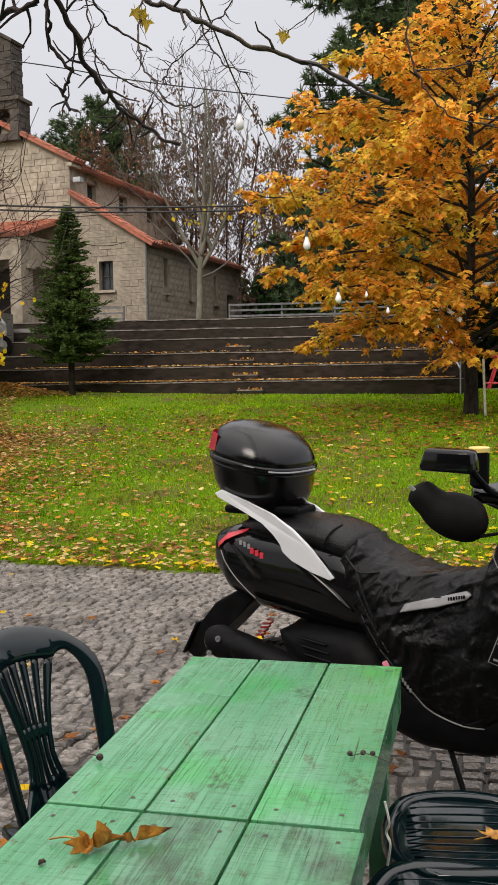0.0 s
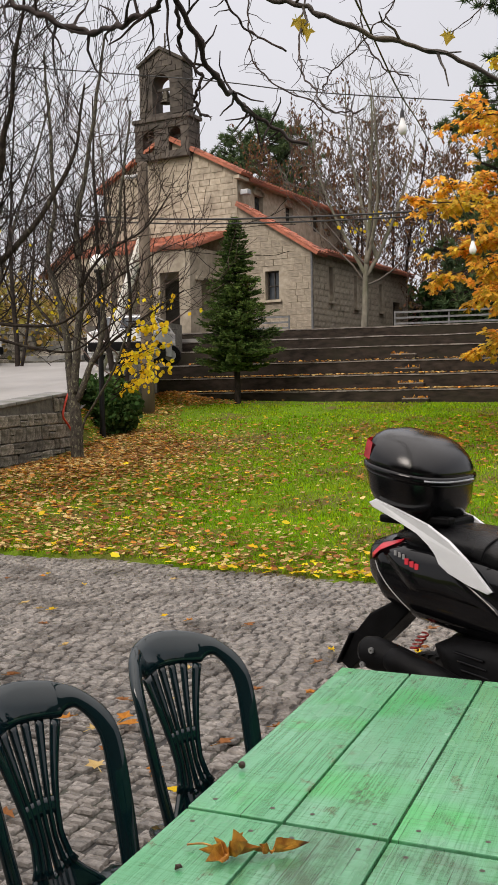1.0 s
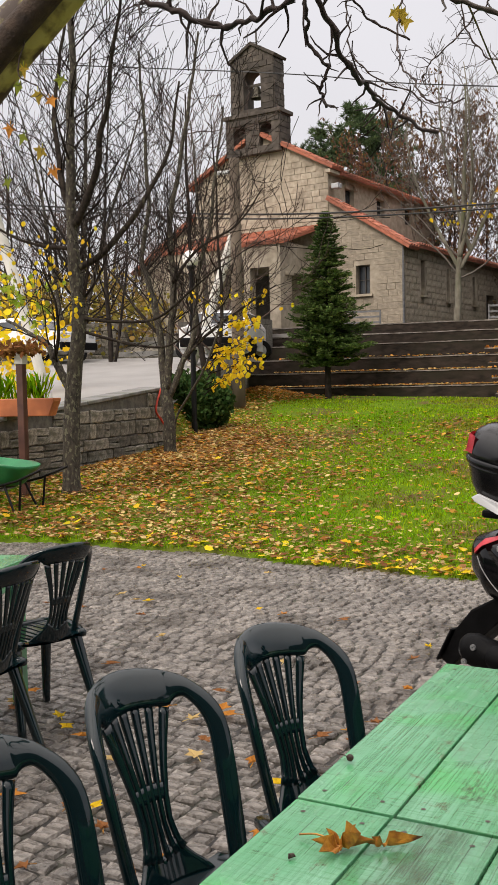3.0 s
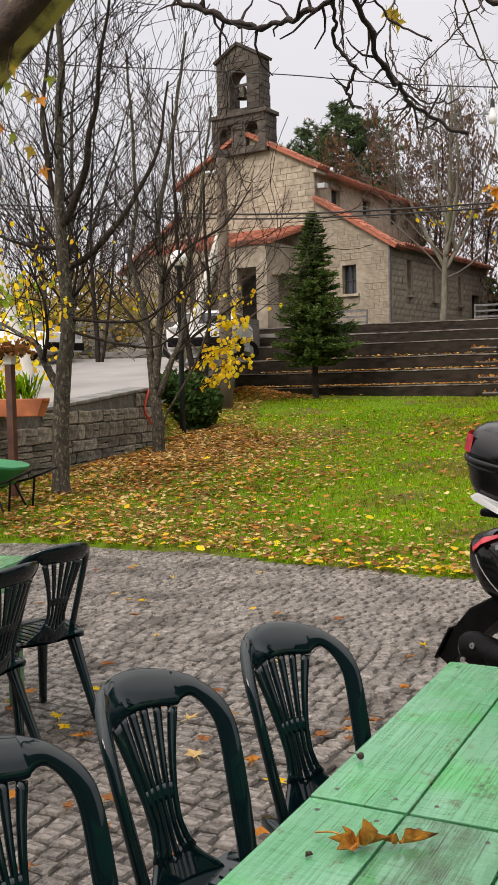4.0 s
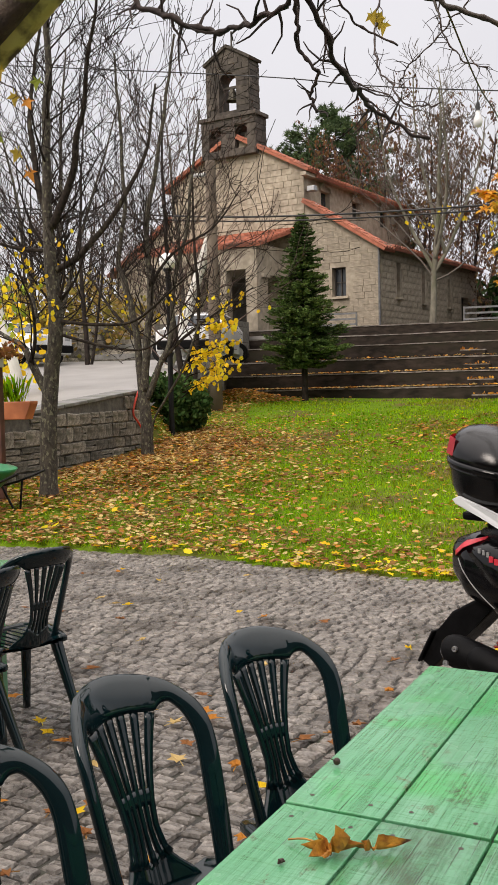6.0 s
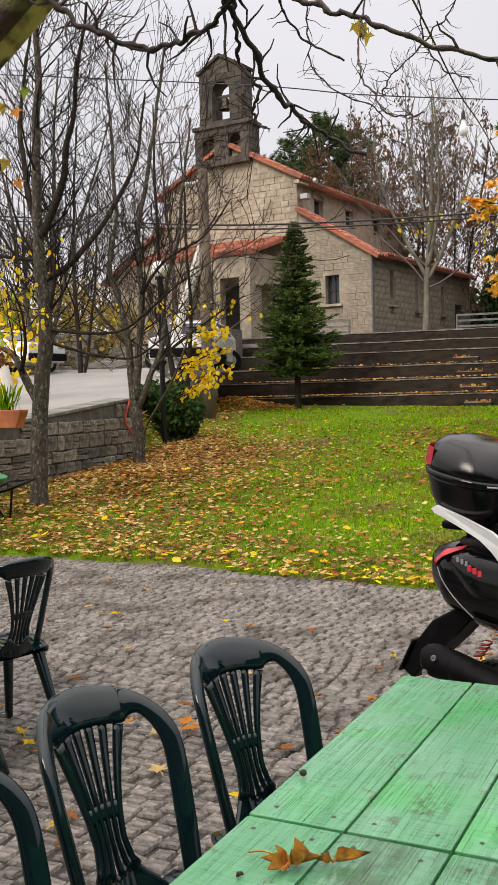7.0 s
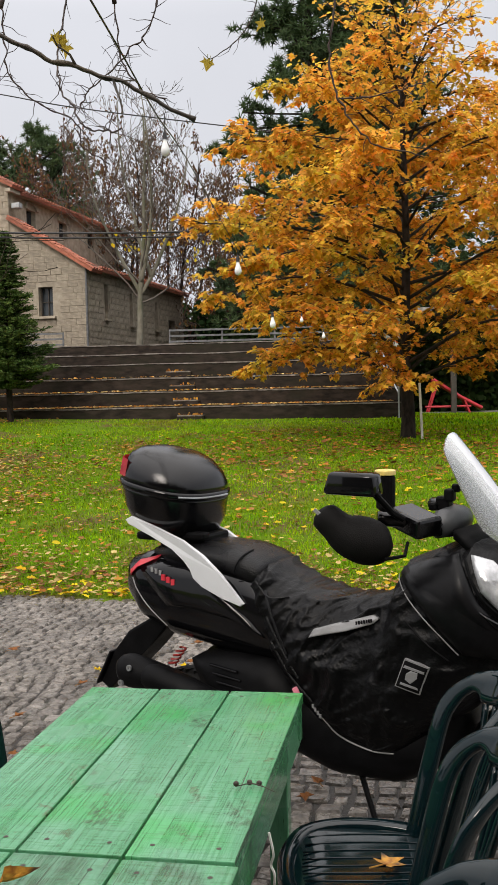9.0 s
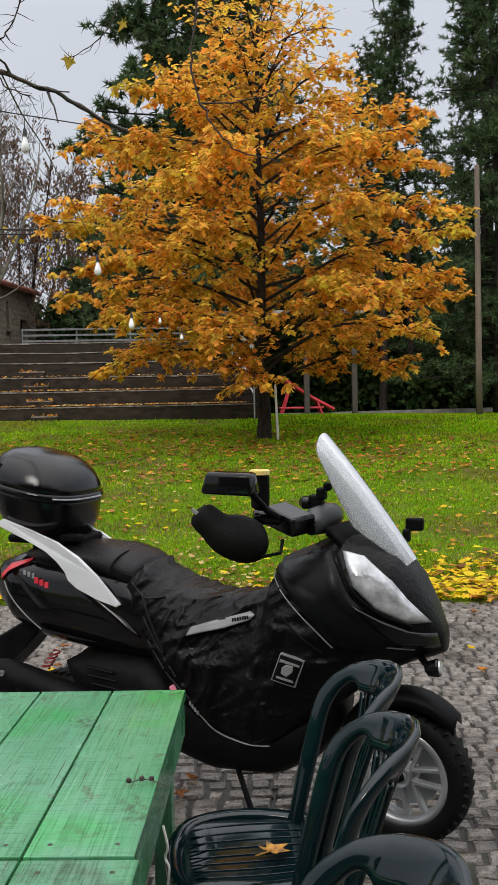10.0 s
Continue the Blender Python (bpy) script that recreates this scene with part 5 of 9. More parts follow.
def make_scooter():
    ob = thing("scooter", "black maxi scooter with fabric cover and top case on the setts", "motor scooter", pose(1.42, 3.24, 0, 0, 0, -28))
    part("tail_body", body_loft(TAIL), GLOSS_BLACK, ob, "glossy black tail fairing", smooth=True)
    seat = [(-1.56, 0.97, 1.015, 0.08), (-1.46, 0.95, 1.045, 0.135), (-1.30, 0.93, 1.055, 0.165), (-1.14, 0.91, 1.045, 0.175), (-1.05, 0.89, 1.02, 0.175), (-1.0, 0.88, 0.99, 0.16)]
    part("seat", body_loft(seat, 30, 32), VINYL, ob, "wet black vinyl seat", smooth=True)
    part("seat_seam", piping(seat, [(-1.10, 0.95), (-1.085, 1.0), (-1.08, 1.03)], 0.004), MATT_BLACK, ob)
    cover = part("leg_cover", body_loft(COVER, 240, 170, 0.018), FABRIC, ob, "creased wet black fabric leg cover", smooth=True)
    part("shield_flap", patch(COVER, [(-0.412, 1.022), (-0.33, 1.052), (-0.20, 1.085), (-0.165, 1.035), (-0.115, 0.94), (-0.035, 0.85), (0.055, 0.77), (-0.06, 0.752), (-0.16, 0.765), (-0.29, 0.895), (-0.412, 1.005)], 0.008, 0.022), SHIELD, cover, "smooth wet black front shield", smooth=True)
    part("nose_panel", patch(COVER, [(-0.125, 0.925), (-0.03, 0.868), (0.075, 0.815), (0.145, 0.795), (0.155, 0.745), (0.05, 0.757), (-0.04, 0.835)], 0.010, 0.028), CASE_BLACK, ob, "black nose panel with a sharp crease", smooth=True)
    part("piping", piping(COVER, [(-0.420, 0.998), (-0.36, 0.935), (-0.26, 0.845), (-0.175, 0.762)], 0.0024), GREY_BAND, cover, "pale piping")
    part("piping", piping(COVER, [(-0.36, 0.86), (-0.28, 0.79), (-0.21, 0.74)], 0.0035), MATT_BLACK, cover)
    part("piping", piping(COVER, [(-1.0, 0.93), (-0.93, 0.88), (-0.86, 0.88)], 0.004), VINYL, cover)
    part("piping", piping(COVER, [(-0.72, 0.48), (-0.62, 0.385), (-0.45, 0.36), (-0.36, 0.40)], 0.003), GREY_BAND, cover)
    part("reflective_band", patch(COVER, [(-0.745, 0.755), (-0.60, 0.79), (-0.50, 0.825), (-0.482, 0.842), (-0.51, 0.85), (-0.62, 0.818), (-0.73, 0.785)], 0.016, 0.004), GREY_BAND, cover, "grey reflective band with dark bars", smooth=True)
    bars = Soup()
    for k in range(7):
        x = -0.565 + 0.0105 * k
        bars.box((x, -(skin_y(COVER, x, 0.82) + 0.0225), 0.821 + 0.0028 * k), (0.006, 0.004, 0.012))
    part("marking", bars, MATT_BLACK, cover)
    sq = [(-0.359, 0.733), (-0.271, 0.711), (-0.312, 0.612), (-0.397, 0.635)]
    badge = part("badge", patch(COVER, sq, 0.012, 0.004), GREY_BAND, cover, "square grey badge with dark shapes")
    cxb, czb = -0.335, 0.673
    inner = [(cxb + (x - cxb) * 0.92, czb + (z - czb) * 0.92) for x, z in sq]
    part("badge_field", patch(COVER, inner, 0.0135, 0.004), MATT_BLACK, badge)
    part("badge_shape", patch(COVER, [(cxb - 0.025, czb - 0.012), (cxb - 0.005, czb - 0.026), (cxb + 0.022, czb - 0.004), (cxb + 0.026, czb + 0.018), (cxb, czb + 0.024), (cxb - 0.02, czb + 0.012)], 0.015, 0.004), GREY_BAND, badge)
    part("badge_shape", patch(COVER, [(cxb - 0.028, czb + 0.030), (cxb + 0.045, czb + 0.014), (cxb + 0.047, czb + 0.023), (cxb - 0.022, czb + 0.040)], 0.015, 0.004), GREY_BAND, badge)
    part("badge_shape", patch(COVER, [(cxb - 0.045, czb - 0.028), (cxb + 0.020, czb - 0.044), (cxb + 0.022, czb - 0.035), (cxb - 0.042, czb - 0.019)], 0.015, 0.004), GREY_BAND, badge)
    part("tag", boxed((-0.795, -0.255, 0.55), (0.022, 0.012, 0.04), 0.004, Matrix.Translation((-0.795, -0.255, 0.55)) @ Matrix.Rotation(-0.5, 4, "Y") @ Matrix.Translation((0.795, 0.255, -0.55))), PINK, cover, "pink pull tag")
    mk = Soup()
    for k in range(4):
        mk.box((-0.735 + 0.010 * k, -(skin_y(COVER, -0.72, 0.5) + 0.014), 0.505 - 0.011 * k), (0.008, 0.004, 0.014))
    part("marking", mk, GREY_BAND, cover)
    part("piping", piping(COVER, [(-0.12, 0.80), (-0.02, 0.765), (0.08, 0.745)], 0.0025), GALV, cover, "thin bright trim line")
    for q in range(3):
        part("seam", piping(COVER, [(-0.95 + 0.02 * q, 0.90 - 0.09 * q), (-0.90 + 0.03 * q, 0.80 - 0.09 * q), (-0.84 + 0.05 * q, 0.68 - 0.08 * q)], 0.005, 0.010), VINYL, cover)
    # lower body
    low = [(-1.30, 0.42, 0.62, 0.14), (-1.15, 0.36, 0.66, 0.185), (-0.95, 0.28, 0.66, 0.20), (-0.70, 0.21, 0.5, 0.20), (-0.45, 0.22, 0.45, 0.19), (-0.30, 0.30, 0.5, 0.17), (-0.22, 0.42, 0.6, 0.12)]
    part("belly_fairing", body_loft(low, 26, 28), MATT_BLACK, ob, smooth=True)
    part("side_panel", patch(low, [(-1.34, 0.585), (-1.28, 0.62), (-0.93, 0.645), (-0.84, 0.56), (-0.80, 0.36), (-1.08, 0.40), (-1.26, 0.47)], 0.010, 0.016), MATT_BLACK, ob, "matt black side panel", smooth=True)
    for q in range(4):
        part("vent_slat", boxed((0, 0, 0), (0.13, 0.012, 0.010), 0.003), GLOSS_BLACK, ob, m=Matrix.Translation((-1.14 + 0.015 * q, -0.212, 0.585 - 0.032 * q)) @ Matrix.Rotation(0.12, 4, "Y"))
    part("heat_shield", ball_loft(spline([(-1.50, -0.262, 0.535), (-1.34, -0.256, 0.50), (-1.16, -0.245, 0.455)], 10), [0.020, 0.048, 0.055, 0.056, 0.056, 0.056, 0.055, 0.054, 0.050, 0.044, 0.020], 12), MATT_BLACK, ob, "black exhaust heat shield", smooth=True)
    # white grab rail fins
    fin = [(-1.606, 1.141), (-1.573, 1.156), (-1.449, 1.117), (-1.317, 1.071), (-1.222, 1.018), (-1.146, 0.952), (-1.086, 0.887), (-1.042, 0.842), (-1.057, 0.832), (-1.133, 0.856), (-1.226, 0.893), (-1.268, 0.924), (-1.278, 0.961), (-1.312, 0.998), (-1.368, 1.035), (-1.468, 1.079), (-1.589, 1.123)]
    for sg in (-1, 1):
        bm = prism(bmesh.new(), fin, -0.009, 0.009, 0.004)
        for v in bm.verts:
            v.co.y += (-0.200 if sg < 0 else 0.10) + sg * 0.012 * math.sin((v.co.x + 1.63) * 4.5)
        part("grab_rail", bm, WHITE_PAINT, ob, "white painted grab rail")
    # rear details
    part("tail_light", patch(TAIL, [(-1.66, 0.915), (-1.60, 0.965), (-1.50, 0.99), (-1.51, 0.975), (-1.60, 0.935), (-1.65, 0.895)], 0.003, 0.010), RED_LENS, ob, "red tail light", smooth=True)
    part("tail_gloss", patch(TAIL, [(-1.60, 0.945), (-1.50, 0.975), (-1.36, 0.975), (-1.24, 0.93), (-1.02, 0.775), (-0.96, 0.72), (-1.10, 0.775), (-1.28, 0.80), (-1.42, 0.80)], 0.003, 0.006), GLOSS_BLACK, ob, "glossy black side panel", smooth=True)
    part("pin_stripe", piping(TAIL, [(-1.63, 0.89), (-1.55, 0.80), (-1.44, 0.71)], 0.0025, 0.004), GREY_BAND, ob)
    tk = Soup()
    for k in range(3):
        tk.box((-1.50 + 0.020 * k, -(skin_y(TAIL, -1.48, 0.93) + 0.012), 0.938 - 0.006 * k), (0.013, 0.006, 0.02))
    part("marking", tk, GREY_BAND, ob)
    tk = Soup()
    for k in range(3):
        tk.box((-1.435 + 0.024 * k, -(skin_y(TAIL, -1.41, 0.91) + 0.012), 0.912 - 0.008 * k), (0.018, 0.006, 0.024))
    part("marking", tk, RED_LENS, ob)
    pl = prism(bmesh.new(), [(-1.88, 0.40), (-1.80, 0.54), (-1.72, 0.64), (-1.58, 0.72), (-1.50, 0.69), (-1.62, 0.57), (-1.76, 0.44), (-1.83, 0.37)], -0.07, 0.07, 0.01)
    part("mudguard", pl, MATT_BLACK, ob, "black rear mudguard")
    part("plate_holder", boxed((-1.85, 0, 0.52), (0.012, 0.17, 0.17), 0.004, Matrix.Translation((-1.85, 0, 0.47)) @ Matrix.Rotation(0.5, 4, "Y") @ Matrix.Translation((1.85, 0, -0.52))), MATT_BLACK, ob)
    ex = part("exhaust", ball_loft(spline([(-1.61, -0.24, 0.52), (-1.55, -0.24, 0.53), (-1.33, -0.235, 0.49), (-1.05, -0.22, 0.42), (-0.85, -0.16, 0.33)], 14), [0.042, 0.060, 0.066, 0.068, 0.066, 0.064, 0.062, 0.058, 0.053, 0.046, 0.04, 0.032, 0.028, 0.026, 0.024], 14), MATT_BLACK, ob, "black exhaust silencer", smooth=True)
    for dx, dz in ((-1.53, 0.56), (-1.575, 0.495)):
        b = bm_turn([(0.0035, -0.005), (0.012, -0.005), (0.012, 0.004), (0.0035, 0.004)], 14)
        bmesh.ops.transform(b, matrix=Matrix.Translation((dx, -0.304, dz)), verts=b.verts)
        part("bolt", b, GALV, ex)
    part("tip", tube_bm([(-1.62, -0.24, 0.52), (-1.585, -0.24, 0.53)], 0.036, 14), GALV, ex)
    sp = Soup()
    sp.tube([(-1.47 + 0.018 * math.cos(a) + a * 0.0020, -0.10 + 0.018 * math.sin(a), 0.53 + a * 0.0028) for a in np.linspace(0, 28, 80)], 0.004, 5)
    part("shock_spring", sp, RED_SPRING, ob, "red shock absorber spring")
    wheel(ob, -1.42, 0.255, 0.165, 0.13)
    part("swing_arm", boxed((-1.15, 0.12, 0.30), (0.6, 0.05, 0.09), 0.02), MATT_BLACK, ob)
    # front
    wheel(ob, 0.0, 0.252, 0.172, 0.105, -0.10)
    for sg in (-1, 1):
        part("fork_leg", tube_bm([(0.0, sg * 0.075, 0.252), (-0.14, sg * 0.075, 0.68)], 0.022), MATT_BLACK, ob)
    fd = []
    for k in range(13):
        a = math.radians(-52 + 92 * k / 12)
        fd.append([(0.01 + (0.285 + 0.02 * math.cos(2 * a)) * math.sin(a), y, 0.252 + dz + (0.285 + 0.02 * math.cos(2 * a)) * math.cos(a)) for y, dz in ((-0.072, -0.04), (-0.068, -0.005), (-0.035, 0.012), (0, 0.018), (0.035, 0.012), (0.068, -0.005), (0.072, -0.04), (0.062, -0.04), (0.0, 0.004), (-0.062, -0.04))])
    part("front_mudguard", loft(fd), MATT_BLACK, ob, smooth=True)
    for sg in (-1, 1):
        part("headlight", patch(COVER, [(-0.155, 1.085), (-0.085, 1.068), (0.01, 0.985), (0.128, 0.835), (0.065, 0.838), (-0.03, 0.89), (-0.105, 0.97)], 0.004, 0.014, sg), HEADLAMP, ob, "clear headlight lens", smooth=True)
        part("headlight_trim", piping(COVER, [(-0.17, 1.07), (-0.115, 0.965), (-0.03, 0.882), (0.075, 0.828)], 0.006, 0.006, sg), MATT_BLACK, ob)
    # windscreen
    bm = bmesh.new()
    rows = 28
    faces = []
    for off in (0.0, -0.004):
        g = []
        for i in range(rows + 1):
            v = 1 - (1 - i / rows) ** 1.9
            x0 = 0.055 - 0.335 * v + 0.05 * v * (1 - v)
            z0 = 1.035 + 0.45 * v
            hw = (0.150 + 0.01 * v) * (1 - 0.45 * v * v) * (0.45 + 0.55 * min(1, v / 0.3)) * (math.sqrt(max(0.0, 1 - ((v - 0.84) / 0.16) ** 2)) * 0.99 + 0.01 if v > 0.84 else 1)
            g.append([bm.verts.new((x0 - 4.2 * (hw * u) ** 2 + off, hw * u, z0 - 0.02 * u * u * (1 - v))) for u in np.linspace(-1, 1, 11)])
        for i in range(rows):
            for k in range(10):
                bm.faces.new((g[i][k], g[i][k + 1], g[i + 1][k + 1], g[i + 1][k]))
        faces.append(g)
    part("windscreen", bm, SCREEN, ob, "misted clear windscreen", smooth=True)
    dk = []
    for i in range(7):
        v = i / 6
        dk.append([(0.10 - 0.27 * v - 0.05 * u * u, (0.12 + 0.06 * v) * u, 0.93 + 0.245 * v - 0.012 * u * u + dz) for u, dz in [(u, 0.0) for u in np.linspace(-1, 1, 9)] + [(u, -0.03) for u in np.linspace(1, -1, 9)]])
    part("screen_base", loft(dk), MATT_BLACK, ob, "dark screen mounting", smooth=True)
    # controls
    part("handlebar_cover", ball_loft(spline([(-0.46, -0.26, 1.20), (-0.38, -0.20, 1.19), (-0.30, -0.12, 1.16), (-0.27, 0, 1.15), (-0.30, 0.12, 1.16), (-0.38, 0.20, 1.19), (-0.46, 0.26, 1.20)], 24), [0.026] * 5 + [0.032] * 15 + [0.026] * 5, 10), CASE_BLACK, ob, smooth=True)
    part("bar_shroud", boxed((0, 0, 0), (0.17, 0.11, 0.07), 0.012), CASE_BLACK, ob, "dark grey angular handlebar shroud", m=Matrix.Translation((-0.365, -0.165, 1.185)) @ Euler((0.1, 0.22, -0.5)).to_matrix().to_4x4())
    part("dashboard", ball_loft([(-0.30, -0.13, 1.15), (-0.29, -0.08, 1.17), (-0.28, 0, 1.175), (-0.29, 0.08, 1.17), (-0.30, 0.13, 1.15)], [0.03, 0.05, 0.054, 0.05, 0.03], 14), HOOD_GREY, ob, "grey instrument hood", smooth=True)
    for sg in (-1,):
        part("hand_muff", ball_loft(spline([(-0.625, sg * 0.37, 1.232), (-0.605, sg * 0.37, 1.214), (-0.575, sg * 0.36, 1.186), (-0.54, sg * 0.345, 1.155), (-0.48, sg * 0.32, 1.13), (-0.43, sg * 0.29, 1.115), (-0.405, sg * 0.27, 1.11)], 16), [0.012, 0.036, 0.048, 0.052, 0.054, 0.055, 0.058, 0.064, 0.072, 0.078, 0.082, 0.082, 0.078, 0.07, 0.058, 0.04, 0.015], 16), NEOPRENE, ob, "dark neoprene hand muff", smooth=True)
        bm = boxed((0, 0, 0), (0.180, 0.085, 0.078), 0.015)
        for v in bm.verts:
            v.co.x += 0.30 * v.co.z if v.co.x < 0 else -0.15 * v.co.z
        mi = part("mirror", bm, GLOSS_BLACK, ob, "black mirror housing", smooth=True, m=Matrix.Translation((-0.50, sg * 0.36, 1.328)) @ Matrix.Rotation(0.03, 4, "Y"))
        part("mirror_stem", tube_bm([(0.07, -sg * 0.01, -0.03), (0.10, -sg * 0.09, -0.10), (0.13, -sg * 0.12, -0.125)], 0.012, 8), MATT_BLACK, mi)
        part("brake_lever", tube_bm([(-0.36, sg * 0.24, 1.12), (-0.345, sg * 0.30, 1.085), (-0.40, sg * 0.34, 1.075)], 0.006, 6), MATT_BLACK, ob)
    part("muff_mark", boxed((-0.605, -0.412, 1.226), (0.05, 0.006, 0.014), 0.002, Matrix.Translation((-0.605, -0.412, 1.226)) @ Matrix.Rotation(0.65, 4, "Y") @ Matrix.Translation((0.605, 0.412, -1.226))), GREY_BAND, ob)
    hd = part("can_holder", lathe([(0.012, 1.20), (0.034, 1.22), (0.036, 1.33), (0.030, 1.335)], 16), MATT_BLACK, ob, "black can in a holder", m=Matrix.Translation((-0.50, -0.10, 0.0)))
    part("lid", lathe([(0.03, 1.335), (0.038, 1.338), (0.038, 1.352), (0.033, 1.356)], 16), YELLOW_LID, hd, "yellow lid")
    part("holder_arm", tube_bm([(-0.50, -0.10, 1.22), (-0.42, -0.14, 1.20)], 0.01, 6), MATT_BLACK, ob)
    bm = bmesh.new()
    for c, sz in (((-0.31, -0.02, 1.235), (0.05, 0.05, 0.05)), ((-0.285, -0.03, 1.265), (0.035, 0.04, 0.045)), ((-0.34, -0.05, 1.225), (0.03, 0.03, 0.03)), ((-0.265, -0.02, 1.29), (0.03, 0.03, 0.03))):
        bbox(bm, c, sz, 0.008)
    part("phone_mount", bm, MATT_BLACK, ob, "black phone mount")
    bm = bmesh.new()
    for c, sz in (((-0.03, 0.33, 1.115), (0.07, 0.03, 0.05)), ((-0.055, 0.30, 1.075), (0.03, 0.03, 0.05)), ((-0.08, 0.27, 1.055), (0.06, 0.06, 0.02))):
        bbox(bm, c, sz, 0.008)
    part("camera_mount", bm, MATT_BLACK, ob, "small black bracket")
    part("fog_lamp", lathe([(0.012, -0.03), (0.026, -0.02), (0.032, 0.015), (0.030, 0.02), (0.005, 0.022)], 16), CASE_BLACK, ob, m=Matrix.Translation((0.135, -0.10, 0.675)) @ Matrix.Rotation(radians(80), 4, "Y"))
    part("fog_lens", lathe([(0.002, 0.0), (0.026, 0.0), (0.024, 0.006), (0.002, 0.009)], 16), HEADLAMP, ob, m=Matrix.Translation((0.157, -0.10, 0.679)) @ Matrix.Rotation(radians(80), 4, "Y"))
    part("lamp_bracket", tube_bm([(0.11, -0.09, 0.68), (0.05, -0.03, 0.72)], 0.012, 6), MATT_BLACK, ob)
    part("side_stand", tube_bm([(-0.60, -0.13, 0.24), (-0.50, -0.20, 0.07), (-0.47, -0.22, 0.012), (-0.45, -0.215, 0.012)], 0.011, 6), MATT_BLACK, ob)
    # top case on its rack
    part("rack", boxed((-1.47, 0, 1.06), (0.34, 0.20, 0.035), 0.012), MATT_BLACK, ob)
    part("rack_foot", boxed((-1.43, 0, 1.035), (0.22, 0.14, 0.05), 0.012), MATT_BLACK, ob)

    def case_ring(z, hx, hy, cx, tilt=0.20, p=2.5):
        ring = []
        for k in range(40):
            a = 2 * math.pi * k / 40
            c, s = math.cos(a), math.sin(a)
            x = 0.955 * hx * math.copysign(abs(c) ** (2 / p), c)
            ring.append((cx + x, hy * math.copysign(abs(s) ** (2 / p), s), z - tilt * x))
        return ring

    cx = -1.498
    base = [case_ring(1.085, 0.125, 0.14, cx), case_ring(1.10, 0.165, 0.18, cx), case_ring(1.17, 0.194, 0.215, cx), case_ring(1.24, 0.203, 0.225, cx), case_ring(1.258, 0.206, 0.228, cx)]
    cs = part("top_case", loft(base), CASE_BLACK, ob, "black hard top case beaded with rain", smooth=True)
    lid = [case_ring(1.266, 0.207, 0.229, cx), case_ring(1.305, 0.202, 0.226, cx), case_ring(1.35, 0.188, 0.208, cx - 0.005), case_ring(1.388, 0.158, 0.175, cx - 0.012), case_ring(1.413, 0.115, 0.13, cx - 0.018), case_ring(1.424, 0.065, 0.07, cx - 0.02), case_ring(1.427, 0.01, 0.01, cx - 0.02)]
    part("lid", loft(lid), CASE_BLACK, cs, smooth=True)
    part("seam_band", loft([case_ring(1.25, 0.205, 0.227, cx), case_ring(1.256, 0.213, 0.235, cx), case_ring(1.276, 0.213, 0.235, cx), case_ring(1.282, 0.204, 0.226, cx)]), GLOSS_BLACK, cs, smooth=True)
    st = [(cx + 0.208 * math.copysign(abs(math.cos(a)) ** 0.714, math.cos(a)) * 0.98, -0.2365 * math.copysign(abs(math.sin(a)) ** 0.714, math.sin(a)), 1.268 - 0.2 * 0.208 * math.copysign(abs(math.cos(a)) ** 0.714, math.cos(a))) for a in np.linspace(-0.25, 0.85, 20)]
    part("chrome_line", tube_bm(st, 0.004, 6), GALV, cs)
    bm = bmesh.new()
    ring = [(-0.184, 0.06), (-0.178, 0.13), (-0.156, 0.178), (-0.104, 0.208)]
    lo = [bm.verts.new((cx + x, -y, 1.295 - 0.2 * x)) for x, y in ring]
    hi = [bm.verts.new((cx + x * 0.93, -y * 0.93, 1.365 - 0.2 * x)) for x, y in ring]
    for k in range(3):
        bm.faces.new((lo[k], lo[k + 1], hi[k + 1], hi[k]))
    bmesh.ops.solidify(bm, geom=bm.faces[:], thickness=-0.007)
    part("reflector", bm, RED_LENS, cs, "red reflector")
    part("rack_latch", boxed((-1.33, -0.10, 1.075), (0.10, 0.05, 0.03), 0.008), MATT_BLACK, ob)
    return ob


scooter = make_scooter()

# ---- retaining wall, road and what stands there ----
def wall_top(y):
    return 0.345 + 0.077 * y


rs = Soup()
ys = [3 + i for i in range(26)]
for y in ys:
    for x in (-40, -24, -18, -14, road_edge(y) - 0.6, road_edge(y)):
        rs.v.append(Vector((x, y, road_z(y) + (0.0 if x > -15 else 0.05))))
for j in range(len(ys) - 1):
    for i in range(5):
        a = j * 6 + i
        rs.f.append((a, a + 1, a + 7, a + 6))
nr = len(rs.v)
rs.v.extend(Vector((v.x, v.y, v.z - 0.3)) for v in rs.v[:nr])
rs.f.extend(tuple(k + nr for k in reversed(f)) for f in rs.f[:])
road = tagged(part("road", rs, ROAD), "pale wet concrete road climbing behind the stone wall", "road", kind="structure")


def stone_mesh(seed):
    rng = random.Random(seed)
    bm = bmesh.new()
    rings = []
    for t, sc in ((-0.5, 1.0), (0.32, 1.0), (0.5, 0.86)):
        rings.append([bm.verts.new((t, a * sc * (1 + 0.10 * rng.uniform(-1, 1)), b * sc * (1 + 0.10 * rng.uniform(-1, 1)))) for a, b in ((-0.5, -0.5), (0, -0.52), (0.5, -0.5), (0.52, 0), (0.5, 0.5), (0, 0.52), (-0.5, 0.5), (-0.52, 0))])
    for a, b in zip(rings, rings[1:]):
        for k in range(8):
            bm.faces.new((a[k], a[(k + 1) % 8], b[(k + 1) % 8], b[k]))
    bm.faces.new(rings[-1])
    me = bpy.data.meshes.new("stone")
    bmesh.ops.recalc_face_normals(bm, faces=bm.faces)
    bm.to_mesh(me)
    bm.free()
    me.materials.append(RUBBLE)
    return me


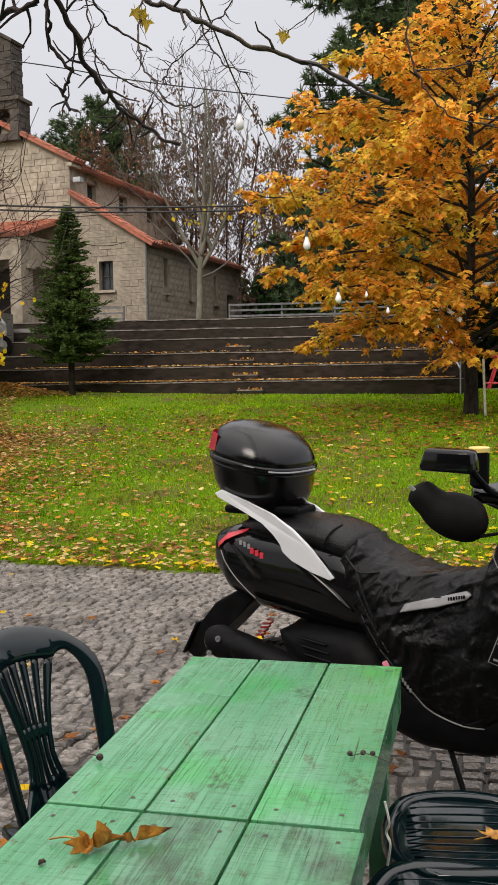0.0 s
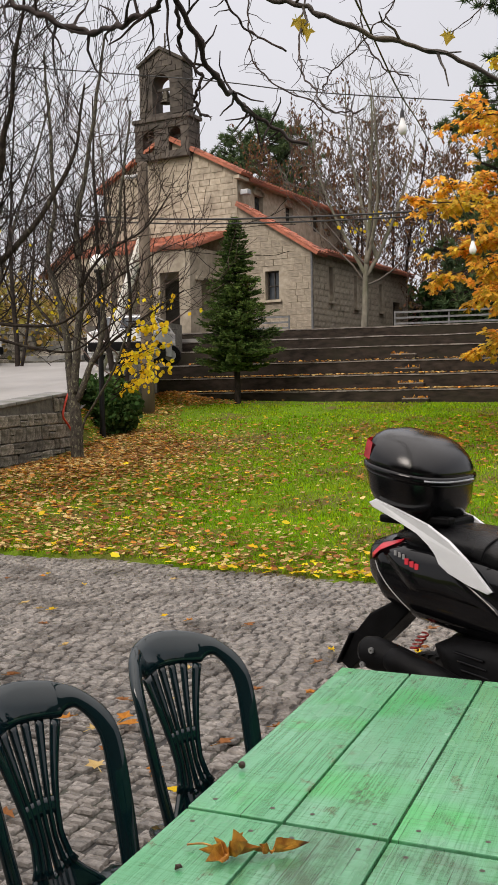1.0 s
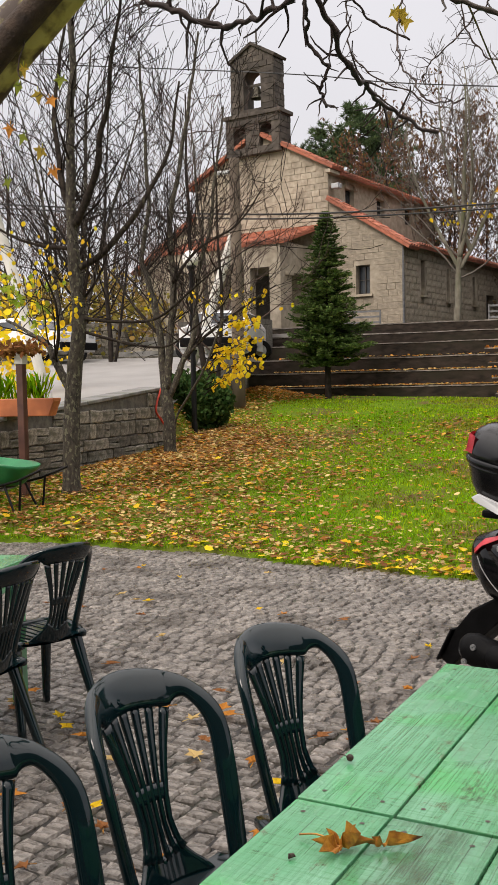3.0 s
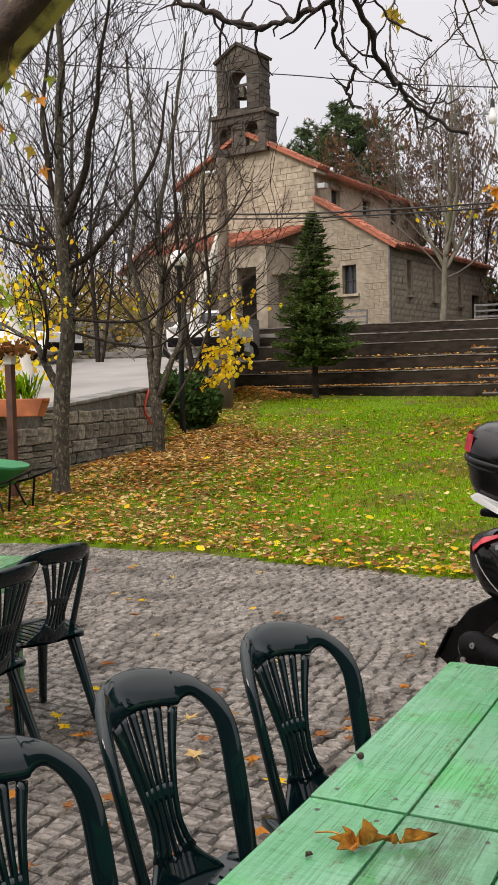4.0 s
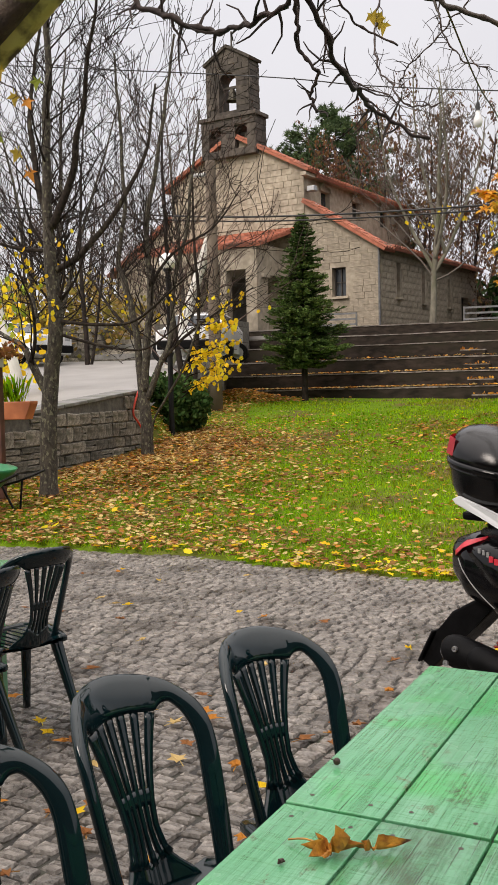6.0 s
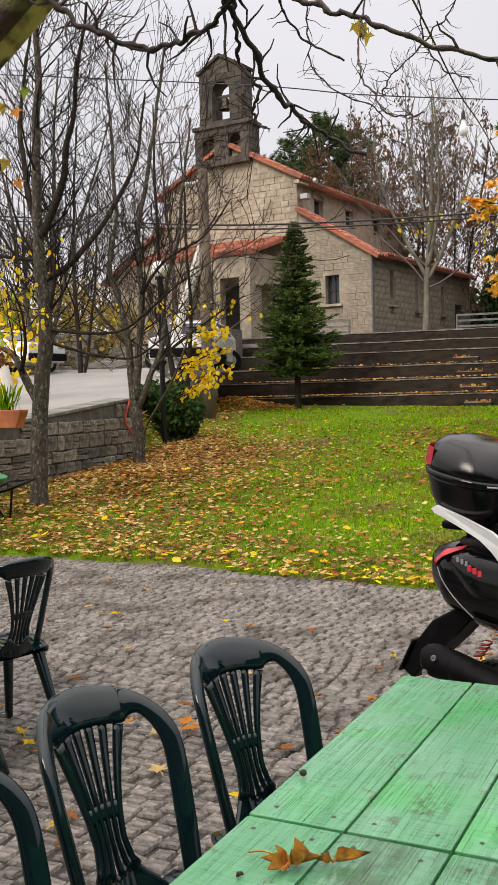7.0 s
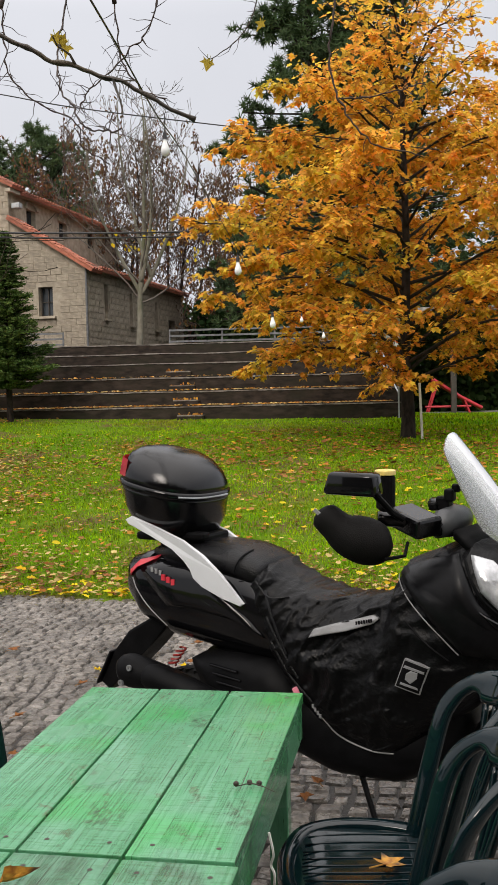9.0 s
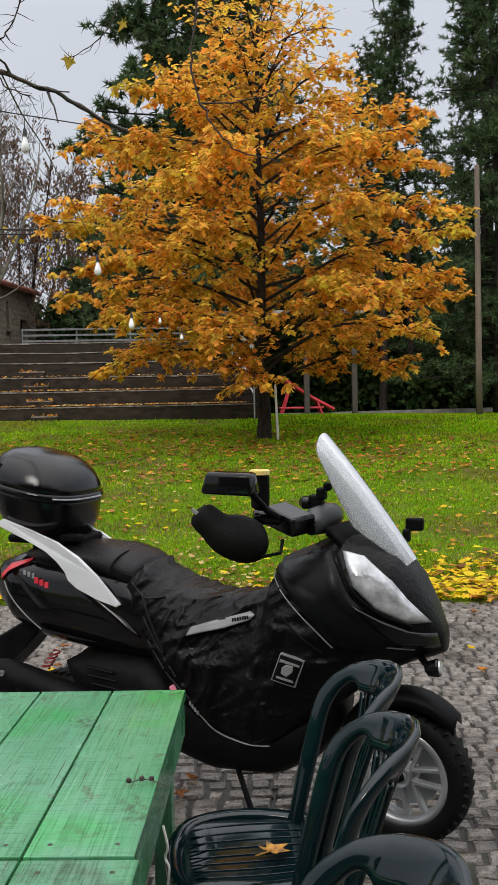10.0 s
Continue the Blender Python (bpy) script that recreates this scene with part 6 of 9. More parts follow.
STONES = [stone_mesh(k) for k in range(8)]


def make_wall():
    ob = thing("wall_stone", "low grey rubble stone retaining wall with flat capstones", "wall", kind="structure")
    y0, y1 = 4.0, 16.4
    core = Soup()
    n = 25
    for i in range(n + 1):
        y = y0 + (y1 - y0) * i / n
        for x, z in ((-8.25, -0.1), (-7.80, -0.1), (-7.80, wall_top(y) - 0.05), (-8.25, wall_top(y) - 0.05)):
            core.v.append(Vector((x, y, z)))
    for i in range(n):
        for k in range(4):
            a, b = i * 4 + k, i * 4 + (k + 1) % 4
            core.f.append((a, b, b + 4, a + 4))
    core.f.append((0, 1, 2, 3))
    core.f.append(tuple(n * 4 + k for k in (3, 2, 1, 0)))
    part("mortar_core", core, MORTAR, ob)
    rng = random.Random(21)
    z, rows = 0.0, 0
    for row in range(9):
        h = rng.uniform(0.17, 0.27)
        y = 7.2 - rng.random() * 0.3
        while y < y1 - 0.05:
            ln = rng.uniform(0.16, 0.44)
            zc = z + h / 2 + 0.05
            if zc + h / 2 < wall_top(y) - 0.05 and zc + h / 2 > lawn_z(-7.8, y) - 0.02:
                split = rng.random() < 0.32
                for q in range(2 if split else 1):
                    hh = h / 2 if split else h
                    st = new("stone", STONES[rng.randrange(8)])
                    st.parent = ob
                    st.matrix_basis = Matrix.Translation((-7.79 + rng.uniform(-0.012, 0.022), y + ln / 2, zc - (h / 4 if split else 0) + q * h / 2)) @ Matrix.Rotation(rng.uniform(-0.05, 0.05), 4, "X") @ Matrix.Diagonal((0.10, (ln - 0.022), (hh - 0.02), 1))
            y += ln
        z += h
    y = 6.8
    while y < y1:
        ln = rng.uniform(0.5, 0.9)
        ln = min(ln, y1 + 0.06 - y)
        sl = math.atan(0.077)
        bm = boxed((0, 0, 0), (0.50 + rng.uniform(-0.02, 0.04), ln - 0.015, 0.055), 0.01)
        part("capstone", bm, CAPSTONE, ob, m=Matrix.Translation((-8.02, y + ln / 2, wall_top(y + ln / 2) - 0.022)) @ Matrix.Rotation(sl, 4, "X"))
        y += ln
    return ob


make_wall()

TERRACOTTA = material("orange_planter_plastic", (0.42, 0.12, 0.04), (0.52, 0.17, 0.06), 6, 0.55, 0.2, 60, (0.30, 0.09, 0.035), 2)
BROWN_STEEL = material("brown_painted_steel", (0.055, 0.022, 0.016), (0.09, 0.035, 0.025), 8, 0.5, 0.2, 60, (0.12, 0.05, 0.03), 3)
BLACK_STEEL = material("black_painted_steel", (0.004, 0.004, 0.005), (0.009, 0.009, 0.010), 10, 0.4, 0.1, spec=0.2)
POLE_GREY = material("weathered_pole", (0.10, 0.076, 0.056), (0.165, 0.13, 0.10), 5, 0.85, 0.4, 25, (0.09, 0.07, 0.055), 1.5, stretch=(1, 1, 0.25))
POLE_WHITE = material("white_painted_pole", (0.55, 0.54, 0.50), (0.68, 0.67, 0.63), 4, 0.6, 0.2, 30, (0.35, 0.34, 0.28), 1.5)
BARROW_GREEN = material("green_barrow_paint", (0.008, 0.15, 0.055), (0.014, 0.22, 0.08), 5, 0.4, 0.1, 40, (0.05, 0.07, 0.03), 3)
GLOBE = material("white_globe", (0.75, 0.75, 0.74), (0.82, 0.82, 0.81), 5, 0.25, 0.0)
HOSE_RED = material("red_hose", (0.45, 0.03, 0.015), (0.55, 0.05, 0.02), 10, 0.45, 0.0)
CAR_WHITE = material("white_car_paint", (0.70, 0.71, 0.72), (0.76, 0.77, 0.78), 2, 0.25, 0.0, coat=0.5)
HEDGE_LEAF = leafy("hedge_leaf", (0.025, 0.055, 0.016), (0.06, 0.11, 0.028), 0.25, 0.35, 0.03)


def leaf_cloud(s, n, inside, size, rng, kind="round"):
    """Scatters n leaves at the points that inside() gives."""
    for _ in range(n):
        p = inside(rng)
        leaf(s, p, rand_dir(rng), rand_dir(rng), size * rng.uniform(0.7, 1.3), rng, kind)


def make_planter():
    ob = thing("planter", "orange trough planter with grassy plants on the stone wall", "planter", pose(-7.72, 11.55, wall_top(11.55) + 0.002, 0, 0, 12))
    bm = bmesh.new()
    prism(bm, [(-0.58, 0.0), (0.58, 0.0), (0.64, 0.21), (0.66, 0.21), (0.66, 0.25), (-0.66, 0.25), (-0.66, 0.21), (-0.64, 0.21)], -0.15, 0.15, 0.012)
    part("trough", bm, TERRACOTTA, ob)
    s = Soup()
    rng = random.Random(4)
    for k in range(160):
        x, y = rng.uniform(-0.6, 0.5), rng.uniform(-0.1, 0.1)
        h, lx = rng.uniform(0.15, 0.42), rng.uniform(-0.18, 0.18)
        s.poly([(x - 0.008, y, 0.24), (x + 0.008, y, 0.24), (x + lx * 0.6 + 0.006, y + rng.uniform(-0.1, 0.1), 0.24 + h * 0.8), (x + lx, y, 0.24 + h)])
    part("greenery", s, GRASS, ob, "green grassy leaves")
    return ob


make_planter()


def make_post(x, y, z0, z1):
    ob = thing("steel_post", "brown painted steel post beside the wall", "post", pose(x, y, 0))
    part("shaft", boxed((0, 0, (z0 + z1) / 2), (0.10, 0.10, z1 - z0), 0.006), BROWN_STEEL, ob)
    part("cap", boxed((0, 0, z1 - 0.02), (0.125, 0.125, 0.16), 0.006), POLE_WHITE, ob)
    s = Soup()
    leaf_cloud(s, 320, lambda r: Vector((r.gauss(-0.05, 0.16), r.gauss(0, 0.15), z1 + 0.06 + abs(r.gauss(0, 0.06)))), 0.10, random.Random(9), "needle")
    tagged(part("leaf_clump", s, BROWN_LEAF, ob), "clump of dry brown leaves", kind="stuff")
    return ob


BROWN_LEAF = leafy("brown_leaf", (0.17, 0.075, 0.025), (0.30, 0.14, 0.05), 0.2, 0.4, 0.015)
RUST_LEAF = leafy("rust_leaf", (0.38, 0.15, 0.025), (0.52, 0.25, 0.045), 0.25, 0.4, 0.014)
STRAW_LEAF = leafy("straw_leaf", (0.42, 0.29, 0.11), (0.58, 0.44, 0.19), 0.25, 0.35, 0.012)
make_post(-7.15, 10.95, 0.05, 2.05)


def make_barrow():
    ob = thing("wheelbarrow", "green wheelbarrow with black frame standing on the lawn", "wheelbarrow", pose(-6.80, 10.05, lawn_z(-6.8, 10.05) + 0.01, 0, 0, 178))
    secs = []
    for z, hx, hy, cx in ((0.30, 0.20, 0.14, 0.02), (0.33, 0.24, 0.18, 0.02), (0.56, 0.42, 0.30, 0.04), (0.60, 0.45, 0.32, 0.04), (0.60, 0.43, 0.30, 0.04), (0.36, 0.22, 0.16, 0.02)):
        secs.append([(cx + hx * math.copysign(abs(math.cos(a)) ** 0.6, math.cos(a)), hy * math.copysign(abs(math.sin(a)) ** 0.6, math.sin(a)), z + (0.06 * math.cos(a) if z > 0.5 else 0)) for a in np.linspace(0, 2 * math.pi, 25)[:-1]])
    part("tray", loft(secs), BARROW_GREEN, ob, "dented green steel tray", smooth=True)
    for sg in (-1, 1):
        part("handle", tube_bm([(0.48, sg * 0.08, 0.26), (0.1, sg * 0.2, 0.27), (-0.35, sg * 0.25, 0.38), (-0.72, sg * 0.28, 0.52)], 0.016, 8), BLACK_STEEL, ob)
        part("leg", tube_bm([(-0.12, sg * 0.21, 0.32), (-0.28, sg * 0.24, 0.0), (-0.36, sg * 0.24, 0.0), (-0.40, sg * 0.25, 0.40)], 0.015, 8), BLACK_STEEL, ob)
    part("wheel", bm_turn([(0.08, -0.03), (0.17, -0.03), (0.18, 0.0), (0.17, 0.03), (0.08, 0.03)], 24), RUBBER, ob, m=Matrix.Translation((0.52, 0, 0.18)))
    return ob


make_barrow()


def make_lamp_post():
    ob = thing("street_lamp", "black steel lamp post with a round white globe", "street lamp", pose(-7.84, 17.9, 0.60))
    part("shaft", lathe([(0.062, 0.0), (0.062, 0.25), (0.055, 0.3), (0.052, 1.9), (0.045, 1.95), (0.042, 3.3), (0.06, 3.36)], 14), BLACK_STEEL, ob)
    part("collar", lathe([(0.07, 3.35), (0.10, 3.39), (0.09, 3.41)], 14), BLACK_STEEL, ob)
    bm = bmesh.new()
    bmesh.ops.create_uvsphere(bm, u_segments=24, v_segments=14, radius=0.17)
    bmesh.ops.translate(bm, verts=bm.verts, vec=(0, 0, 3.56))
    part("globe", bm, GLOBE, ob, "white globe shade", smooth=True)
    return ob


make_lamp_post()


def make_pole():
    ob = thing("utility_pole", "weathered grey-brown utility pole with a small lamp", "utility pole", pose(-9.13, 23.46, 0.95))
    part("shaft", lathe([(0.17, 0.0), (0.16, 1.5), (0.13, 6.4), (0.12, 6.45)], 16), POLE_GREY, ob, smooth=True)
    bm = bmesh.new()
    bbox(bm, (-0.32, 0, 6.12), (0.34, 0.16, 0.07), 0.015)
    bbox(bm, (-0.1, 0, 6.16), (0.2, 0.05, 0.04), 0.01)
    part("lamp_head", bm, GALV, ob, "flat grey lamp head")
    return ob


make_pole()


def leaning_pole(p0, p1, r, label):
    ob = tagged(part("leaning_pole", tube_bm(spline([p0, Vector(p0).lerp(Vector(p1), 0.5) + Vector((0.03, 0, 0)), p1], 8), r, 12), POLE_WHITE), label, "pole", "leaning white poles")
    return ob


leaning_pole((-8.02, 13.0, 1.22), (-9.35, 13.0, 5.6), 0.085, "leaning white painted pole beside the road")
leaning_pole((-10.75, 24.0, 2.10), (-9.40, 24.0, 5.6), 0.13, "leaning white painted pole at the roadside")


def make_hose():
    ob = tagged(part("garden_hose", tube_bm(spline([(-7.70, 16.35, wall_top(16.35) + 0.02), (-7.72, 16.2, wall_top(16.2) - 0.02), (-7.735, 16.0, 1.2), (-7.69, 16.12, 1.0), (-7.64, 16.2, 0.82), (-7.62, 16.1, 0.6), (-7.5, 16.0, lawn_z(-7.5, 16) + 0.03)], 30), 0.02, 8), HOSE_RED), "red garden hose draped over the wall end", "garden hose")
    return ob


make_hose()


def make_hedge():
    ob = thing("hedge", "dense dark green evergreen shrub at the end of the wall", "shrub", pose(-8.4, 18.85, 0.64))
    s = Soup()
    rng = random.Random(31)

    def inside(r):
        d = rand_dir(r)
        k = r.uniform(0.6, 1.0) * (1 + 0.18 * noise.noise(d * 2.2))
        return Vector((d.x * 0.95 * k, d.y * 0.8 * k, 0.55 + d.z * 0.72 * k))

    leaf_cloud(s, 11000, inside, 0.085, rng, "round")
    part("foliage", s, HEDGE_LEAF, ob)
    st = Soup()
    for k in range(14):
        d = rand_dir(rng)
        st.tube([(0, 0, -0.05), (d.x * 0.4, d.y * 0.4, 0.5), (d.x * 0.7, d.y * 0.6, 0.9)], [0.025, 0.015, 0.006], 5)
    part("stemwork", st, BARK_DARK, ob)
    return ob


make_hedge()


def make_car():
    ob = thing("car", "white car parked on the road behind the trees", "car", pose(-10.3, 25.4, road_z(25.4), 0, 0, 12))
    secs = []
    for y, zb, zt, hw, top in ((-2.1, 0.45, 0.85, 0.78, 0.7), (-2.0, 0.30, 0.84, 0.85, 0.80), (-1.2, 0.26, 0.92, 0.88, 0.84), (-0.55, 0.26, 1.34, 0.86, 0.66), (0.0, 0.26, 1.42, 0.86, 0.64), (1.3, 0.26, 1.38, 0.86, 0.64), (2.05, 0.3, 1.05, 0.84, 0.72), (2.12, 0.45, 0.95, 0.82, 0.78)):
        zm = min(1.0, zt)
        secs.append([(-hw, y, zb), (-hw, y, zm * 0.95), (-(hw + top) / 2, y, (zm + zt) / 2), (-top, y, zt - 0.05), (-top + 0.1, y, zt), (top - 0.1, y, zt), (top, y, zt - 0.05), ((hw + top) / 2, y, (zm + zt) / 2), (hw, y, zm * 0.95), (hw, y, zb)])
    part("body", loft(secs), CAR_WHITE, ob, smooth=False)
    part("windscreen", boxed((0, -0.90, 1.14), (1.25, 0.03, 0.50), 0.01, Matrix.Translation((0, -0.90, 1.14)) @ Matrix.Rotation(-0.95, 4, "X") @ Matrix.Translation((0, 0.90, -1.14))), DARK_GLASS, ob)
    for sg in (-1, 1):
        part("side_window", boxed((sg * 0.775, 0.3, 1.13), (0.05, 1.5, 0.32), 0.01, Matrix.Translation((sg * 0.775, 0.3, 1.13)) @ Matrix.Rotation(-sg * 0.45, 4, "Y") @ Matrix.Translation((-sg * 0.775, -0.3, -1.13))), DARK_GLASS, ob)
        for y in (-1.35, 1.35):
            w = part("wheel", bm_turn([(0.17, -0.1), (0.30, -0.1), (0.31, 0), (0.30, 0.1), (0.17, 0.1)], 24), RUBBER, ob, m=Matrix.Translation((sg * 0.80, y, 0.31)))
            part("rim", bm_turn([(0.02, -0.07), (0.17, -0.09), (0.17, 0.09), (0.02, 0.07)], 20), GALV, w)
        part("headlight", boxed((sg * 0.6, -2.07, 0.78), (0.26, 0.08, 0.16), 0.02), HEADLAMP, ob)
    part("bumper", boxed((0, -2.12, 0.45), (1.6, 0.12, 0.24), 0.04), MATT_BLACK, ob)
    return ob


car_first = make_car()
copy_thing(car_first, pose(-17.6, 26.6, road_z(26.6) + 0.05, 0, 0, 78))

# stone steps and rubble wall beyond the road
yard = thing("wall_yard", "dark rubble stone wall holding up the church yard", "wall", kind="structure")
part("core", boxed((-18.6, 29.4, 2.6), (6.2, 1.0, 2.4)), MORTAR, yard)
rng_y = random.Random(8)
for row in range(6):
    x = -19.5
    while x < -15.55:
        ln = rng_y.uniform(0.25, 0.6)
        st = new("stone", STONES[rng_y.randrange(8)])
        st.parent = yard
        st.matrix_basis = Matrix.Translation((x + ln / 2, 28.88, 2.35 + row * 0.26)) @ Matrix.Rotation(-math.pi / 2, 4, "Z") @ Matrix.Diagonal((0.12, ln - 0.03, 0.24, 1))
        x += ln
part("core", boxed((-12.0, 29.4, 2.6), (2.9, 1.0, 2.2)), MORTAR, yard)
steps = thing("stone_steps", "dark stone steps climbing to the church", "steps", kind="structure")
for i in range(7):
    part("step", boxed((-14.45, 27.7 + i * 0.32 + 0.4, 2.18 + i * 0.17), (2.0, 1.1, 0.19), 0.012), CAPSTONE if i % 2 else RUBBLE, steps)
part("yard_floor", boxed((-14.5, 34.5, 3.05), (9, 9, 0.4)), ROAD, yard)

# ---- the small stair, handrail, kerb and play area by the lawn ----
stair = thing("stair", "narrow leaf-strewn concrete steps up the terraces", "steps", kind="structure")
z = 1.06
for i in range(4):
    h = TER_H[i]
    xs = -2.80 - 0.19 * i
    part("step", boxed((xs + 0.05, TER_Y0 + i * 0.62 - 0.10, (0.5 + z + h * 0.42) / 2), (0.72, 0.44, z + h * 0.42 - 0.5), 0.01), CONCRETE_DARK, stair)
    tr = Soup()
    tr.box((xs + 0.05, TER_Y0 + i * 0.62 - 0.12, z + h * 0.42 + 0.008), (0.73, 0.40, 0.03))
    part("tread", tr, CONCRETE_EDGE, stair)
    s = Soup()
    rr = random.Random(70 + i)
    leaf_cloud(s, 26, lambda r: Vector((xs + 0.05 + r.uniform(-0.35, 0.35), TER_Y0 + i * 0.62 - 0.12 + r.uniform(-0.19, 0.18), z + h * 0.42 + 0.03 + r.uniform(0, 0.012))), 0.075, rr, "round")
    part("leaf_litter", s, RUST_LEAF, stair, "rust-brown fallen leaves")
    z += h

rail = thing("handrail", "pale blue-grey steel handrail at the end of the terraces", "handrail")
for k in range(2):
    part("rail", tube_bm([(3.05, 27.3, 1.75 + 0.3 * k), (2.6, 29.4, 2.95 + 0.3 * k)], 0.025, 8), GALV, rail)
for t in (0, 0.5, 1.0):
    p = Vector((3.05, 27.3, 1.0)).lerp(Vector((2.6, 29.4, 2.2)), t)
    part("post", tube_bm([p, p + Vector((0, 0, 1.08))], 0.022, 8), GALV, rail)

KERB = material("pale_kerb", (0.13, 0.125, 0.115), (0.22, 0.21, 0.20), 5, 0.7, 0.3, 30)
kerb = thing("kerb", "pale concrete kerb along the far edge of the lawn", "kerb", kind="structure")
for i in range(12):
    a, b = Vector((4.6 + i * 0.95, 36.0 + i * 0.35, 0)), Vector((4.6 + (i + 1) * 0.95, 36.0 + (i + 1) * 0.35, 0))
    ang = math.atan2(b.y - a.y, b.x - a.x)
    part("kerb_stone", boxed((0, 0, 0), ((b - a).length - 0.02, 0.15, 0.30), 0.015), KERB, kerb, m=Matrix.Translation(((a.x + b.x) / 2, (a.y + b.y) / 2, 0.91)) @ Matrix.Rotation(ang, 4, "Z"))

RED_STEEL = material("red_painted_steel", (0.42, 0.02, 0.035), (0.55, 0.04, 0.055), 6, 0.4, 0.1)


def make_slide():
    ob = thing("play_frame", "red painted steel playground frame at the wood's edge", "play equipment", pose(5.85, 36.6, 1.0))
    for sg in (-0.3, 0.3):
        part("beam", tube_bm([(-0.75, sg, 1.25), (0.2, sg, 0.62), (1.0, sg, 0.18)], 0.06, 8), RED_STEEL, ob)
        part("leg", tube_bm([(-0.6, sg, 1.1), (-0.95, sg, 0.02)], 0.04, 8), RED_STEEL, ob)
        part("leg", tube_bm([(0.35, sg, 0.55), (0.55, sg, 0.02)], 0.04, 8), RED_STEEL, ob)
        part("foot_rail", tube_bm([(-1.0, sg, 0.25), (0.6, sg, 0.25)], 0.04, 8), RED_STEEL, ob)
    part("bed", boxed((0.12, 0, 0.66), (2.0, 0.5, 0.04), 0.01, Matrix.Translation((0.12, 0, 0.66)) @ Matrix.Rotation(0.55, 4, "Y") @ Matrix.Translation((-0.12, 0, -0.66))), RED_STEEL, ob)
    return ob


make_slide()

house = thing("outbuilding", "small pale rendered building behind the autumn tree", "building", pose(4.6, 37.5, 1.0))
hw_ = wall_with_holes([(-2.6, 0), (-0.3, 0), (-0.3, 3.6), (-2.6, 3.6)], [(-2.2, -1.5, 1.5, 2.9)], -1.0, -0.7)
part("wall", hw_, WHITE_WALL, house)
part("wall", boxed((-1.45, 1.0, 1.8), (2.3, 3.0, 3.6)), WHITE_WALL, house)
part("window", boxed((-1.85, -0.8, 2.2), (0.7, 0.05, 1.4)), DARK_GLASS, house)
part("roof", boxed((0.2, 0.2, 3.75), (6.2, 4.2, 0.16), 0.03), CONCRETE_EDGE, house, "flat pale roof slab")
for x in (1.2, 3.0):
    part("pillar", boxed((x, -1.4, 1.8), (0.2, 0.2, 3.6), 0.02), DARK_WOOD, house)

# ---- bare trees by the wall ----
def bare_tree(label, base, stems, height, seed, mat_bark, mat_twig, depth=3, kids=(7, 6, 4, 3), spread=0.62, lift=0.18, r=0.09, group="bare trees", first=0.28, rmin=0.005):
    """Several upright stems, each carrying limbs, twigs and fine ends. Returns the thing and its twig ends."""
    rng = random.Random(seed)
    ob = thing("bare_tree", label, "tree", pose(*base), group)
    ends = []
    fine = Soup()
    main = []
    for x, y, lean_x, lean_y, hh, rr, *up in stems:
        h = height * hh
        pts = [Vector((x * 0.2, y * 0.2, up[0] - 0.2 if up else -0.1))]
        d = Vector((lean_x, lean_y, 1)).normalized()
        p = Vector((x, y, up[0] if up else 0.12))
        if up:
            q = min(main, key=lambda v: abs(v.z - up[0]))
            pts = [q.copy()]
            p = q + d * 0.18
        for i in range(10):
            pts.append(p.copy())
            d = (d + rand_dir(rng) * 0.10 + Vector((0, 0, 0.09))).normalized()
            p = p + d * h / 10
        main.extend(a.lerp(b, k / 6) for a, b in zip(pts, pts[1:]) for k in range(6))
        s = Soup()
        s.tube(pts, [r * rr * 1.25] + [r * rr * (1 - 0.09 * i) for i in range(10)], 9)
        part("stem", s, mat_bark, ob, smooth=True)
        n = int(h * 2.0)
        for k in range(n):
            u = first + (1 - first) * (k + rng.random()) / n
            j = min(int(u * 10), 9)
            b = pts[j].lerp(pts[j + 1], u * 10 - j)
            dd = (rand_dir(rng) * Vector((1, 1, 0.3)) + Vector((0, 0, 0.55))).normalized()
            grow(fine, b, dd, h * 0.36 * (1.25 - 0.8 * u) * rng.uniform(0.7, 1.3), r * rr * 0.34 * (1.2 - u * 0.8), depth - 1, rng, spread, lift, ends, kids[1:], 0.30, 5, 0.62, rmin)
    part("branchwork", fine, mat_twig, ob)
    return ob, ends


def hang_leaves(ob, ends, n, size, mat, seed, keep, label, kind="round"):
    """Leaves left on those twig ends that keep() lets stand."""
    rng = random.Random(seed)
    pick = [e for e in ends if keep(e[0])]
    if not pick:
        return
    s = Soup()
    for _ in range(n):
        p, d = pick[rng.randrange(len(pick))]
        leaf(s, p + rand_dir(rng) * 0.05, (rand_dir(rng) * 0.5 + Vector((0, 0, -0.8))).normalized(), rand_dir(rng), size * rng.uniform(0.7, 1.3), rng, kind)
    part("foliage", s, mat, ob, label)


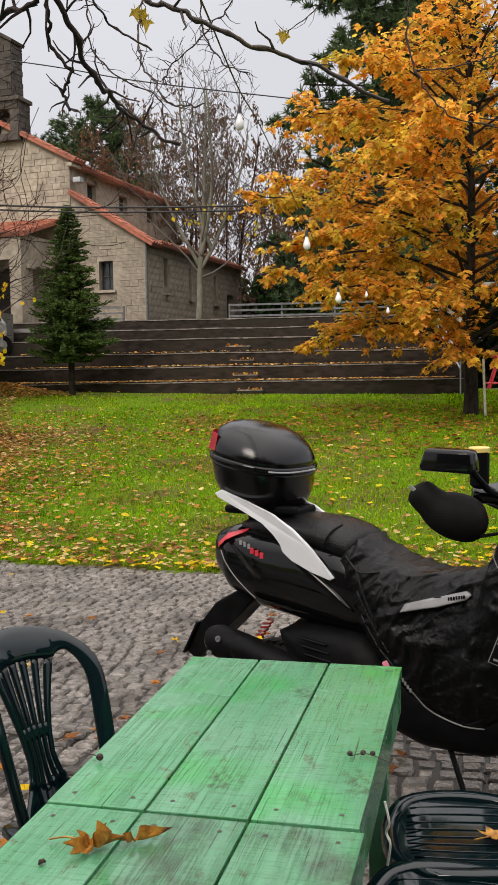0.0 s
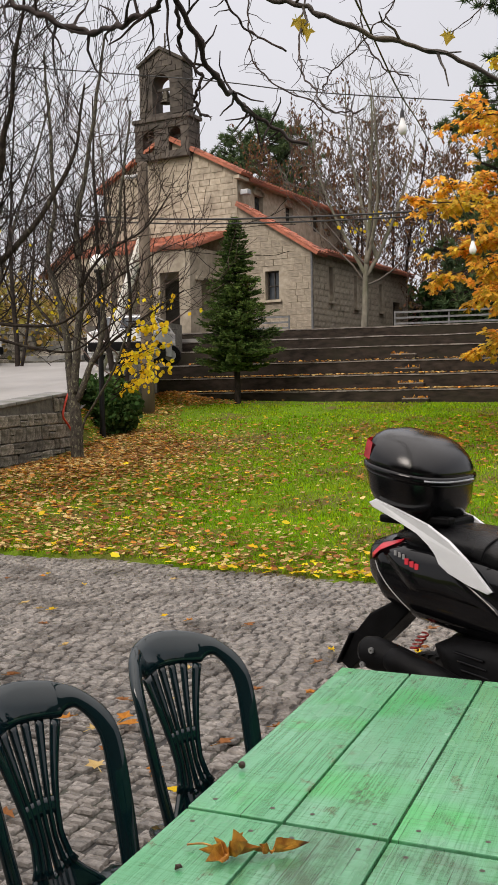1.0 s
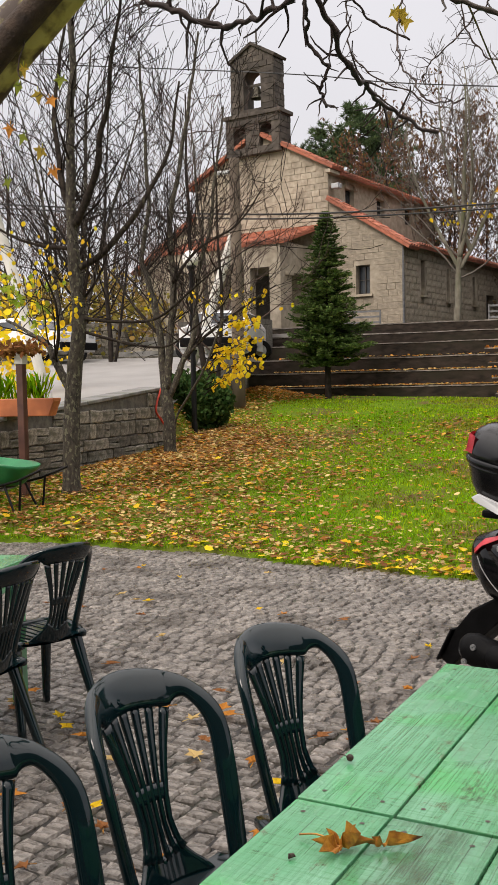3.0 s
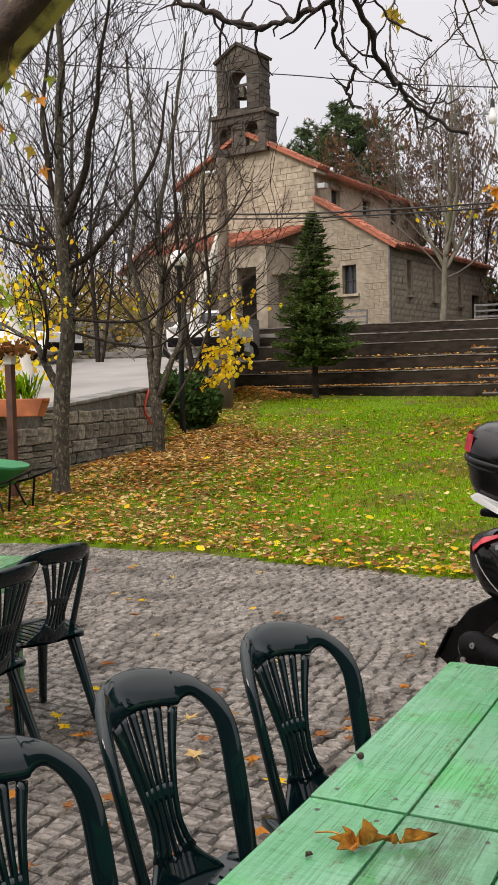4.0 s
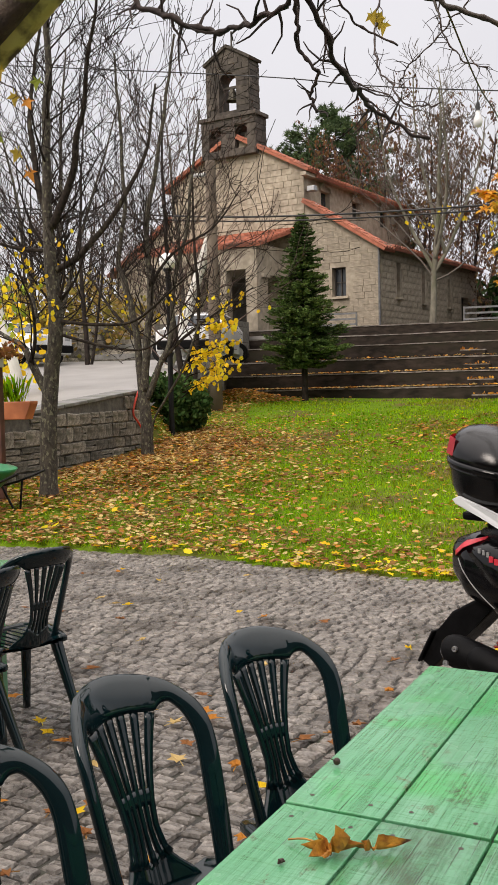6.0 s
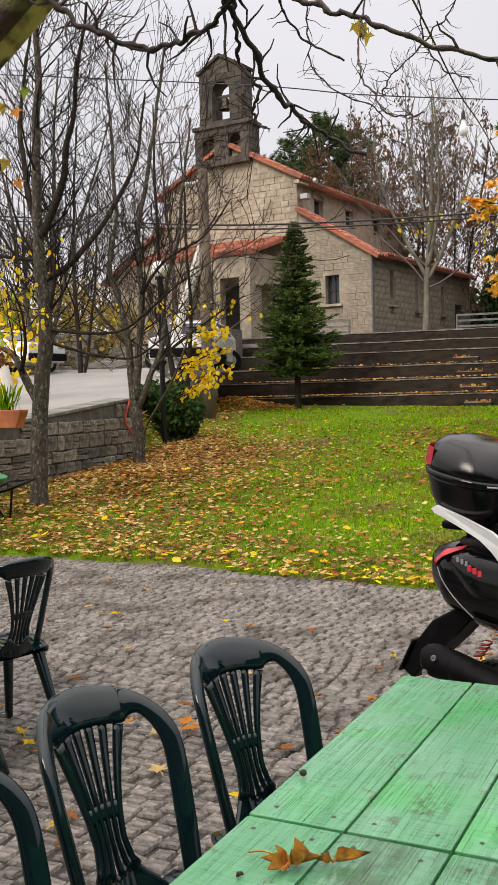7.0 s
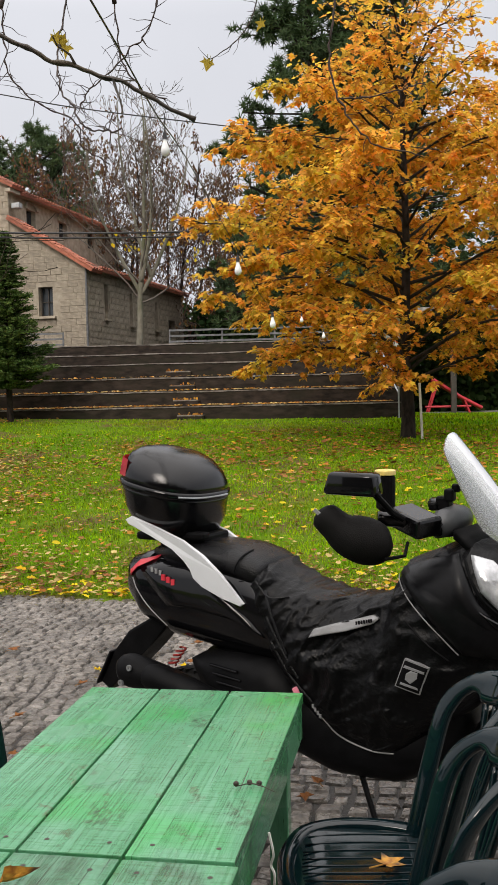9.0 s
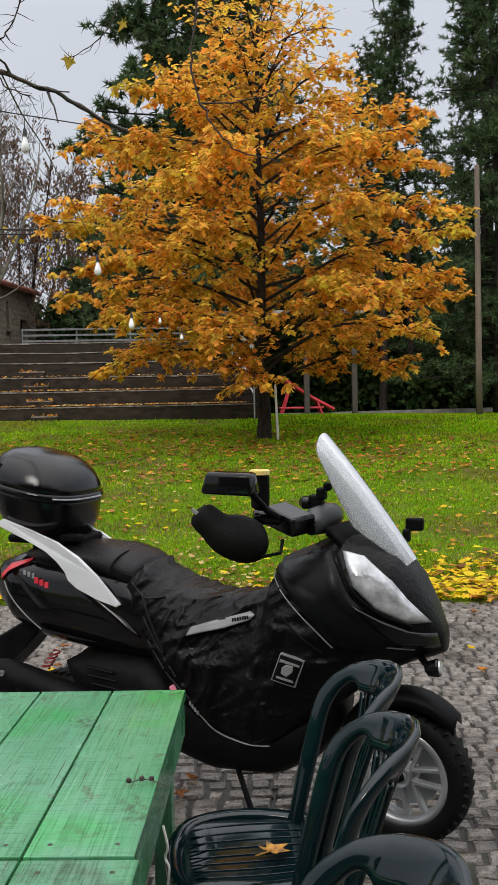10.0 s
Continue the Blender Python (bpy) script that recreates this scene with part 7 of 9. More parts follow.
def limbed_tree(label, base, limbs, seed, twig=1.0, group="bare trees"):
    """A tree whose main limbs run through (x, z) from the base; each carries long rising twigs."""
    rng = random.Random(seed)
    ob = thing("bare_tree", label, "tree", pose(*base), group)
    fine, ends = Soup(), []
    for i, (r0, r1, line) in enumerate(limbs):
        dy = 0.0 if i == 0 else rng.uniform(-0.55, 0.55)
        m = len(line) - 1
        path = spline([(x, dy * (k / m) ** 1.4, z) for k, (x, z) in enumerate(line)], 9 * m)
        path = [p + Vector((noise.noise(p * 2.3 + Vector((i, 0, 0))), noise.noise(p * 2.1 + Vector((0, i, 5))), 0)) * 0.03 for p in path]
        n = len(path) - 1
        rad = [(r0 + (r1 - r0) * k / n) * (1 + 0.12 * noise.noise(Vector((k * 0.7, i, seed)))) for k in range(n + 1)]
        if i == 0:
            rad[0], rad[1] = r0 * 1.35, r0 * 1.15
        s = Soup()
        s.tube(path, rad, 11)
        part("trunk" if i == 0 else "limb", s, BARK if r0 > 0.055 else BARK_LIMB, ob, smooth=True)
        length = sum((q - p).length for p, q in zip(path, path[1:]))
        for _ in range(int(length * 3.2 * twig)):
            u = rng.uniform(0.30 if i == 0 else 0.2, 1.0)
            if i == 0 and path[int(u * n)].z < 2.0:
                continue
            p = path[int(u * n)]
            ax = (path[min(int(u * n) + 1, n)] - path[max(int(u * n) - 1, 0)]).normalized()
            d = (ax * 0.5 + rand_dir(rng) * Vector((1, 1, 0.35)) + Vector((0, 0, 0.35))).normalized()
            grow(fine, p, d, rng.uniform(0.6, 1.5), max(rad[int(u * n)] * 0.28, 0.008), 2, rng, 0.75, 0.12, ends, (3, 2), 0.22, 5, 0.82, 0.0046)
    part("branchwork", fine, TWIG, ob)
    return ob, ends


ta, ea = limbed_tree("bare forked tree with grey lichened bark on the lawn", (-6.66, 11.32, 0.20), [
    (0.125, 0.028, [(0, -0.15), (0.06, 1.22), (0.20, 2.30), (0.17, 3.16), (0.13, 3.74), (0.18, 4.95), (0.22, 6.0), (0.23, 7.2)]),
    (0.055, 0.018, [(0.13, 3.70), (0.01, 4.02), (-0.12, 4.45), (-0.23, 5.0), (-0.27, 5.53), (-0.16, 6.5)]),
    (0.055, 0.016, [(0.19, 3.58), (0.54, 4.18), (0.67, 4.64), (0.87, 5.02), (1.04, 5.62), (1.26, 6.3)]),
    (0.048, 0.014, [(0.24, 3.02), (0.62, 3.23), (1.06, 3.72), (1.31, 4.16), (1.50, 4.65), (1.57, 5.4)]),
    (0.062, 0.018, [(0.03, 1.40), (-0.23, 1.82), (-0.42, 2.05), (-0.67, 2.17), (-1.16, 2.4)]),
    (0.030, 0.010, [(-0.23, 1.82), (-0.09, 2.17), (-0.02, 2.52), (-0.13, 3.0)]),
    (0.030, 0.010, [(0.14, 3.28), (-0.30, 3.34), (-0.68, 3.49), (-1.18, 3.84)]),
    (0.026, 0.008, [(0.24, 2.35), (0.89, 2.27), (1.48, 2.29), (2.06, 2.62), (2.49, 2.84)]),
    (0.022, 0.007, [(0.23, 2.18), (0.88, 2.0), (1.47, 1.93), (1.93, 2.17), (2.33, 2.45)])], 101)
hang_leaves(ta, ea, 95, 0.075, YELLOW_LEAF, 3, lambda p: p.z < 3.6 and p.x < 0.6, "few yellow leaves")
PALE_GREEN_LEAF = leafy("pale_green_leaf", (0.24, 0.34, 0.03), (0.40, 0.46, 0.06), 0.4, 0.3, 0.03)
hang_leaves(ta, ea, 110, 0.09, PALE_GREEN_LEAF, 13, lambda p: 1.5 < p.z < 2.9 and p.x < 0.0, "few pale green leaves", "lobed")
tb, eb = limbed_tree("bare many-stemmed tree with mossy bark by the wall", (-7.14, 15.35, 0.48), [
    (0.120, 0.075, [(0, -0.15), (-0.01, 0.59), (-0.06, 1.09), (-0.05, 1.35)]),
    (0.072, 0.018, [(-0.08, 0.99), (-0.14, 1.98), (-0.31, 2.97), (-0.44, 3.40), (-0.27, 4.22), (-0.30, 5.74), (-0.35, 6.9)]),
    (0.076, 0.018, [(-0.04, 1.09), (0.04, 1.90), (0.11, 2.94), (0.05, 3.92), (0.24, 4.99), (0.48, 6.32), (0.61, 7.2)]),
    (0.060, 0.016, [(-0.01, 0.94), (0.27, 1.54), (0.47, 2.02), (0.53, 2.92), (0.80, 3.92), (0.90, 4.93), (1.03, 5.9)]),
    (0.030, 0.010, [(0.27, 1.57), (0.74, 2.04), (1.33, 2.49), (1.85, 2.84)]),
    (0.030, 0.010, [(-0.14, 1.98), (-0.66, 2.59), (-1.15, 3.21), (-1.71, 3.65)]),
    (0.030, 0.010, [(0.11, 2.94), (0.62, 3.49), (1.26, 3.82), (1.78, 4.43)])], 102, 1.1)
hang_leaves(tb, eb, 60, 0.075, YELLOW_LEAF, 5, lambda p: p.z < 2.8 and p.x > -0.2, "few yellow leaves")
bare_tree("slender bare tree beyond the road", (-14.6, 26.5, 2.1), [(0, 0, 0.0, 0.05, 1.0, 1.0), (0.1, 0, 0.2, 0, 0.8, 0.6)], 8.6, 103, BARK_DARK, TWIG, r=0.085, first=0.25, rmin=0.005, kids=(5, 3, 3, 2))
bare_tree("slender bare tree beside the road", (-8.9, 21.2, 0.85), [(0, 0, -0.1, 0.0, 1.0, 1.0), (0.1, 0, 0.15, 0, 0.9, 0.7)], 8.4, 104, BARK_DARK, TWIG_RED, r=0.085, first=0.2, rmin=0.006, kids=(5, 3, 3, 2))
bare_tree("bare reddish-twigged tree in front of the church", (-11.4, 26.6, 1.9), [(0, 0, 0.1, 0.0, 1.0, 1.0), (0.1, 0, -0.2, 0, 0.9, 0.7)], 8.0, 105, BARK, TWIG_RED, r=0.085, first=0.15, rmin=0.0085, kids=(5, 4, 3, 3))
bare_tree("tall bare tree behind the road", (-16.6, 27.6, 2.2), [(0, 0, 0.05, 0.0, 1.0, 1.0), (0.1, 0, 0.2, 0, 0.9, 0.7), (-0.1, 0, -0.2, 0, 0.9, 0.7)], 11.5, 106, BARK, TWIG, r=0.12, first=0.2, rmin=0.009, kids=(5, 3, 3, 2))
tp, ep = bare_tree("bare tree with pale bark behind the terraces", (-5.3, 33.8, 3.3), [(0, 0, 0.02, 0.0, 0.95, 1.0), (0, 0, 0.62, 0.1, 0.62, 0.62, 2.0), (0, 0, -0.60, 0.0, 0.60, 0.60, 2.1), (0, 0, 0.28, -0.3, 0.72, 0.6, 2.5), (0, 0, -0.30, 0.2, 0.72, 0.6, 2.7)], 9.4, 107, BARK_PALE, TWIG_GREY, r=0.12, first=0.25, rmin=0.0075, depth=3, kids=(5, 4, 3, 3))

hang_leaves(tp, ep, 70, 0.13, YELLOW_LEAF, 19, lambda p: p.z < 4.2, "last yellow leaves")


def yellow_bush():
    """The low branch with large yellow leaves."""
    ob = thing("yellow_sapling", "young sapling with large yellow leaves beside the lamp post", "sapling", pose(-5.95, 14.7, lawn_z(-5.95, 14.7)))
    rng = random.Random(17)
    s, ends = Soup(), []
    part("stem", tube_bm(spline([(-1.08, 0.62, -0.08), (-1.0, 0.5, 0.6), (-0.6, 0.22, 1.05), (-0.2, 0.06, 1.55), (0.15, 0, 2.3)], 16), 0.020, 7), BARK, ob)
    for k in range(16):
        b = Vector((-0.25 + 0.02 * k, 0.05, 1.05 + 0.085 * k))
        d = Vector((rng.uniform(-0.15, 1.0), rng.uniform(-0.6, 0.6), rng.uniform(0.0, 0.5))).normalized()
        grow(s, b, d, rng.uniform(0.5, 0.95), 0.012, 1, rng, 0.6, -0.05, ends, (5, 4), 0.15, 5, 0.6, 0.003)
    part("twigwork", s, TWIG, ob)
    ends = [e for e in ends if e[0].x < 0.7]
    t = Soup()
    for _ in range(290):
        p, d = ends[rng.randrange(len(ends))]
        leaf(t, p + rand_dir(rng) * 0.04, (rand_dir(rng) * 0.5 + Vector((0, 0, -0.8))).normalized(), (rand_dir(rng) + Vector((0, -1, 0.4))).normalized(), rng.uniform(0.06, 0.105), rng, "round")
    part("foliage", t, YELLOW_LEAF, ob, "large yellow leaves")


yellow_bush()

# ---- conifers and woods behind ----
pine("tall dark green pine behind the autumn tree", (0.9, 37.5, 1.0), 23.0, 4.6, 2.0, 51, PINE_LEAF, tuft=0.46, dens=1.5)
pine("tall dark green pine behind the autumn tree", (3.4, 41.5, 1.0), 23.0, 4.8, 2.5, 52, PINE_LEAF, tuft=0.48, dens=1.5)
pine("tall open pine with dark trunk at the wood's edge", (13.4, 37.0, 1.0), 23.0, 3.4, 1.0, 53, PINE_LEAF, tuft=0.40, dens=1.5)
pine("dense dark pine at the wood's edge", (15.4, 44.0, 1.0), 25.0, 3.8, 1.5, 71, PINE_LEAF, tuft=0.36, dens=1.6)
pine("dense dark pine at the wood's edge", (12.0, 47.0, 1.0), 21.0, 3.2, 1.5, 72, PINE_LEAF, tuft=0.38, dens=1.6)
pine("slender pine in the wood behind the lawn", (10.2, 45.0, 1.0), 16.5, 2.4, 2.5, 54, PINE_LEAF, tuft=0.36)
pine("tall open pine with dark trunk at the wood's edge", (17.0, 41.0, 1.0), 24.0, 3.6, 3.0, 55, PINE_LEAF, tuft=0.36, dens=1.6)
pine("rounded green pine behind the church roof", (-14.5, 56.0, 3.3), 14.1, 4.3, 3.0, 56, PINE_LEAF, "round", tuft=0.44, dens=1.5)
RUSSET = leafy("russet_leaf", (0.10, 0.055, 0.028), (0.19, 0.105, 0.05), 0.25, 0.4, 0.03)
for i, (x, y, h) in enumerate(((-10.6, 47.5, 11.4), (-8.4, 49.0, 12.3), (-6.0, 50.0, 11.6), (-3.6, 50.0, 9.8), (-1.8, 48.0, 8.5))):
    tr_, en_ = bare_tree("nearly bare brown-leaved tree behind the church", (x, y, 3.3), [(0, 0, 0.0, 0.0, 1.0, 1.0), (0.1, 0, 0.2, 0.0, 0.9, 0.7), (-0.1, 0, -0.2, 0.0, 0.85, 0.7)], h, 120 + i, BARK_DARK, TWIG_RED, r=0.12, first=0.12, rmin=0.011)
    hang_leaves(tr_, en_, 3400, 0.17, RUSSET, 9 + i, lambda p: True, "russet leaves", "needle")
for i, (x, y, h) in enumerate(((-22, 40, 9.0), (-20.5, 33.0, 8.0), (-24.0, 34.0, 10.0))):
    bare_tree("bare tree beyond the road", (x, y, 2.4), [(0, 0, 0.0, 0.0, 1.0, 1.0), (0.1, 0, 0.25, 0.0, 0.9, 0.7), (-0.1, 0, -0.25, 0.0, 0.85, 0.7)], h, 140 + i, BARK_DARK, TWIG_RED, r=0.12, first=0.12, rmin=0.010)


def undergrowth(name, label, x0, x1, y0, y1, z0, z1, n, size, mat, seed, edge=None):
    """A dense uneven belt of leaves with stems."""
    rng = random.Random(seed)
    s = Soup()
    for _ in range(n):
        x, y = rng.uniform(x0, x1), rng.uniform(y0, y1)
        top = z0 + (z1 - z0) * (0.55 + 0.45 * noise.noise(Vector((x * 0.35, y * 0.35, seed))) + 0.15 * noise.noise(Vector((x * 1.3, y * 1.3, seed))))
        z = z0 + (top - z0) * rng.random() ** 0.8
        leaf(s, Vector((x, y, z)), rand_dir(rng), rand_dir(rng), size * rng.uniform(0.6, 1.4), rng, "round")
    ob = thing(name, label, "undergrowth", kind="stuff")
    part("foliage", s, mat, ob)
    return ob


undergrowth("undergrowth", "evergreen undergrowth at the edge of the wood, deep shade in its colour", 4.0, 24.0, 39.5, 44.0, 0.9, 4.6, 20000, 0.24, SHADED_OLIVE_LEAF, 61)
undergrowth("undergrowth", "evergreen undergrowth deep in the wood, deep shade in its colour", 3.0, 30.0, 45.0, 52.0, 0.9, 13.0, 26000, 0.42, SHADED_OLIVE_LEAF, 62)
undergrowth("undergrowth", "dark green bushes behind the terraces", -3.6, 2.6, 36.0, 40.0, 3.0, 6.2, 9000, 0.2, SHADED_OLIVE_LEAF, 63)
undergrowth("undergrowth", "dark green thicket behind the church", -9.0, 4.0, 52.0, 57.0, 3.0, 9.0, 9000, 0.40, SHADED_OLIVE_LEAF, 64)
OCHRE_LEAF = leafy("ochre_leaf", (0.22, 0.17, 0.04), (0.38, 0.29, 0.08), 0.4, 0.45, 0.03)
undergrowth("undergrowth", "yellowing shrubs beyond the road", -23.0, -14.8, 28.5, 32.0, 2.2, 7.6, 5200, 0.16, OCHRE_LEAF, 65)
undergrowth("undergrowth", "yellow leafed shrubs beside the road", -12.5, -10.5, 15.8, 18.0, 1.2, 4.6, 560, 0.13, YELLOW_LEAF, 66)
for i, (x, y, h, r) in enumerate(((9.2, 38.6, 7.0, 0.17), (10.9, 41.0, 9.0, 0.14), (6.6, 43.5, 9.0, 0.12), (14.5, 42.0, 10.0, 0.16))):
    ob = thing("forest_tree", "slim grey-barked tree in the shade of the wood", "tree", pose(x, y, 0.9), group="trees in the wood")
    part("stem", tube_bm(spline([(0, 0, -0.1), (0.1, 0, h * 0.4), (-0.1 + 0.05 * i, 0, h)], 10), r, 9), BARK_DARK, ob)
pole2 = thing("utility_pole", "slim weathered wooden pole at the lawn's far edge", "utility pole", pose(11.35, 33.0, 0.95))
part("shaft", lathe([(0.12, -0.02), (0.11, 2.0), (0.085, 8.4), (0.05, 8.5)], 12), POLE_GREY, pole2, smooth=True)
stake = tagged(part("tree_stake", boxed((0, 0, 0.62), (0.05, 0.05, 1.25), 0.005), POLE_WHITE, m=pose(3.03, 21.35, 0.68, 0, -2, 0)), "pale wooden stake beside the autumn tree's trunk", "stake")

# ---- trees behind the tables, seen only in the wet plastic ----
for x, y, h, w, sd in ((-6.5, -9.5, 11.5, 2.8, 81), (-0.8, -10.0, 13.5, 2.8, 82), (5.6, -9.5, 11.0, 2.8, 83)):
    pine("dark pine rising behind the added wall", (x, y, 0.3), h, w, 1.0, sd, PINE_LEAF, tuft=0.6)

# ---- overhead branches of the plane tree ----
def spurs(s, path, r, rng, n, ln, droop=-0.1):
    """Short knobbly side twigs."""
    for k in range(n):
        i = rng.randrange(1, len(path) - 1)
        d = (rand_dir(rng) * Vector((1, 0.5, 1)) + Vector((0, 0, droop))).normalized()
        p, pts = path[i], [path[i]]
        for q in range(3):
            d = (d + rand_dir(rng) * 0.55).normalized()
            p = p + d * ln * rng.uniform(0.2, 0.45)
            pts.append(p)
        s.tube(pts, [r, r * 0.75, r * 0.55, r * 0.4], 5)


def make_branch(name, label, runs, r0, r1, seed, nsp, ln, mat, sides=8, knots=True):
    """runs: control points of one branch and of those that leave it."""
    rng = random.Random(seed)
    for j, pts in enumerate(runs):
        s = Soup()
        path = spline(pts, 10 * (len(pts) - 1))
        if knots and r0 < 0.05:
            path = [q + Vector((noise.noise(Vector((i * 0.31, seed, j))), 0, noise.noise(Vector((i * 0.31, seed, j + 9)))) ) * r0 * 1.6 for i, q in enumerate(path)]
        n = len(path)
        a, b = (r0, r1) if j == 0 else (r0 * 0.7, r1 * 0.8)
        rad = []
        for i in range(n):
            k = 1.0 if r0 > 0.05 else 0.62 + (0.85 * max(0, noise.noise(Vector((i * 0.83, j, seed)))) if knots else 0)
            rad.append((a + (b - a) * i / n) * k)
        s.tube(path, rad, sides)
        ob = part(name, s, mat, plane_tree, label, smooth=True)
        if nsp == 0:
            continue
        t = Soup()
        spurs(t, path, b * 0.55, rng, nsp, ln)
        tagged(part("spur_wood", t, mat, ob), kind="stuff")


PLANE_TWIG = material("brown_plane_twig", (0.016, 0.010, 0.008), (0.048, 0.028, 0.022), 40, 0.75, 0.5, 160, (0.055, 0.032, 0.02), 12, (0.55, 0.7), bdist=0.002)
CUT_TWIG = material("grey_brown_cut_branch", (0.035, 0.027, 0.020), (0.085, 0.066, 0.048), 30, 0.65, 0.6, 140, (0.13, 0.10, 0.05), 8, (0.55, 0.7), bdist=0.002)
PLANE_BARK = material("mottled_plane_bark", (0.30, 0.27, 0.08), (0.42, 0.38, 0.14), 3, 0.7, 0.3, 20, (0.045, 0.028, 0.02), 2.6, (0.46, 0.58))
# dark brown with olive patches: the limb's underside shade put into a colour
PLANE_SHADE = material("shaded_underside_bark", (0.018, 0.011, 0.008), (0.06, 0.038, 0.026), 7, 0.9, 0.9, 30, (0.09, 0.085, 0.03), 3.0, (0.58, 0.7), bdist=0.02)
PLANE_LEAF = leafy("yellow_green_plane_leaf", (0.30, 0.26, 0.03), (0.42, 0.34, 0.05), 0.45, 0.3, 0.04)
PLANE_GREEN = leafy("green_plane_leaf", (0.10, 0.16, 0.02), (0.20, 0.26, 0.04), 0.45, 0.3, 0.04)
plane_tree = thing("plane_tree", "old plane tree with mottled bark spreading over the tables", "tree")
tr = Soup()
tr.tube(spline([(-6.9, 7.4, -0.05), (-6.85, 7.5, 1.5), (-6.75, 7.8, 3.2), (-6.0, 8.2, 4.38)], 14), [0.42 - 0.012 * k for k in range(15)], 16)
part("trunk", tr, PLANE_BARK, plane_tree, "mottled trunk", smooth=True)
for bough in ([(-4.11, 8.2, 5.92), (-2.6, 7.4, 6.4), (-0.9, 6.5, 4.8), (-0.91, 6.5, 4.38)], [(-2.6, 7.4, 6.4), (-0.5, 4.5, 5.2), (0.0, 2.2, 3.4), (0.15, 0.9, 2.35), (0.22, 0.78, 2.03)], [(-2.6, 7.4, 6.4), (0.0, 7.8, 6.2), (0.7, 8.0, 5.6), (0.94, 8.0, 4.96)], [(0.0, 7.8, 6.2), (1.6, 8.0, 6.2), (2.34, 8.0, 5.09)]):
    b = Soup()
    b.tube(spline(bough, 20), [0.10 - 0.0042 * k for k in range(21)], 10)
    part("bough", b, PLANE_BARK, plane_tree, smooth=True)
for fork in ([(0.15, 0.9, 2.35), (0.02, 0.9, 2.2), (-0.036, 0.86, 2.10)], [(0.15, 0.9, 2.35), (0.15, 1.0, 2.2), (0.15, 1.0, 2.107)], [(0.15, 0.9, 2.35), (0.22, 0.86, 2.12), (0.264, 0.84, 2.038)], [(0.06, 1.6, 2.9), (0.13, 1.25, 2.4), (0.145, 1.2, 2.185)], [(-0.2, 5.0, 5.0), (-0.16, 5.5, 4.3), (-0.16, 5.6, 3.98)], [(-0.2, 5.0, 5.0), (-0.42, 5.5, 4.3), (-0.424, 5.6, 3.933)], [(-0.9, 6.5, 4.8), (-1.05, 5.8, 4.3), (-1.097, 5.6, 3.943)], [(0.0, 7.8, 6.2), (0.3, 8.0, 5.6), (0.319, 8.0, 5.149)], [(-4.932, 8.2, 5.265), (-4.95, 8.1, 5.1), (-4.952, 8.0, 4.948)], [(-5.6, 8.2, 4.75), (-5.45, 8.1, 4.55), (-5.365, 8.0, 4.416)]):
    b = Soup()
    b.tube(spline(fork, 8), [0.008 + 0.0012 * (8 - k) for k in range(9)] if fork[0][1] < 2 else [0.014] * 9, 7)
    part("fork", b, PLANE_TWIG, plane_tree, smooth=True)
make_branch("branch", "brown bare plane tree branch overhead, ending in a cut tip", [[(0.22, 0.78, 2.028), (0.23, 0.8, 1.998), (0.247, 0.86, 1.945), (0.253, 0.92, 1.936), (0.258, 1, 1.932), (0.316, 1, 1.897)]], 0.0052, 0.003, 3, 16, 0.04, PLANE_TWIG)
make_branch("branch", "dark knotted bare branch sagging overhead", [[(-0.036, 0.86, 2.099), (-0.007, 0.86, 2.067), (0.049, 0.85, 2.028), (0.108, 0.85, 2.005), (0.158, 0.82, 1.998), (0.202, 0.8, 2.001), (0.237, 0.78, 2.018)]], 0.0055, 0.0036, 4, 24, 0.05, PLANE_TWIG)
make_branch("branch", "dark knobbly hanging twig", [[(0.15, 1, 2.107), (0.148, 1.02, 2.074), (0.139, 1.05, 2.047), (0.16, 1.06, 2.014), (0.15, 1.07, 1.989), (0.156, 1.07, 1.968)]], 0.004, 0.0027, 5, 10, 0.03, PLANE_TWIG)
make_branch("branch", "straight grey cut branch with a pale end", [[(0.264, 0.84, 2.038), (0.313, 0.84, 2.012), (0.359, 0.84, 1.993), (0.415, 0.85, 1.966), (0.486, 0.87, 1.944), (0.559, 0.88, 1.906)]], 0.0042, 0.0032, 6, 5, 0.04, CUT_TWIG)
make_branch("branch", "thin brown cut twig overhead", [[(0.145, 1.2, 2.185), (0.151, 1.22, 2.16), (0.178, 1.24, 2.126), (0.231, 1.24, 2.094)]], 0.0026, 0.0023, 7, 2, 0.03, PLANE_TWIG)
make_branch("branch", "dark crooked hanging twigs with a last yellow leaf", [
    [(-0.911, 6.5, 4.388), (-0.941, 6.4, 4.094), (-0.919, 6.2, 3.843), (-0.859, 6, 3.593), (-0.73, 5.8, 3.414), (-0.639, 5.6, 3.251), (-0.522, 5.6, 3.207), (-0.398, 5.6, 3.207)],
    [(-0.16, 5.6, 3.98), (-0.222, 5.6, 3.794), (-0.313, 5.6, 3.687), (-0.499, 5.6, 3.515), (-0.601, 5.6, 3.431), (-0.644, 5.6, 3.329)],
    [(-0.424, 5.6, 3.933), (-0.397, 5.6, 3.644), (-0.284, 5.6, 3.44), (-0.136, 5.6, 3.374)],
    [(-1.097, 5.6, 3.943), (-1.076, 5.6, 3.715), (-1.056, 5.6, 3.546), (-0.89, 5.6, 3.381), (-0.672, 5.6, 3.266), (-0.635, 5.6, 3.124), (-0.476, 5.6, 3.01)]], 0.011, 0.0065, 8, 24, 0.13, PLANE_TWIG, 6)
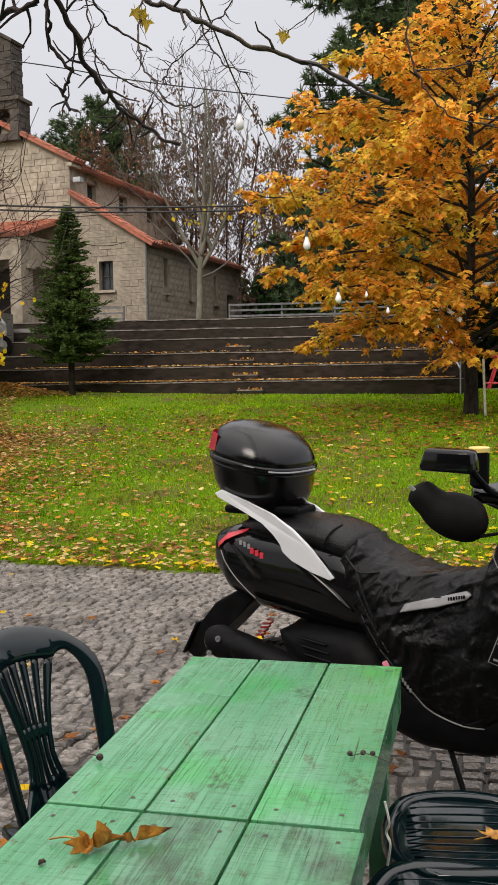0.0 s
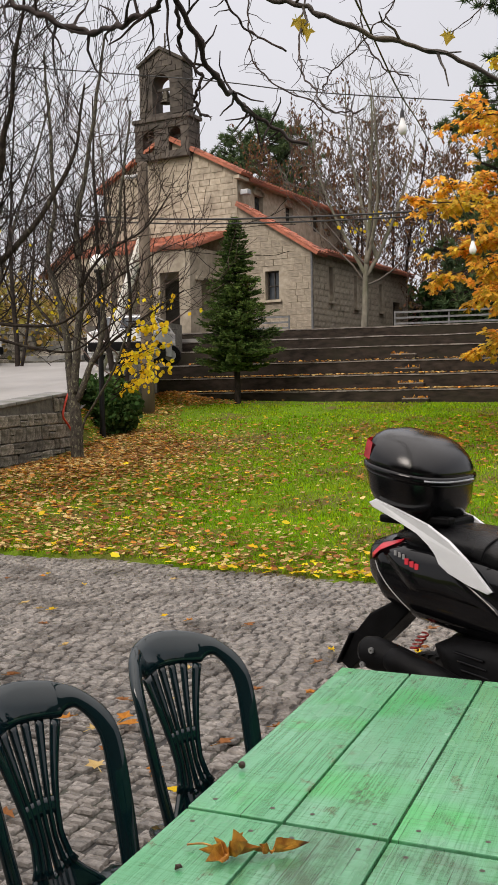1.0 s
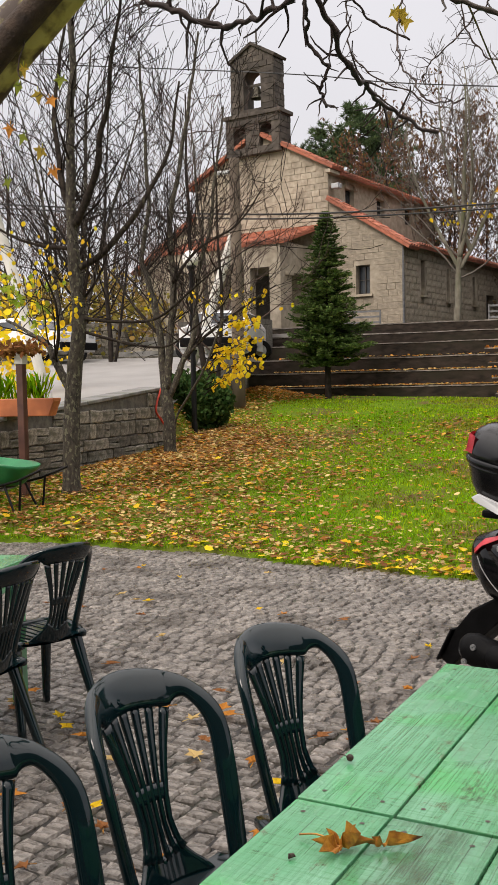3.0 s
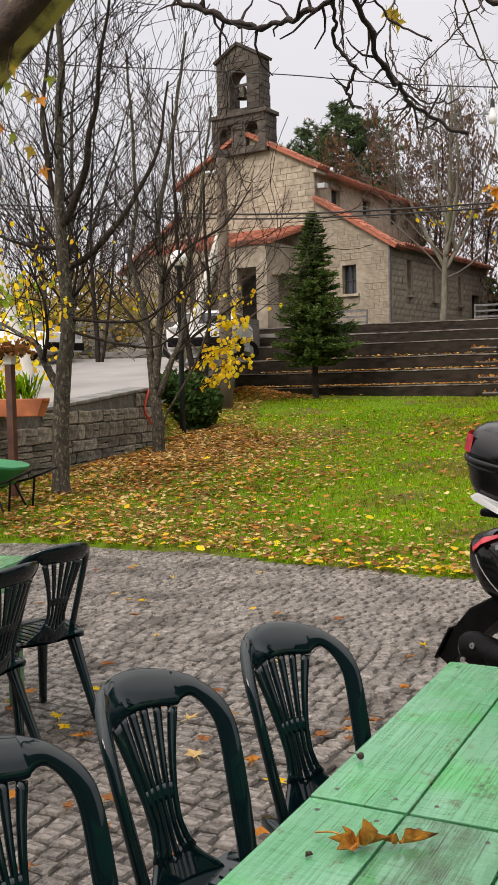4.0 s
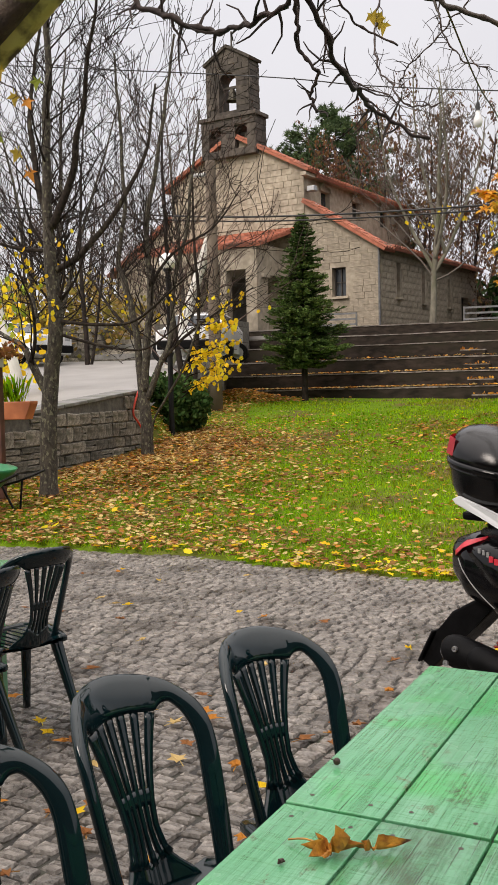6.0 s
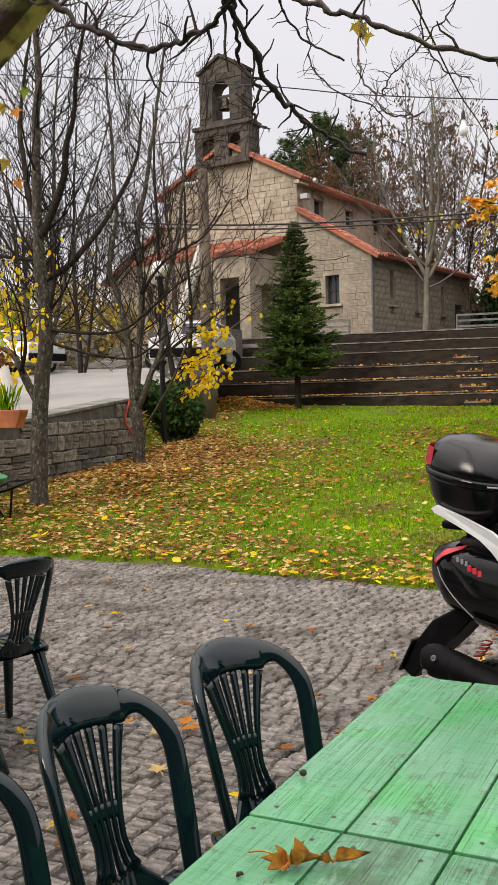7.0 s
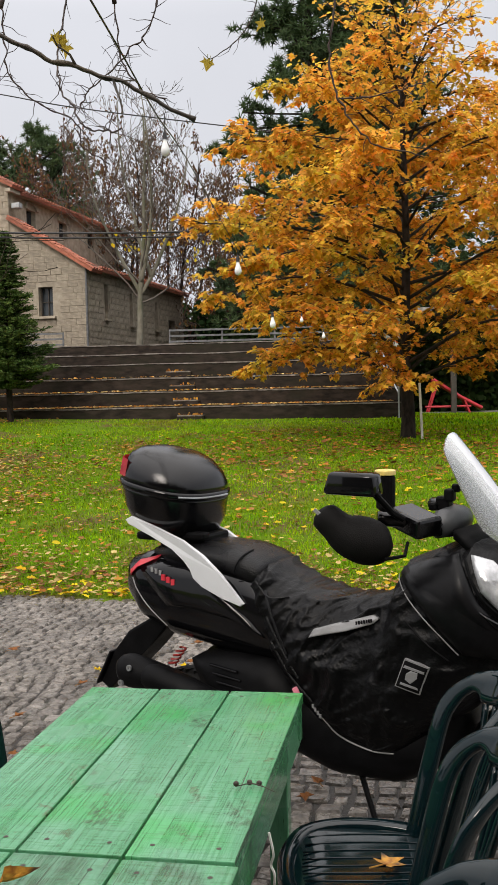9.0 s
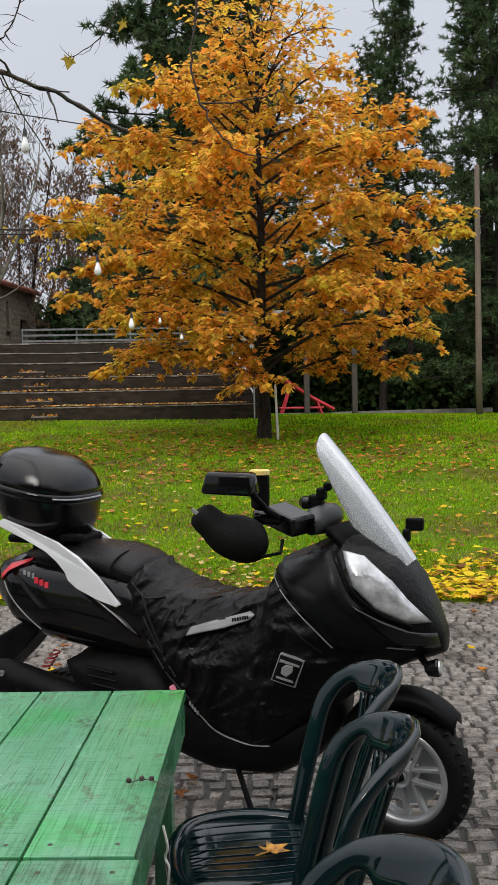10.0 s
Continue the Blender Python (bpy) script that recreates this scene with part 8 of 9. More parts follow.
make_branch("branch", "thin dark forked hanging twig", [
    [(0.936, 8, 4.957), (0.89, 8, 4.609), (0.866, 8, 4.346), (0.932, 8, 4.068), (1.043, 8, 3.867), (1.221, 8, 3.676), (1.598, 8, 3.579)],
    [(0.936, 8, 4.058), (1.177, 8, 4.055), (1.421, 8, 4.104), (1.641, 8, 4.149)]], 0.014, 0.009, 9, 9, 0.16, PLANE_TWIG, 6)
make_branch("branch", "thin dark hanging twig with yellow leaves", [
    [(0.319, 8, 5.149), (0.264, 8, 4.788), (0.121, 8, 4.561), (-0.133, 8, 4.401)],
    [(2.339, 8, 5.088), (2.393, 8, 4.859), (2.523, 8, 4.653)]], 0.009, 0.006, 10, 7, 0.16, PLANE_TWIG, 6)
make_branch("tree_limb", "thick plane tree limb with mottled yellow-green bark", [[(-4.108, 8.2, 5.922), (-4.552, 8.2, 5.559), (-4.932, 8.2, 5.265), (-5.318, 8.2, 4.982), (-5.996, 8.2, 4.376)]], 0.24, 0.30, 11, 0, 0.2, PLANE_BARK, 16)
# extra limb added below the mottled one, to darken its underside
make_branch("tree_limb", "added dark brown limb painting the shaded underside of the plane limb", [[(-4.02, 7.98, 5.84), (-4.46, 7.98, 5.47), (-4.84, 7.98, 5.18), (-5.22, 7.98, 4.89), (-5.90, 7.98, 4.29)]], 0.115, 0.15, 14, 0, 0.30, PLANE_SHADE, 14)
make_branch("branch", "thin twigs with curled green and brown leaves", [[(-4.952, 8, 4.948), (-5.029, 8, 4.641), (-4.843, 8, 4.51), (-4.663, 8, 4.302)], [(-5.365, 8, 4.416), (-5.115, 8, 4.144), (-4.802, 8, 3.975), (-4.656, 8, 3.694)]], 0.012, 0.008, 12, 5, 0.15, PLANE_TWIG, 6)


def plane_leaf(p, size, seed, label, mat=None):
    rng = random.Random(seed)
    s = Soup()
    d = (Vector((rng.uniform(-0.7, 0.7), rng.uniform(-0.3, 0.3), -1))).normalized()
    n = Vector((rng.uniform(-0.5, 0.5), -1, rng.uniform(-0.2, 0.6))).normalized()
    side = d.cross(n).normalized()
    ring = []
    for a, r in ((180, 0.12), (140, 0.55), (112, 0.30), (75, 0.72), (48, 0.38), (0, 1.0), (-48, 0.38), (-75, 0.72), (-112, 0.30), (-140, 0.55)):
        t = radians(a)
        ring.append((d * math.cos(t) + side * math.sin(t)) * size * r + n * size * rng.uniform(-0.15, 0.15))
    s.fan(Vector((0, 0, 0)), ring)
    s.tube([-d * size * 0.1, -d * size * 0.6 + n * 0.01], 0.003, 4)
    part("leaf", s, mat or PLANE_LEAF, plane_tree, label, m=Matrix.Translation(p))


for i, p in enumerate([(-0.912, 6.3, 4.002), (-0.876, 6.3, 3.946), (-0.957, 6.3, 4.023), (0.32, 8, 4.69), (-0.133, 8, 4.406), (-0.094, 7.8, 4.324)]):
    plane_leaf(p, 0.085, 40 + i, "single yellow autumn leaf")
for i, p in enumerate([(-5.034, 8, 4.535), (-4.815, 8, 4.427), (-4.673, 8, 4.356), (-4.56, 8, 4.536), (-4.963, 8, 4.685), (-5.148, 8, 4.147), (-4.99, 8, 4.049), (-4.805, 8, 3.896), (-4.675, 8, 3.696), (-5.19, 8, 3.639)]):
    plane_leaf(p, 0.11, 60 + i, "curled green and brown leaf hanging on a twig", (PLANE_GREEN, PLANE_LEAF, RUST_LEAF)[i % 3])


# ---- cables and festoon lamps ----
CABLE = material("black_cable", (0.010, 0.010, 0.011), (0.020, 0.020, 0.022), 10, 0.5, 0.0)
BULB = material("white_bulb_glass", (0.78, 0.79, 0.80), (0.86, 0.87, 0.88), 10, 0.15, 0.0, coat=0.5)


def make_cable(pts, r, label):
    s = Soup()
    s.tube(spline(pts, 14 * (len(pts) - 1)), r, 6)
    return tagged(part("cable", s, CABLE), label, "cable", "overhead cables")


make_cable([(-15.909, 20, 9.789), (-7.009, 20, 8.294), (-4.144, 20, 7.712), (-1.247, 20, 7.242), (3.312, 20, 6.552)], 0.012, "thin black overhead cable")
make_cable([(-23.273, 24.444, 7.725), (-16.886, 24.444, 7.062), (-9.061, 24.444, 6.129), (-2.591, 24.444, 5.870), (-1.213, 24.444, 6.044), (3.962, 24.444, 6.523)], 0.024, "slack black overhead cable")
make_cable([(-23.273, 24.484, 7.614), (-16.886, 24.484, 6.951), (-9.061, 24.484, 6.018), (-2.591, 24.484, 5.759), (-1.213, 24.484, 5.933), (3.962, 24.484, 6.412)], 0.021, "slack black overhead cable")
make_cable([(-0.064, 3.2, 3.014), (-0.109, 4, 3.111), (-0.191, 5.6, 3.281), (-0.183, 7, 3.347), (-0.133, 11, 3.316), (0.127, 14, 2.929), (0.927, 17.5, 2.803), (2.255, 20.5, 2.8)], 0.0042, "thin festoon lamp cable running to the tree")


def make_bulb(p, cord, sc):
    ob = thing("festoon_lamp", "white bulb hanging from a festoon cable", "lamp", pose(*p), group="festoon lamps")
    part("cord", tube_bm([(0, 0, 0), (0, 0, cord)], 0.004, 5), CABLE, ob)
    part("socket", lathe([(0.006, 0.02), (0.018 * sc, 0.0), (0.022 * sc, -0.05 * sc), (0.026 * sc, -0.06 * sc)], 12), BULB if sc > 1 else CABLE, ob)
    part("bulb", lathe([(0.016 * sc, -0.055 * sc), (0.022 * sc, -0.09 * sc), (0.040 * sc, -0.14 * sc), (0.044 * sc, -0.17 * sc), (0.034 * sc, -0.205 * sc), (0.004, -0.22 * sc)], 16), BULB, ob, smooth=True)
    return ob


for p, cord, sc in zip([(-0.491, 7.97, 3.825), (-0.134, 11, 3.24), (0.127, 14, 2.865), (0.525, 15.8, 2.994), (0.888, 17, 2.818)], (0.16, 0.07, 0.06, 0.05, 0.05), (0.85, 0.95, 1.0, 0.62, 0.7)):
    make_bulb(p, cord, sc)

# ---- lawn cover and fallen leaves ----
def in_lawn(x, y):
    return y > edge_y(x) + 0.03 and x > -7.6 or y > 17.5 and x > -8.6


def make_grass():
    rng = random.Random(77)
    s = Soup()
    for _ in range(200000):
        u = rng.random()
        y = 7.0 + 20.2 * u ** 1.7
        x = rng.uniform(-8.0 - 0.12 * max(0, y - 16), 3.6 + (y - 7) * 0.50)
        if not in_lawn(x, y) or (y > 27.3 and x < 3.1):
            continue
        k = 1 + (y - 8) * 0.10
        bare = noise.noise(Vector((x * 0.55, y * 0.55, 5)))
        if x < -4.5 and bare > 0.0 and rng.random() < 0.75:
            continue
        z = ground_z(x, y)
        h, w, a = rng.uniform(0.02, 0.055) * (1 + 0.5 * noise.noise(Vector((x * 2.2, y * 2.2, 1)))), 0.0062 * k, rng.uniform(0, math.pi)
        dx, dy = math.cos(a) * w, math.sin(a) * w
        lx, ly = rng.uniform(-0.03, 0.03), rng.uniform(-0.03, 0.03)
        s.poly([(x - dx, y - dy, z), (x + dx, y + dy, z), (x + lx, y + ly, z + h)])
    for _ in range(16000):
        x, y = rng.uniform(2.5, 22), rng.uniform(20, 38)
        z = lawn_z(x, y)
        w = 0.03
        s.poly([(x - w, y, z), (x + w, y, z), (x, y, z + 0.07)])
    return tagged(part("grass", s, GRASS), "short green lawn grass", "grass", kind="stuff")


make_grass()


def scatter_leaves(label, mat, n, seed, where, size):
    rng = random.Random(seed)
    s = Soup()
    for _ in range(n):
        q = where(rng)
        if q is None:
            continue
        x, y = q
        z = ground_z(x, y) + 0.03 + rng.uniform(0, 0.02)
        a = rng.uniform(0, 2 * math.pi)
        leaf(s, Vector((x, y, z)), Vector((math.cos(a), math.sin(a), rng.uniform(-0.25, 0.3))).normalized(), Vector((rng.uniform(-0.5, 0.5), rng.uniform(-0.5, 0.5), 1)).normalized(), size * rng.uniform(0.5, 1.3), rng, "lobed" if rng.random() < 0.75 else "round")
    return tagged(part("leaf_litter", s, mat), label, "fallen leaves", kind="stuff")


def lawn_spot(bias):
    def where(r):
        y = 7.4 + 15 * r.random() ** 1.25
        x = r.uniform(-7.5, 3.2 + (y - 7) * 0.40)
        if not in_lawn(x, y):
            return None
        d = 0.5 + 0.5 * noise.noise(Vector((x * 0.5, y * 0.35, bias))) + (0.5 if x < -3.0 else 0.12 if x < 0.5 else -0.12) - max(0, (y - 15)) * 0.05
        return (x, y) if r.random() < d else None
    return where


def heap_spot(r):
    a = r.random()
    if a < 0.55:
        x, y = r.gauss(-6.6, 1.0), r.gauss(15.2, 2.2)
        x = max(x, -7.65)
        if x < -8.3 or not in_lawn(x, y):
            return None
        return x, y
    if a < 0.62:
        x, y = r.uniform(-8.5, -7.2), r.uniform(16.4, 19.6)
        return x, y
    if a < 0.72:
        return r.gauss(-9.4, 0.8), min(r.gauss(26.4, 0.6), 27.2)
    if a < 0.90:
        y = r.uniform(17.0, 26.5)
        return road_edge(y) + r.uniform(0.0, 1.9), y
    x = r.uniform(-7.5, -3.0)
    return x, r.uniform(9, 14) if in_lawn(x, 12) else None


def edge_spot(r):
    x = r.uniform(-5.5, 6.0)
    if r.random() > 0.03 + 0.06 * min(max((x + 3.2) / 2.5, 0), 1) + 0.91 * min(max((x - 1.2) / 1.5, 0), 1):
        return None
    return x, edge_y(x) - 0.03 + abs(r.gauss(0, 0.45 + 0.12 * max(0, x)))


def under_tree(r):
    a, d = r.uniform(0, 2 * math.pi), 4.8 * r.random() ** 0.6
    return 2.0 + math.cos(a) * d * 1.2, 19.0 + math.sin(a) * d


scatter_leaves("scattered rust-coloured fallen leaves on the lawn", RUST_LEAF, 3000, 1, lawn_spot(1.0), 0.075)
scatter_leaves("scattered straw-coloured fallen leaves on the lawn", STRAW_LEAF, 2500, 2, lawn_spot(4.0), 0.07)
scatter_leaves("scattered brown fallen leaves on the lawn", BROWN_LEAF, 3600, 22, lawn_spot(6.0), 0.07)
scatter_leaves("scattered yellow fallen leaves on the lawn", YELLOW_LEAF, 800, 3, lawn_spot(9.0), 0.085)
def shade_spot(r):
    y = 7.9 + 9.5 * r.random()
    x = -7.6 + abs(r.gauss(0, 2.3))
    return (x, y) if in_lawn(x, y) and x < 1.5 else None


def foot_spot(r):
    return r.gauss(-9.5, 0.75), min(r.gauss(26.5, 0.5), 27.3)


scatter_leaves("orange heap of leaves at the foot of the terraces", RUST_LEAF, 900, 55, foot_spot, 0.10)
scatter_leaves("loose brown leaves on the lawn near the wall", BROWN_LEAF, 2300, 52, shade_spot, 0.075)
scatter_leaves("loose tan leaves on the lawn near the wall", STRAW_LEAF, 1700, 53, shade_spot, 0.07)
scatter_leaves("loose orange leaves on the lawn near the wall", RUST_LEAF, 1200, 54, shade_spot, 0.075)
scatter_leaves("brown carpet of fallen leaves below the bare trees", BROWN_LEAF, 5500, 4, heap_spot, 0.08)
scatter_leaves("rust carpet of fallen leaves below the bare trees", RUST_LEAF, 3600, 5, heap_spot, 0.08)
scatter_leaves("pale carpet of fallen leaves below the bare trees", STRAW_LEAF, 5500, 15, heap_spot, 0.07)
scatter_leaves("yellow leaves drifted along the edge of the setts", YELLOW_LEAF, 4600, 6, edge_spot, 0.095)
scatter_leaves("brown leaves drifted along the edge of the setts", BROWN_LEAF, 900, 26, edge_spot, 0.09)
scatter_leaves("orange leaves drifted along the edge of the setts", RUST_LEAF, 1000, 7, edge_spot, 0.095)
def near_edge_spot(r):
    x = r.uniform(-5.5, 2.2)
    return x, edge_y(x) + 0.02 + abs(r.gauss(0, 0.9))


scatter_leaves("tan leaves lying thinly on the lawn's near edge", STRAW_LEAF, 1100, 61, near_edge_spot, 0.062)
scatter_leaves("brown leaves lying thinly on the lawn's near edge", BROWN_LEAF, 1300, 62, near_edge_spot, 0.062)
scatter_leaves("brown leaves under the autumn tree", BROWN_LEAF, 1500, 8, under_tree, 0.11)
scatter_leaves("orange leaves under the autumn tree", RUST_LEAF, 900, 12, under_tree, 0.11)


def ground_leaf(x, y, a, size, mat, label, seed):
    rng = random.Random(seed)
    s = Soup()
    ring = []
    for k, r in ((180, 0.3), (140, 0.62), (112, 0.36), (75, 0.75), (48, 0.42), (0, 1.0), (-48, 0.42), (-75, 0.75), (-112, 0.36), (-140, 0.62)):
        t = radians(k)
        ring.append((math.cos(t) * r * size, math.sin(t) * r * size * 0.8, 0.012 + rng.uniform(0, 0.012)))
    s.fan((0, 0, 0.006), ring)
    s.tube([(-size * 0.25, 0, 0.012), (-size * 0.9, 0.01, 0.008)], 0.002, 4)
    return tagged(part("fallen_leaf", s, mat, m=pose(x, y, 0.006, 0, 0, a)), label, "leaf", "fallen leaves on the setts")


rng_l = random.Random(90)
for i in range(150):
    near = i >= 90
    y = 1.3 + 3.2 * rng_l.random() if near else 2.0 + 5.6 * rng_l.random()
    x = rng_l.uniform(-2.6, 0.2) if near else rng_l.uniform(-0.55 * y - 0.9, 0.42 * y + 0.6)
    k = rng_l.random()
    mat, lab = ((YELLOW_LEAF, "yellow fallen leaf lying on the wet setts"), (RUST_LEAF, "orange fallen leaf lying on the wet setts"), (STRAW_LEAF, "pale fallen leaf lying on the wet setts"), (BROWN_LEAF, "sodden brown leaf lying on the wet setts"))[0 if k < 0.26 else 1 if k < 0.5 else 2 if k < 0.68 else 3]
    ground_leaf(x, y, rng_l.uniform(0, 360), rng_l.uniform(0.045, 0.085) if near else rng_l.uniform(0.04, 0.07), mat, lab, i)


def terrace_spot(r):
    i = r.choice((0, 0, 0, 0, 1, 1, 1, 2))
    return i, r.uniform(-10.0, 2.9), TER_Y0 + i * 0.62 + r.uniform(0.02, 0.55)


def terrace_leaves(mat, n, seed, label):
    rng = random.Random(seed)
    s = Soup()
    for _ in range(n):
        i, x, y = terrace_spot(rng)
        z = 1.06 + sum(TER_H[:i + 1]) + 0.045 + rng.uniform(0, 0.02)
        a = rng.uniform(0, 2 * math.pi)
        leaf(s, Vector((x, y, z)), Vector((math.cos(a), math.sin(a), rng.uniform(-0.1, 0.4))).normalized(), Vector((rng.uniform(-0.6, 0.6), rng.uniform(-0.6, 0.6), 1)).normalized(), rng.uniform(0.05, 0.10), rng, "round")
    tagged(part("leaf_litter", s, mat), label, "fallen leaves", kind="stuff")


terrace_leaves(RUST_LEAF, 1300, 41, "orange leaves strewn over the terrace steps")
terrace_leaves(STRAW_LEAF, 1100, 42, "pale leaves strewn over the terrace steps")

# ---- small things on the table and chairs ----
DRY_LEAF = material("dry_orange_leaf", (0.26, 0.09, 0.014), (0.60, 0.29, 0.035), 50, 0.5, 0.5, 120, (0.07, 0.03, 0.012), 26, (0.56, 0.68), bdist=0.004)


def lobed_blade(size, lobes, curl, seed, squash=0.9):
    """A dry lobed leaf: toothed outline, lobes bent upwards, a raised middle."""
    rng = random.Random(seed)
    s = Soup()
    n = 72
    rings = []
    for t in (0.34, 0.7, 1.0):
        ring = []
        for k in range(n):
            a = 2 * math.pi * k / n
            r = 0.21
            for c, w, ln in lobes:
                d = math.atan2(math.sin(a - radians(c)), math.cos(a - radians(c)))
                r = max(r, ln * max(0.0, 1 - abs(d) / radians(w * 1.25)) ** 1.15 + 0.06 * math.cos(d * 24) * (abs(d) < radians(w) * 0.7))
            r = r * size * (1 - (1 - t) * (0.9 if t < 1 else 0))
            z = 0.006 + curl * size * t * t * (0.35 + 0.65 * noise.noise(Vector((math.cos(a) * 1.6, math.sin(a) * 1.6, seed)))) + 0.10 * size * math.sin(a * 5 + seed) * t
            ring.append(Vector((math.cos(a) * r, math.sin(a) * r * squash, max(z, 0.003))))
        rings.append(ring)
    s.v.append(Vector((0, 0, 0.010)))
    for ring in rings:
        s.v.extend(ring)
    for k in range(n):
        q = (k + 1) % n
        s.f.append((0, 1 + k, 1 + q))
        for j in range(2):
            s.f.append((1 + j * n + k, 1 + (j + 1) * n + k, 1 + (j + 1) * n + q, 1 + j * n + q))
    return s


def table_leaf():
    ob = thing("maple_leaf", "curled orange maple leaf lying on the green table", "leaf", pose(0.030, 1.500, 0.758, 0, 0, -8))
    part("blade", lobed_blade(0.062, ((92, 20, 1.15), (145, 20, 0.75), (35, 20, 1.0), (-25, 20, 0.85), (-100, 22, 1.1), (-155, 18, 0.8), (62, 10, 0.7), (-62, 10, 0.6)), 1.25, 4), DRY_LEAF, ob)
    part("stalk", tube_bm(spline([(-0.01, 0.004, 0.012), (-0.05, 0.012, 0.016), (-0.085, 0.014, 0.008), (-0.090, 0.014, 0.006)], 8), 0.0019, 5), DRY_LEAF, ob)
    l2 = thing("maple_leaf", "folded dark orange leaf on the green table", "leaf", pose(0.100, 1.535, 0.758, 0, 0, 24))
    part("blade", lobed_blade(0.072, ((4, 20, 1.05), (172, 22, 0.7), (42, 16, 0.5), (-30, 16, 0.5), (120, 20, 0.45)), 0.45, 11, 0.42), DRY_LEAF, l2)


table_leaf()
SEED = material("dark_seed", (0.025, 0.012, 0.008), (0.06, 0.03, 0.02), 30, 0.6, 0.3, 90)


def seed_sprig(x, y, z, n, a):
    ob = thing("seed_sprig", "dried sprig with dark round seeds on the green table", "sprig", pose(x, y, z, 0, 0, a))
    f = 0.5 if n == 1 else 1.0
    part("stalk", tube_bm(spline([(-0.03 * f, 0.0, 0.004), (0, 0.004, 0.010), (0.03 * f, 0.0, 0.006), (0.06 * f, -0.02 * f, 0.004)], 10), 0.0013, 5), SEED, ob)
    for k in range(n):
        bm = bmesh.new()
        bmesh.ops.create_icosphere(bm, subdivisions=2, radius=0.0066 if n > 1 else 0.0085)
        bmesh.ops.translate(bm, verts=bm.verts, vec=((-0.032, -0.004, 0.018)[k] if n > 1 else -0.02, (0.0, 0.012, 0.011)[k] if n > 1 else 0.006, 0.009))
        part("seed", bm, SEED, ob, smooth=True)
    return ob


seed_sprig(0.523, 1.987, 0.755, 3, -8)
seed_sprig(-0.088, 1.938, 0.755, 1, 158)
tagged(part("dried_bud", ball_loft([(0, 0, 0.002), (0.004, 0.002, 0.006), (0.010, 0.004, 0.006), (0.014, 0.003, 0.003)], [0.001, 0.005, 0.004, 0.001], 8), SEED, m=pose(-0.049, 1.439, 0.758, 0, 0, 30)), "small dark dried bud on the green table", "bud")
ROPE = material("white_string", (0.55, 0.55, 0.50), (0.7, 0.7, 0.65), 30, 0.8, 0.0)
tagged(part("string", tube_bm(spline([(0.567, 1.89, 0.70), (0.576, 1.885, 0.655), (0.570, 1.89, 0.63), (0.578, 1.88, 0.61), (0.572, 1.885, 0.56)], 16), 0.003, 5), ROPE), "frayed white string hanging from the table edge", "string")


def seat_leaf(x, y, z, a):
    s = Soup()
    ring = []
    for k, r in ((180, 0.2), (150, 0.5), (128, 0.75), (105, 0.4), (70, 0.85), (45, 0.4), (0, 1.0), (-45, 0.4), (-70, 0.85), (-105, 0.4), (-128, 0.75), (-150, 0.5)):
        t = radians(k)
        ring.append((math.cos(t) * r * 0.055, math.sin(t) * r * 0.055, 0.004 + 0.014 * r * abs(math.sin(t * 2))))
    s.fan((0, 0, 0.004), ring)
    s.tube([(-0.01, 0, 0.006), (-0.06, 0.008, 0.008)], 0.0018, 4)
    tagged(part("maple_leaf", s, DRY_LEAF, m=pose(x, y, z, 0, 0, a)), "orange maple leaf lying on a dark plastic chair seat", "leaf")


seat_leaf(0.845, 2.275, 0.447, 40)

# ---- granite setts ----
def sett_ring(rng, lx, ly, jitter=0.005):
    c = []
    for sx, sy in ((-1, -1), (1, -1), (1, 1), (-1, 1)):
        c.append((sx * lx / 2 + rng.uniform(-jitter, jitter), sy * ly / 2 + rng.uniform(-jitter, jitter)))
    return c


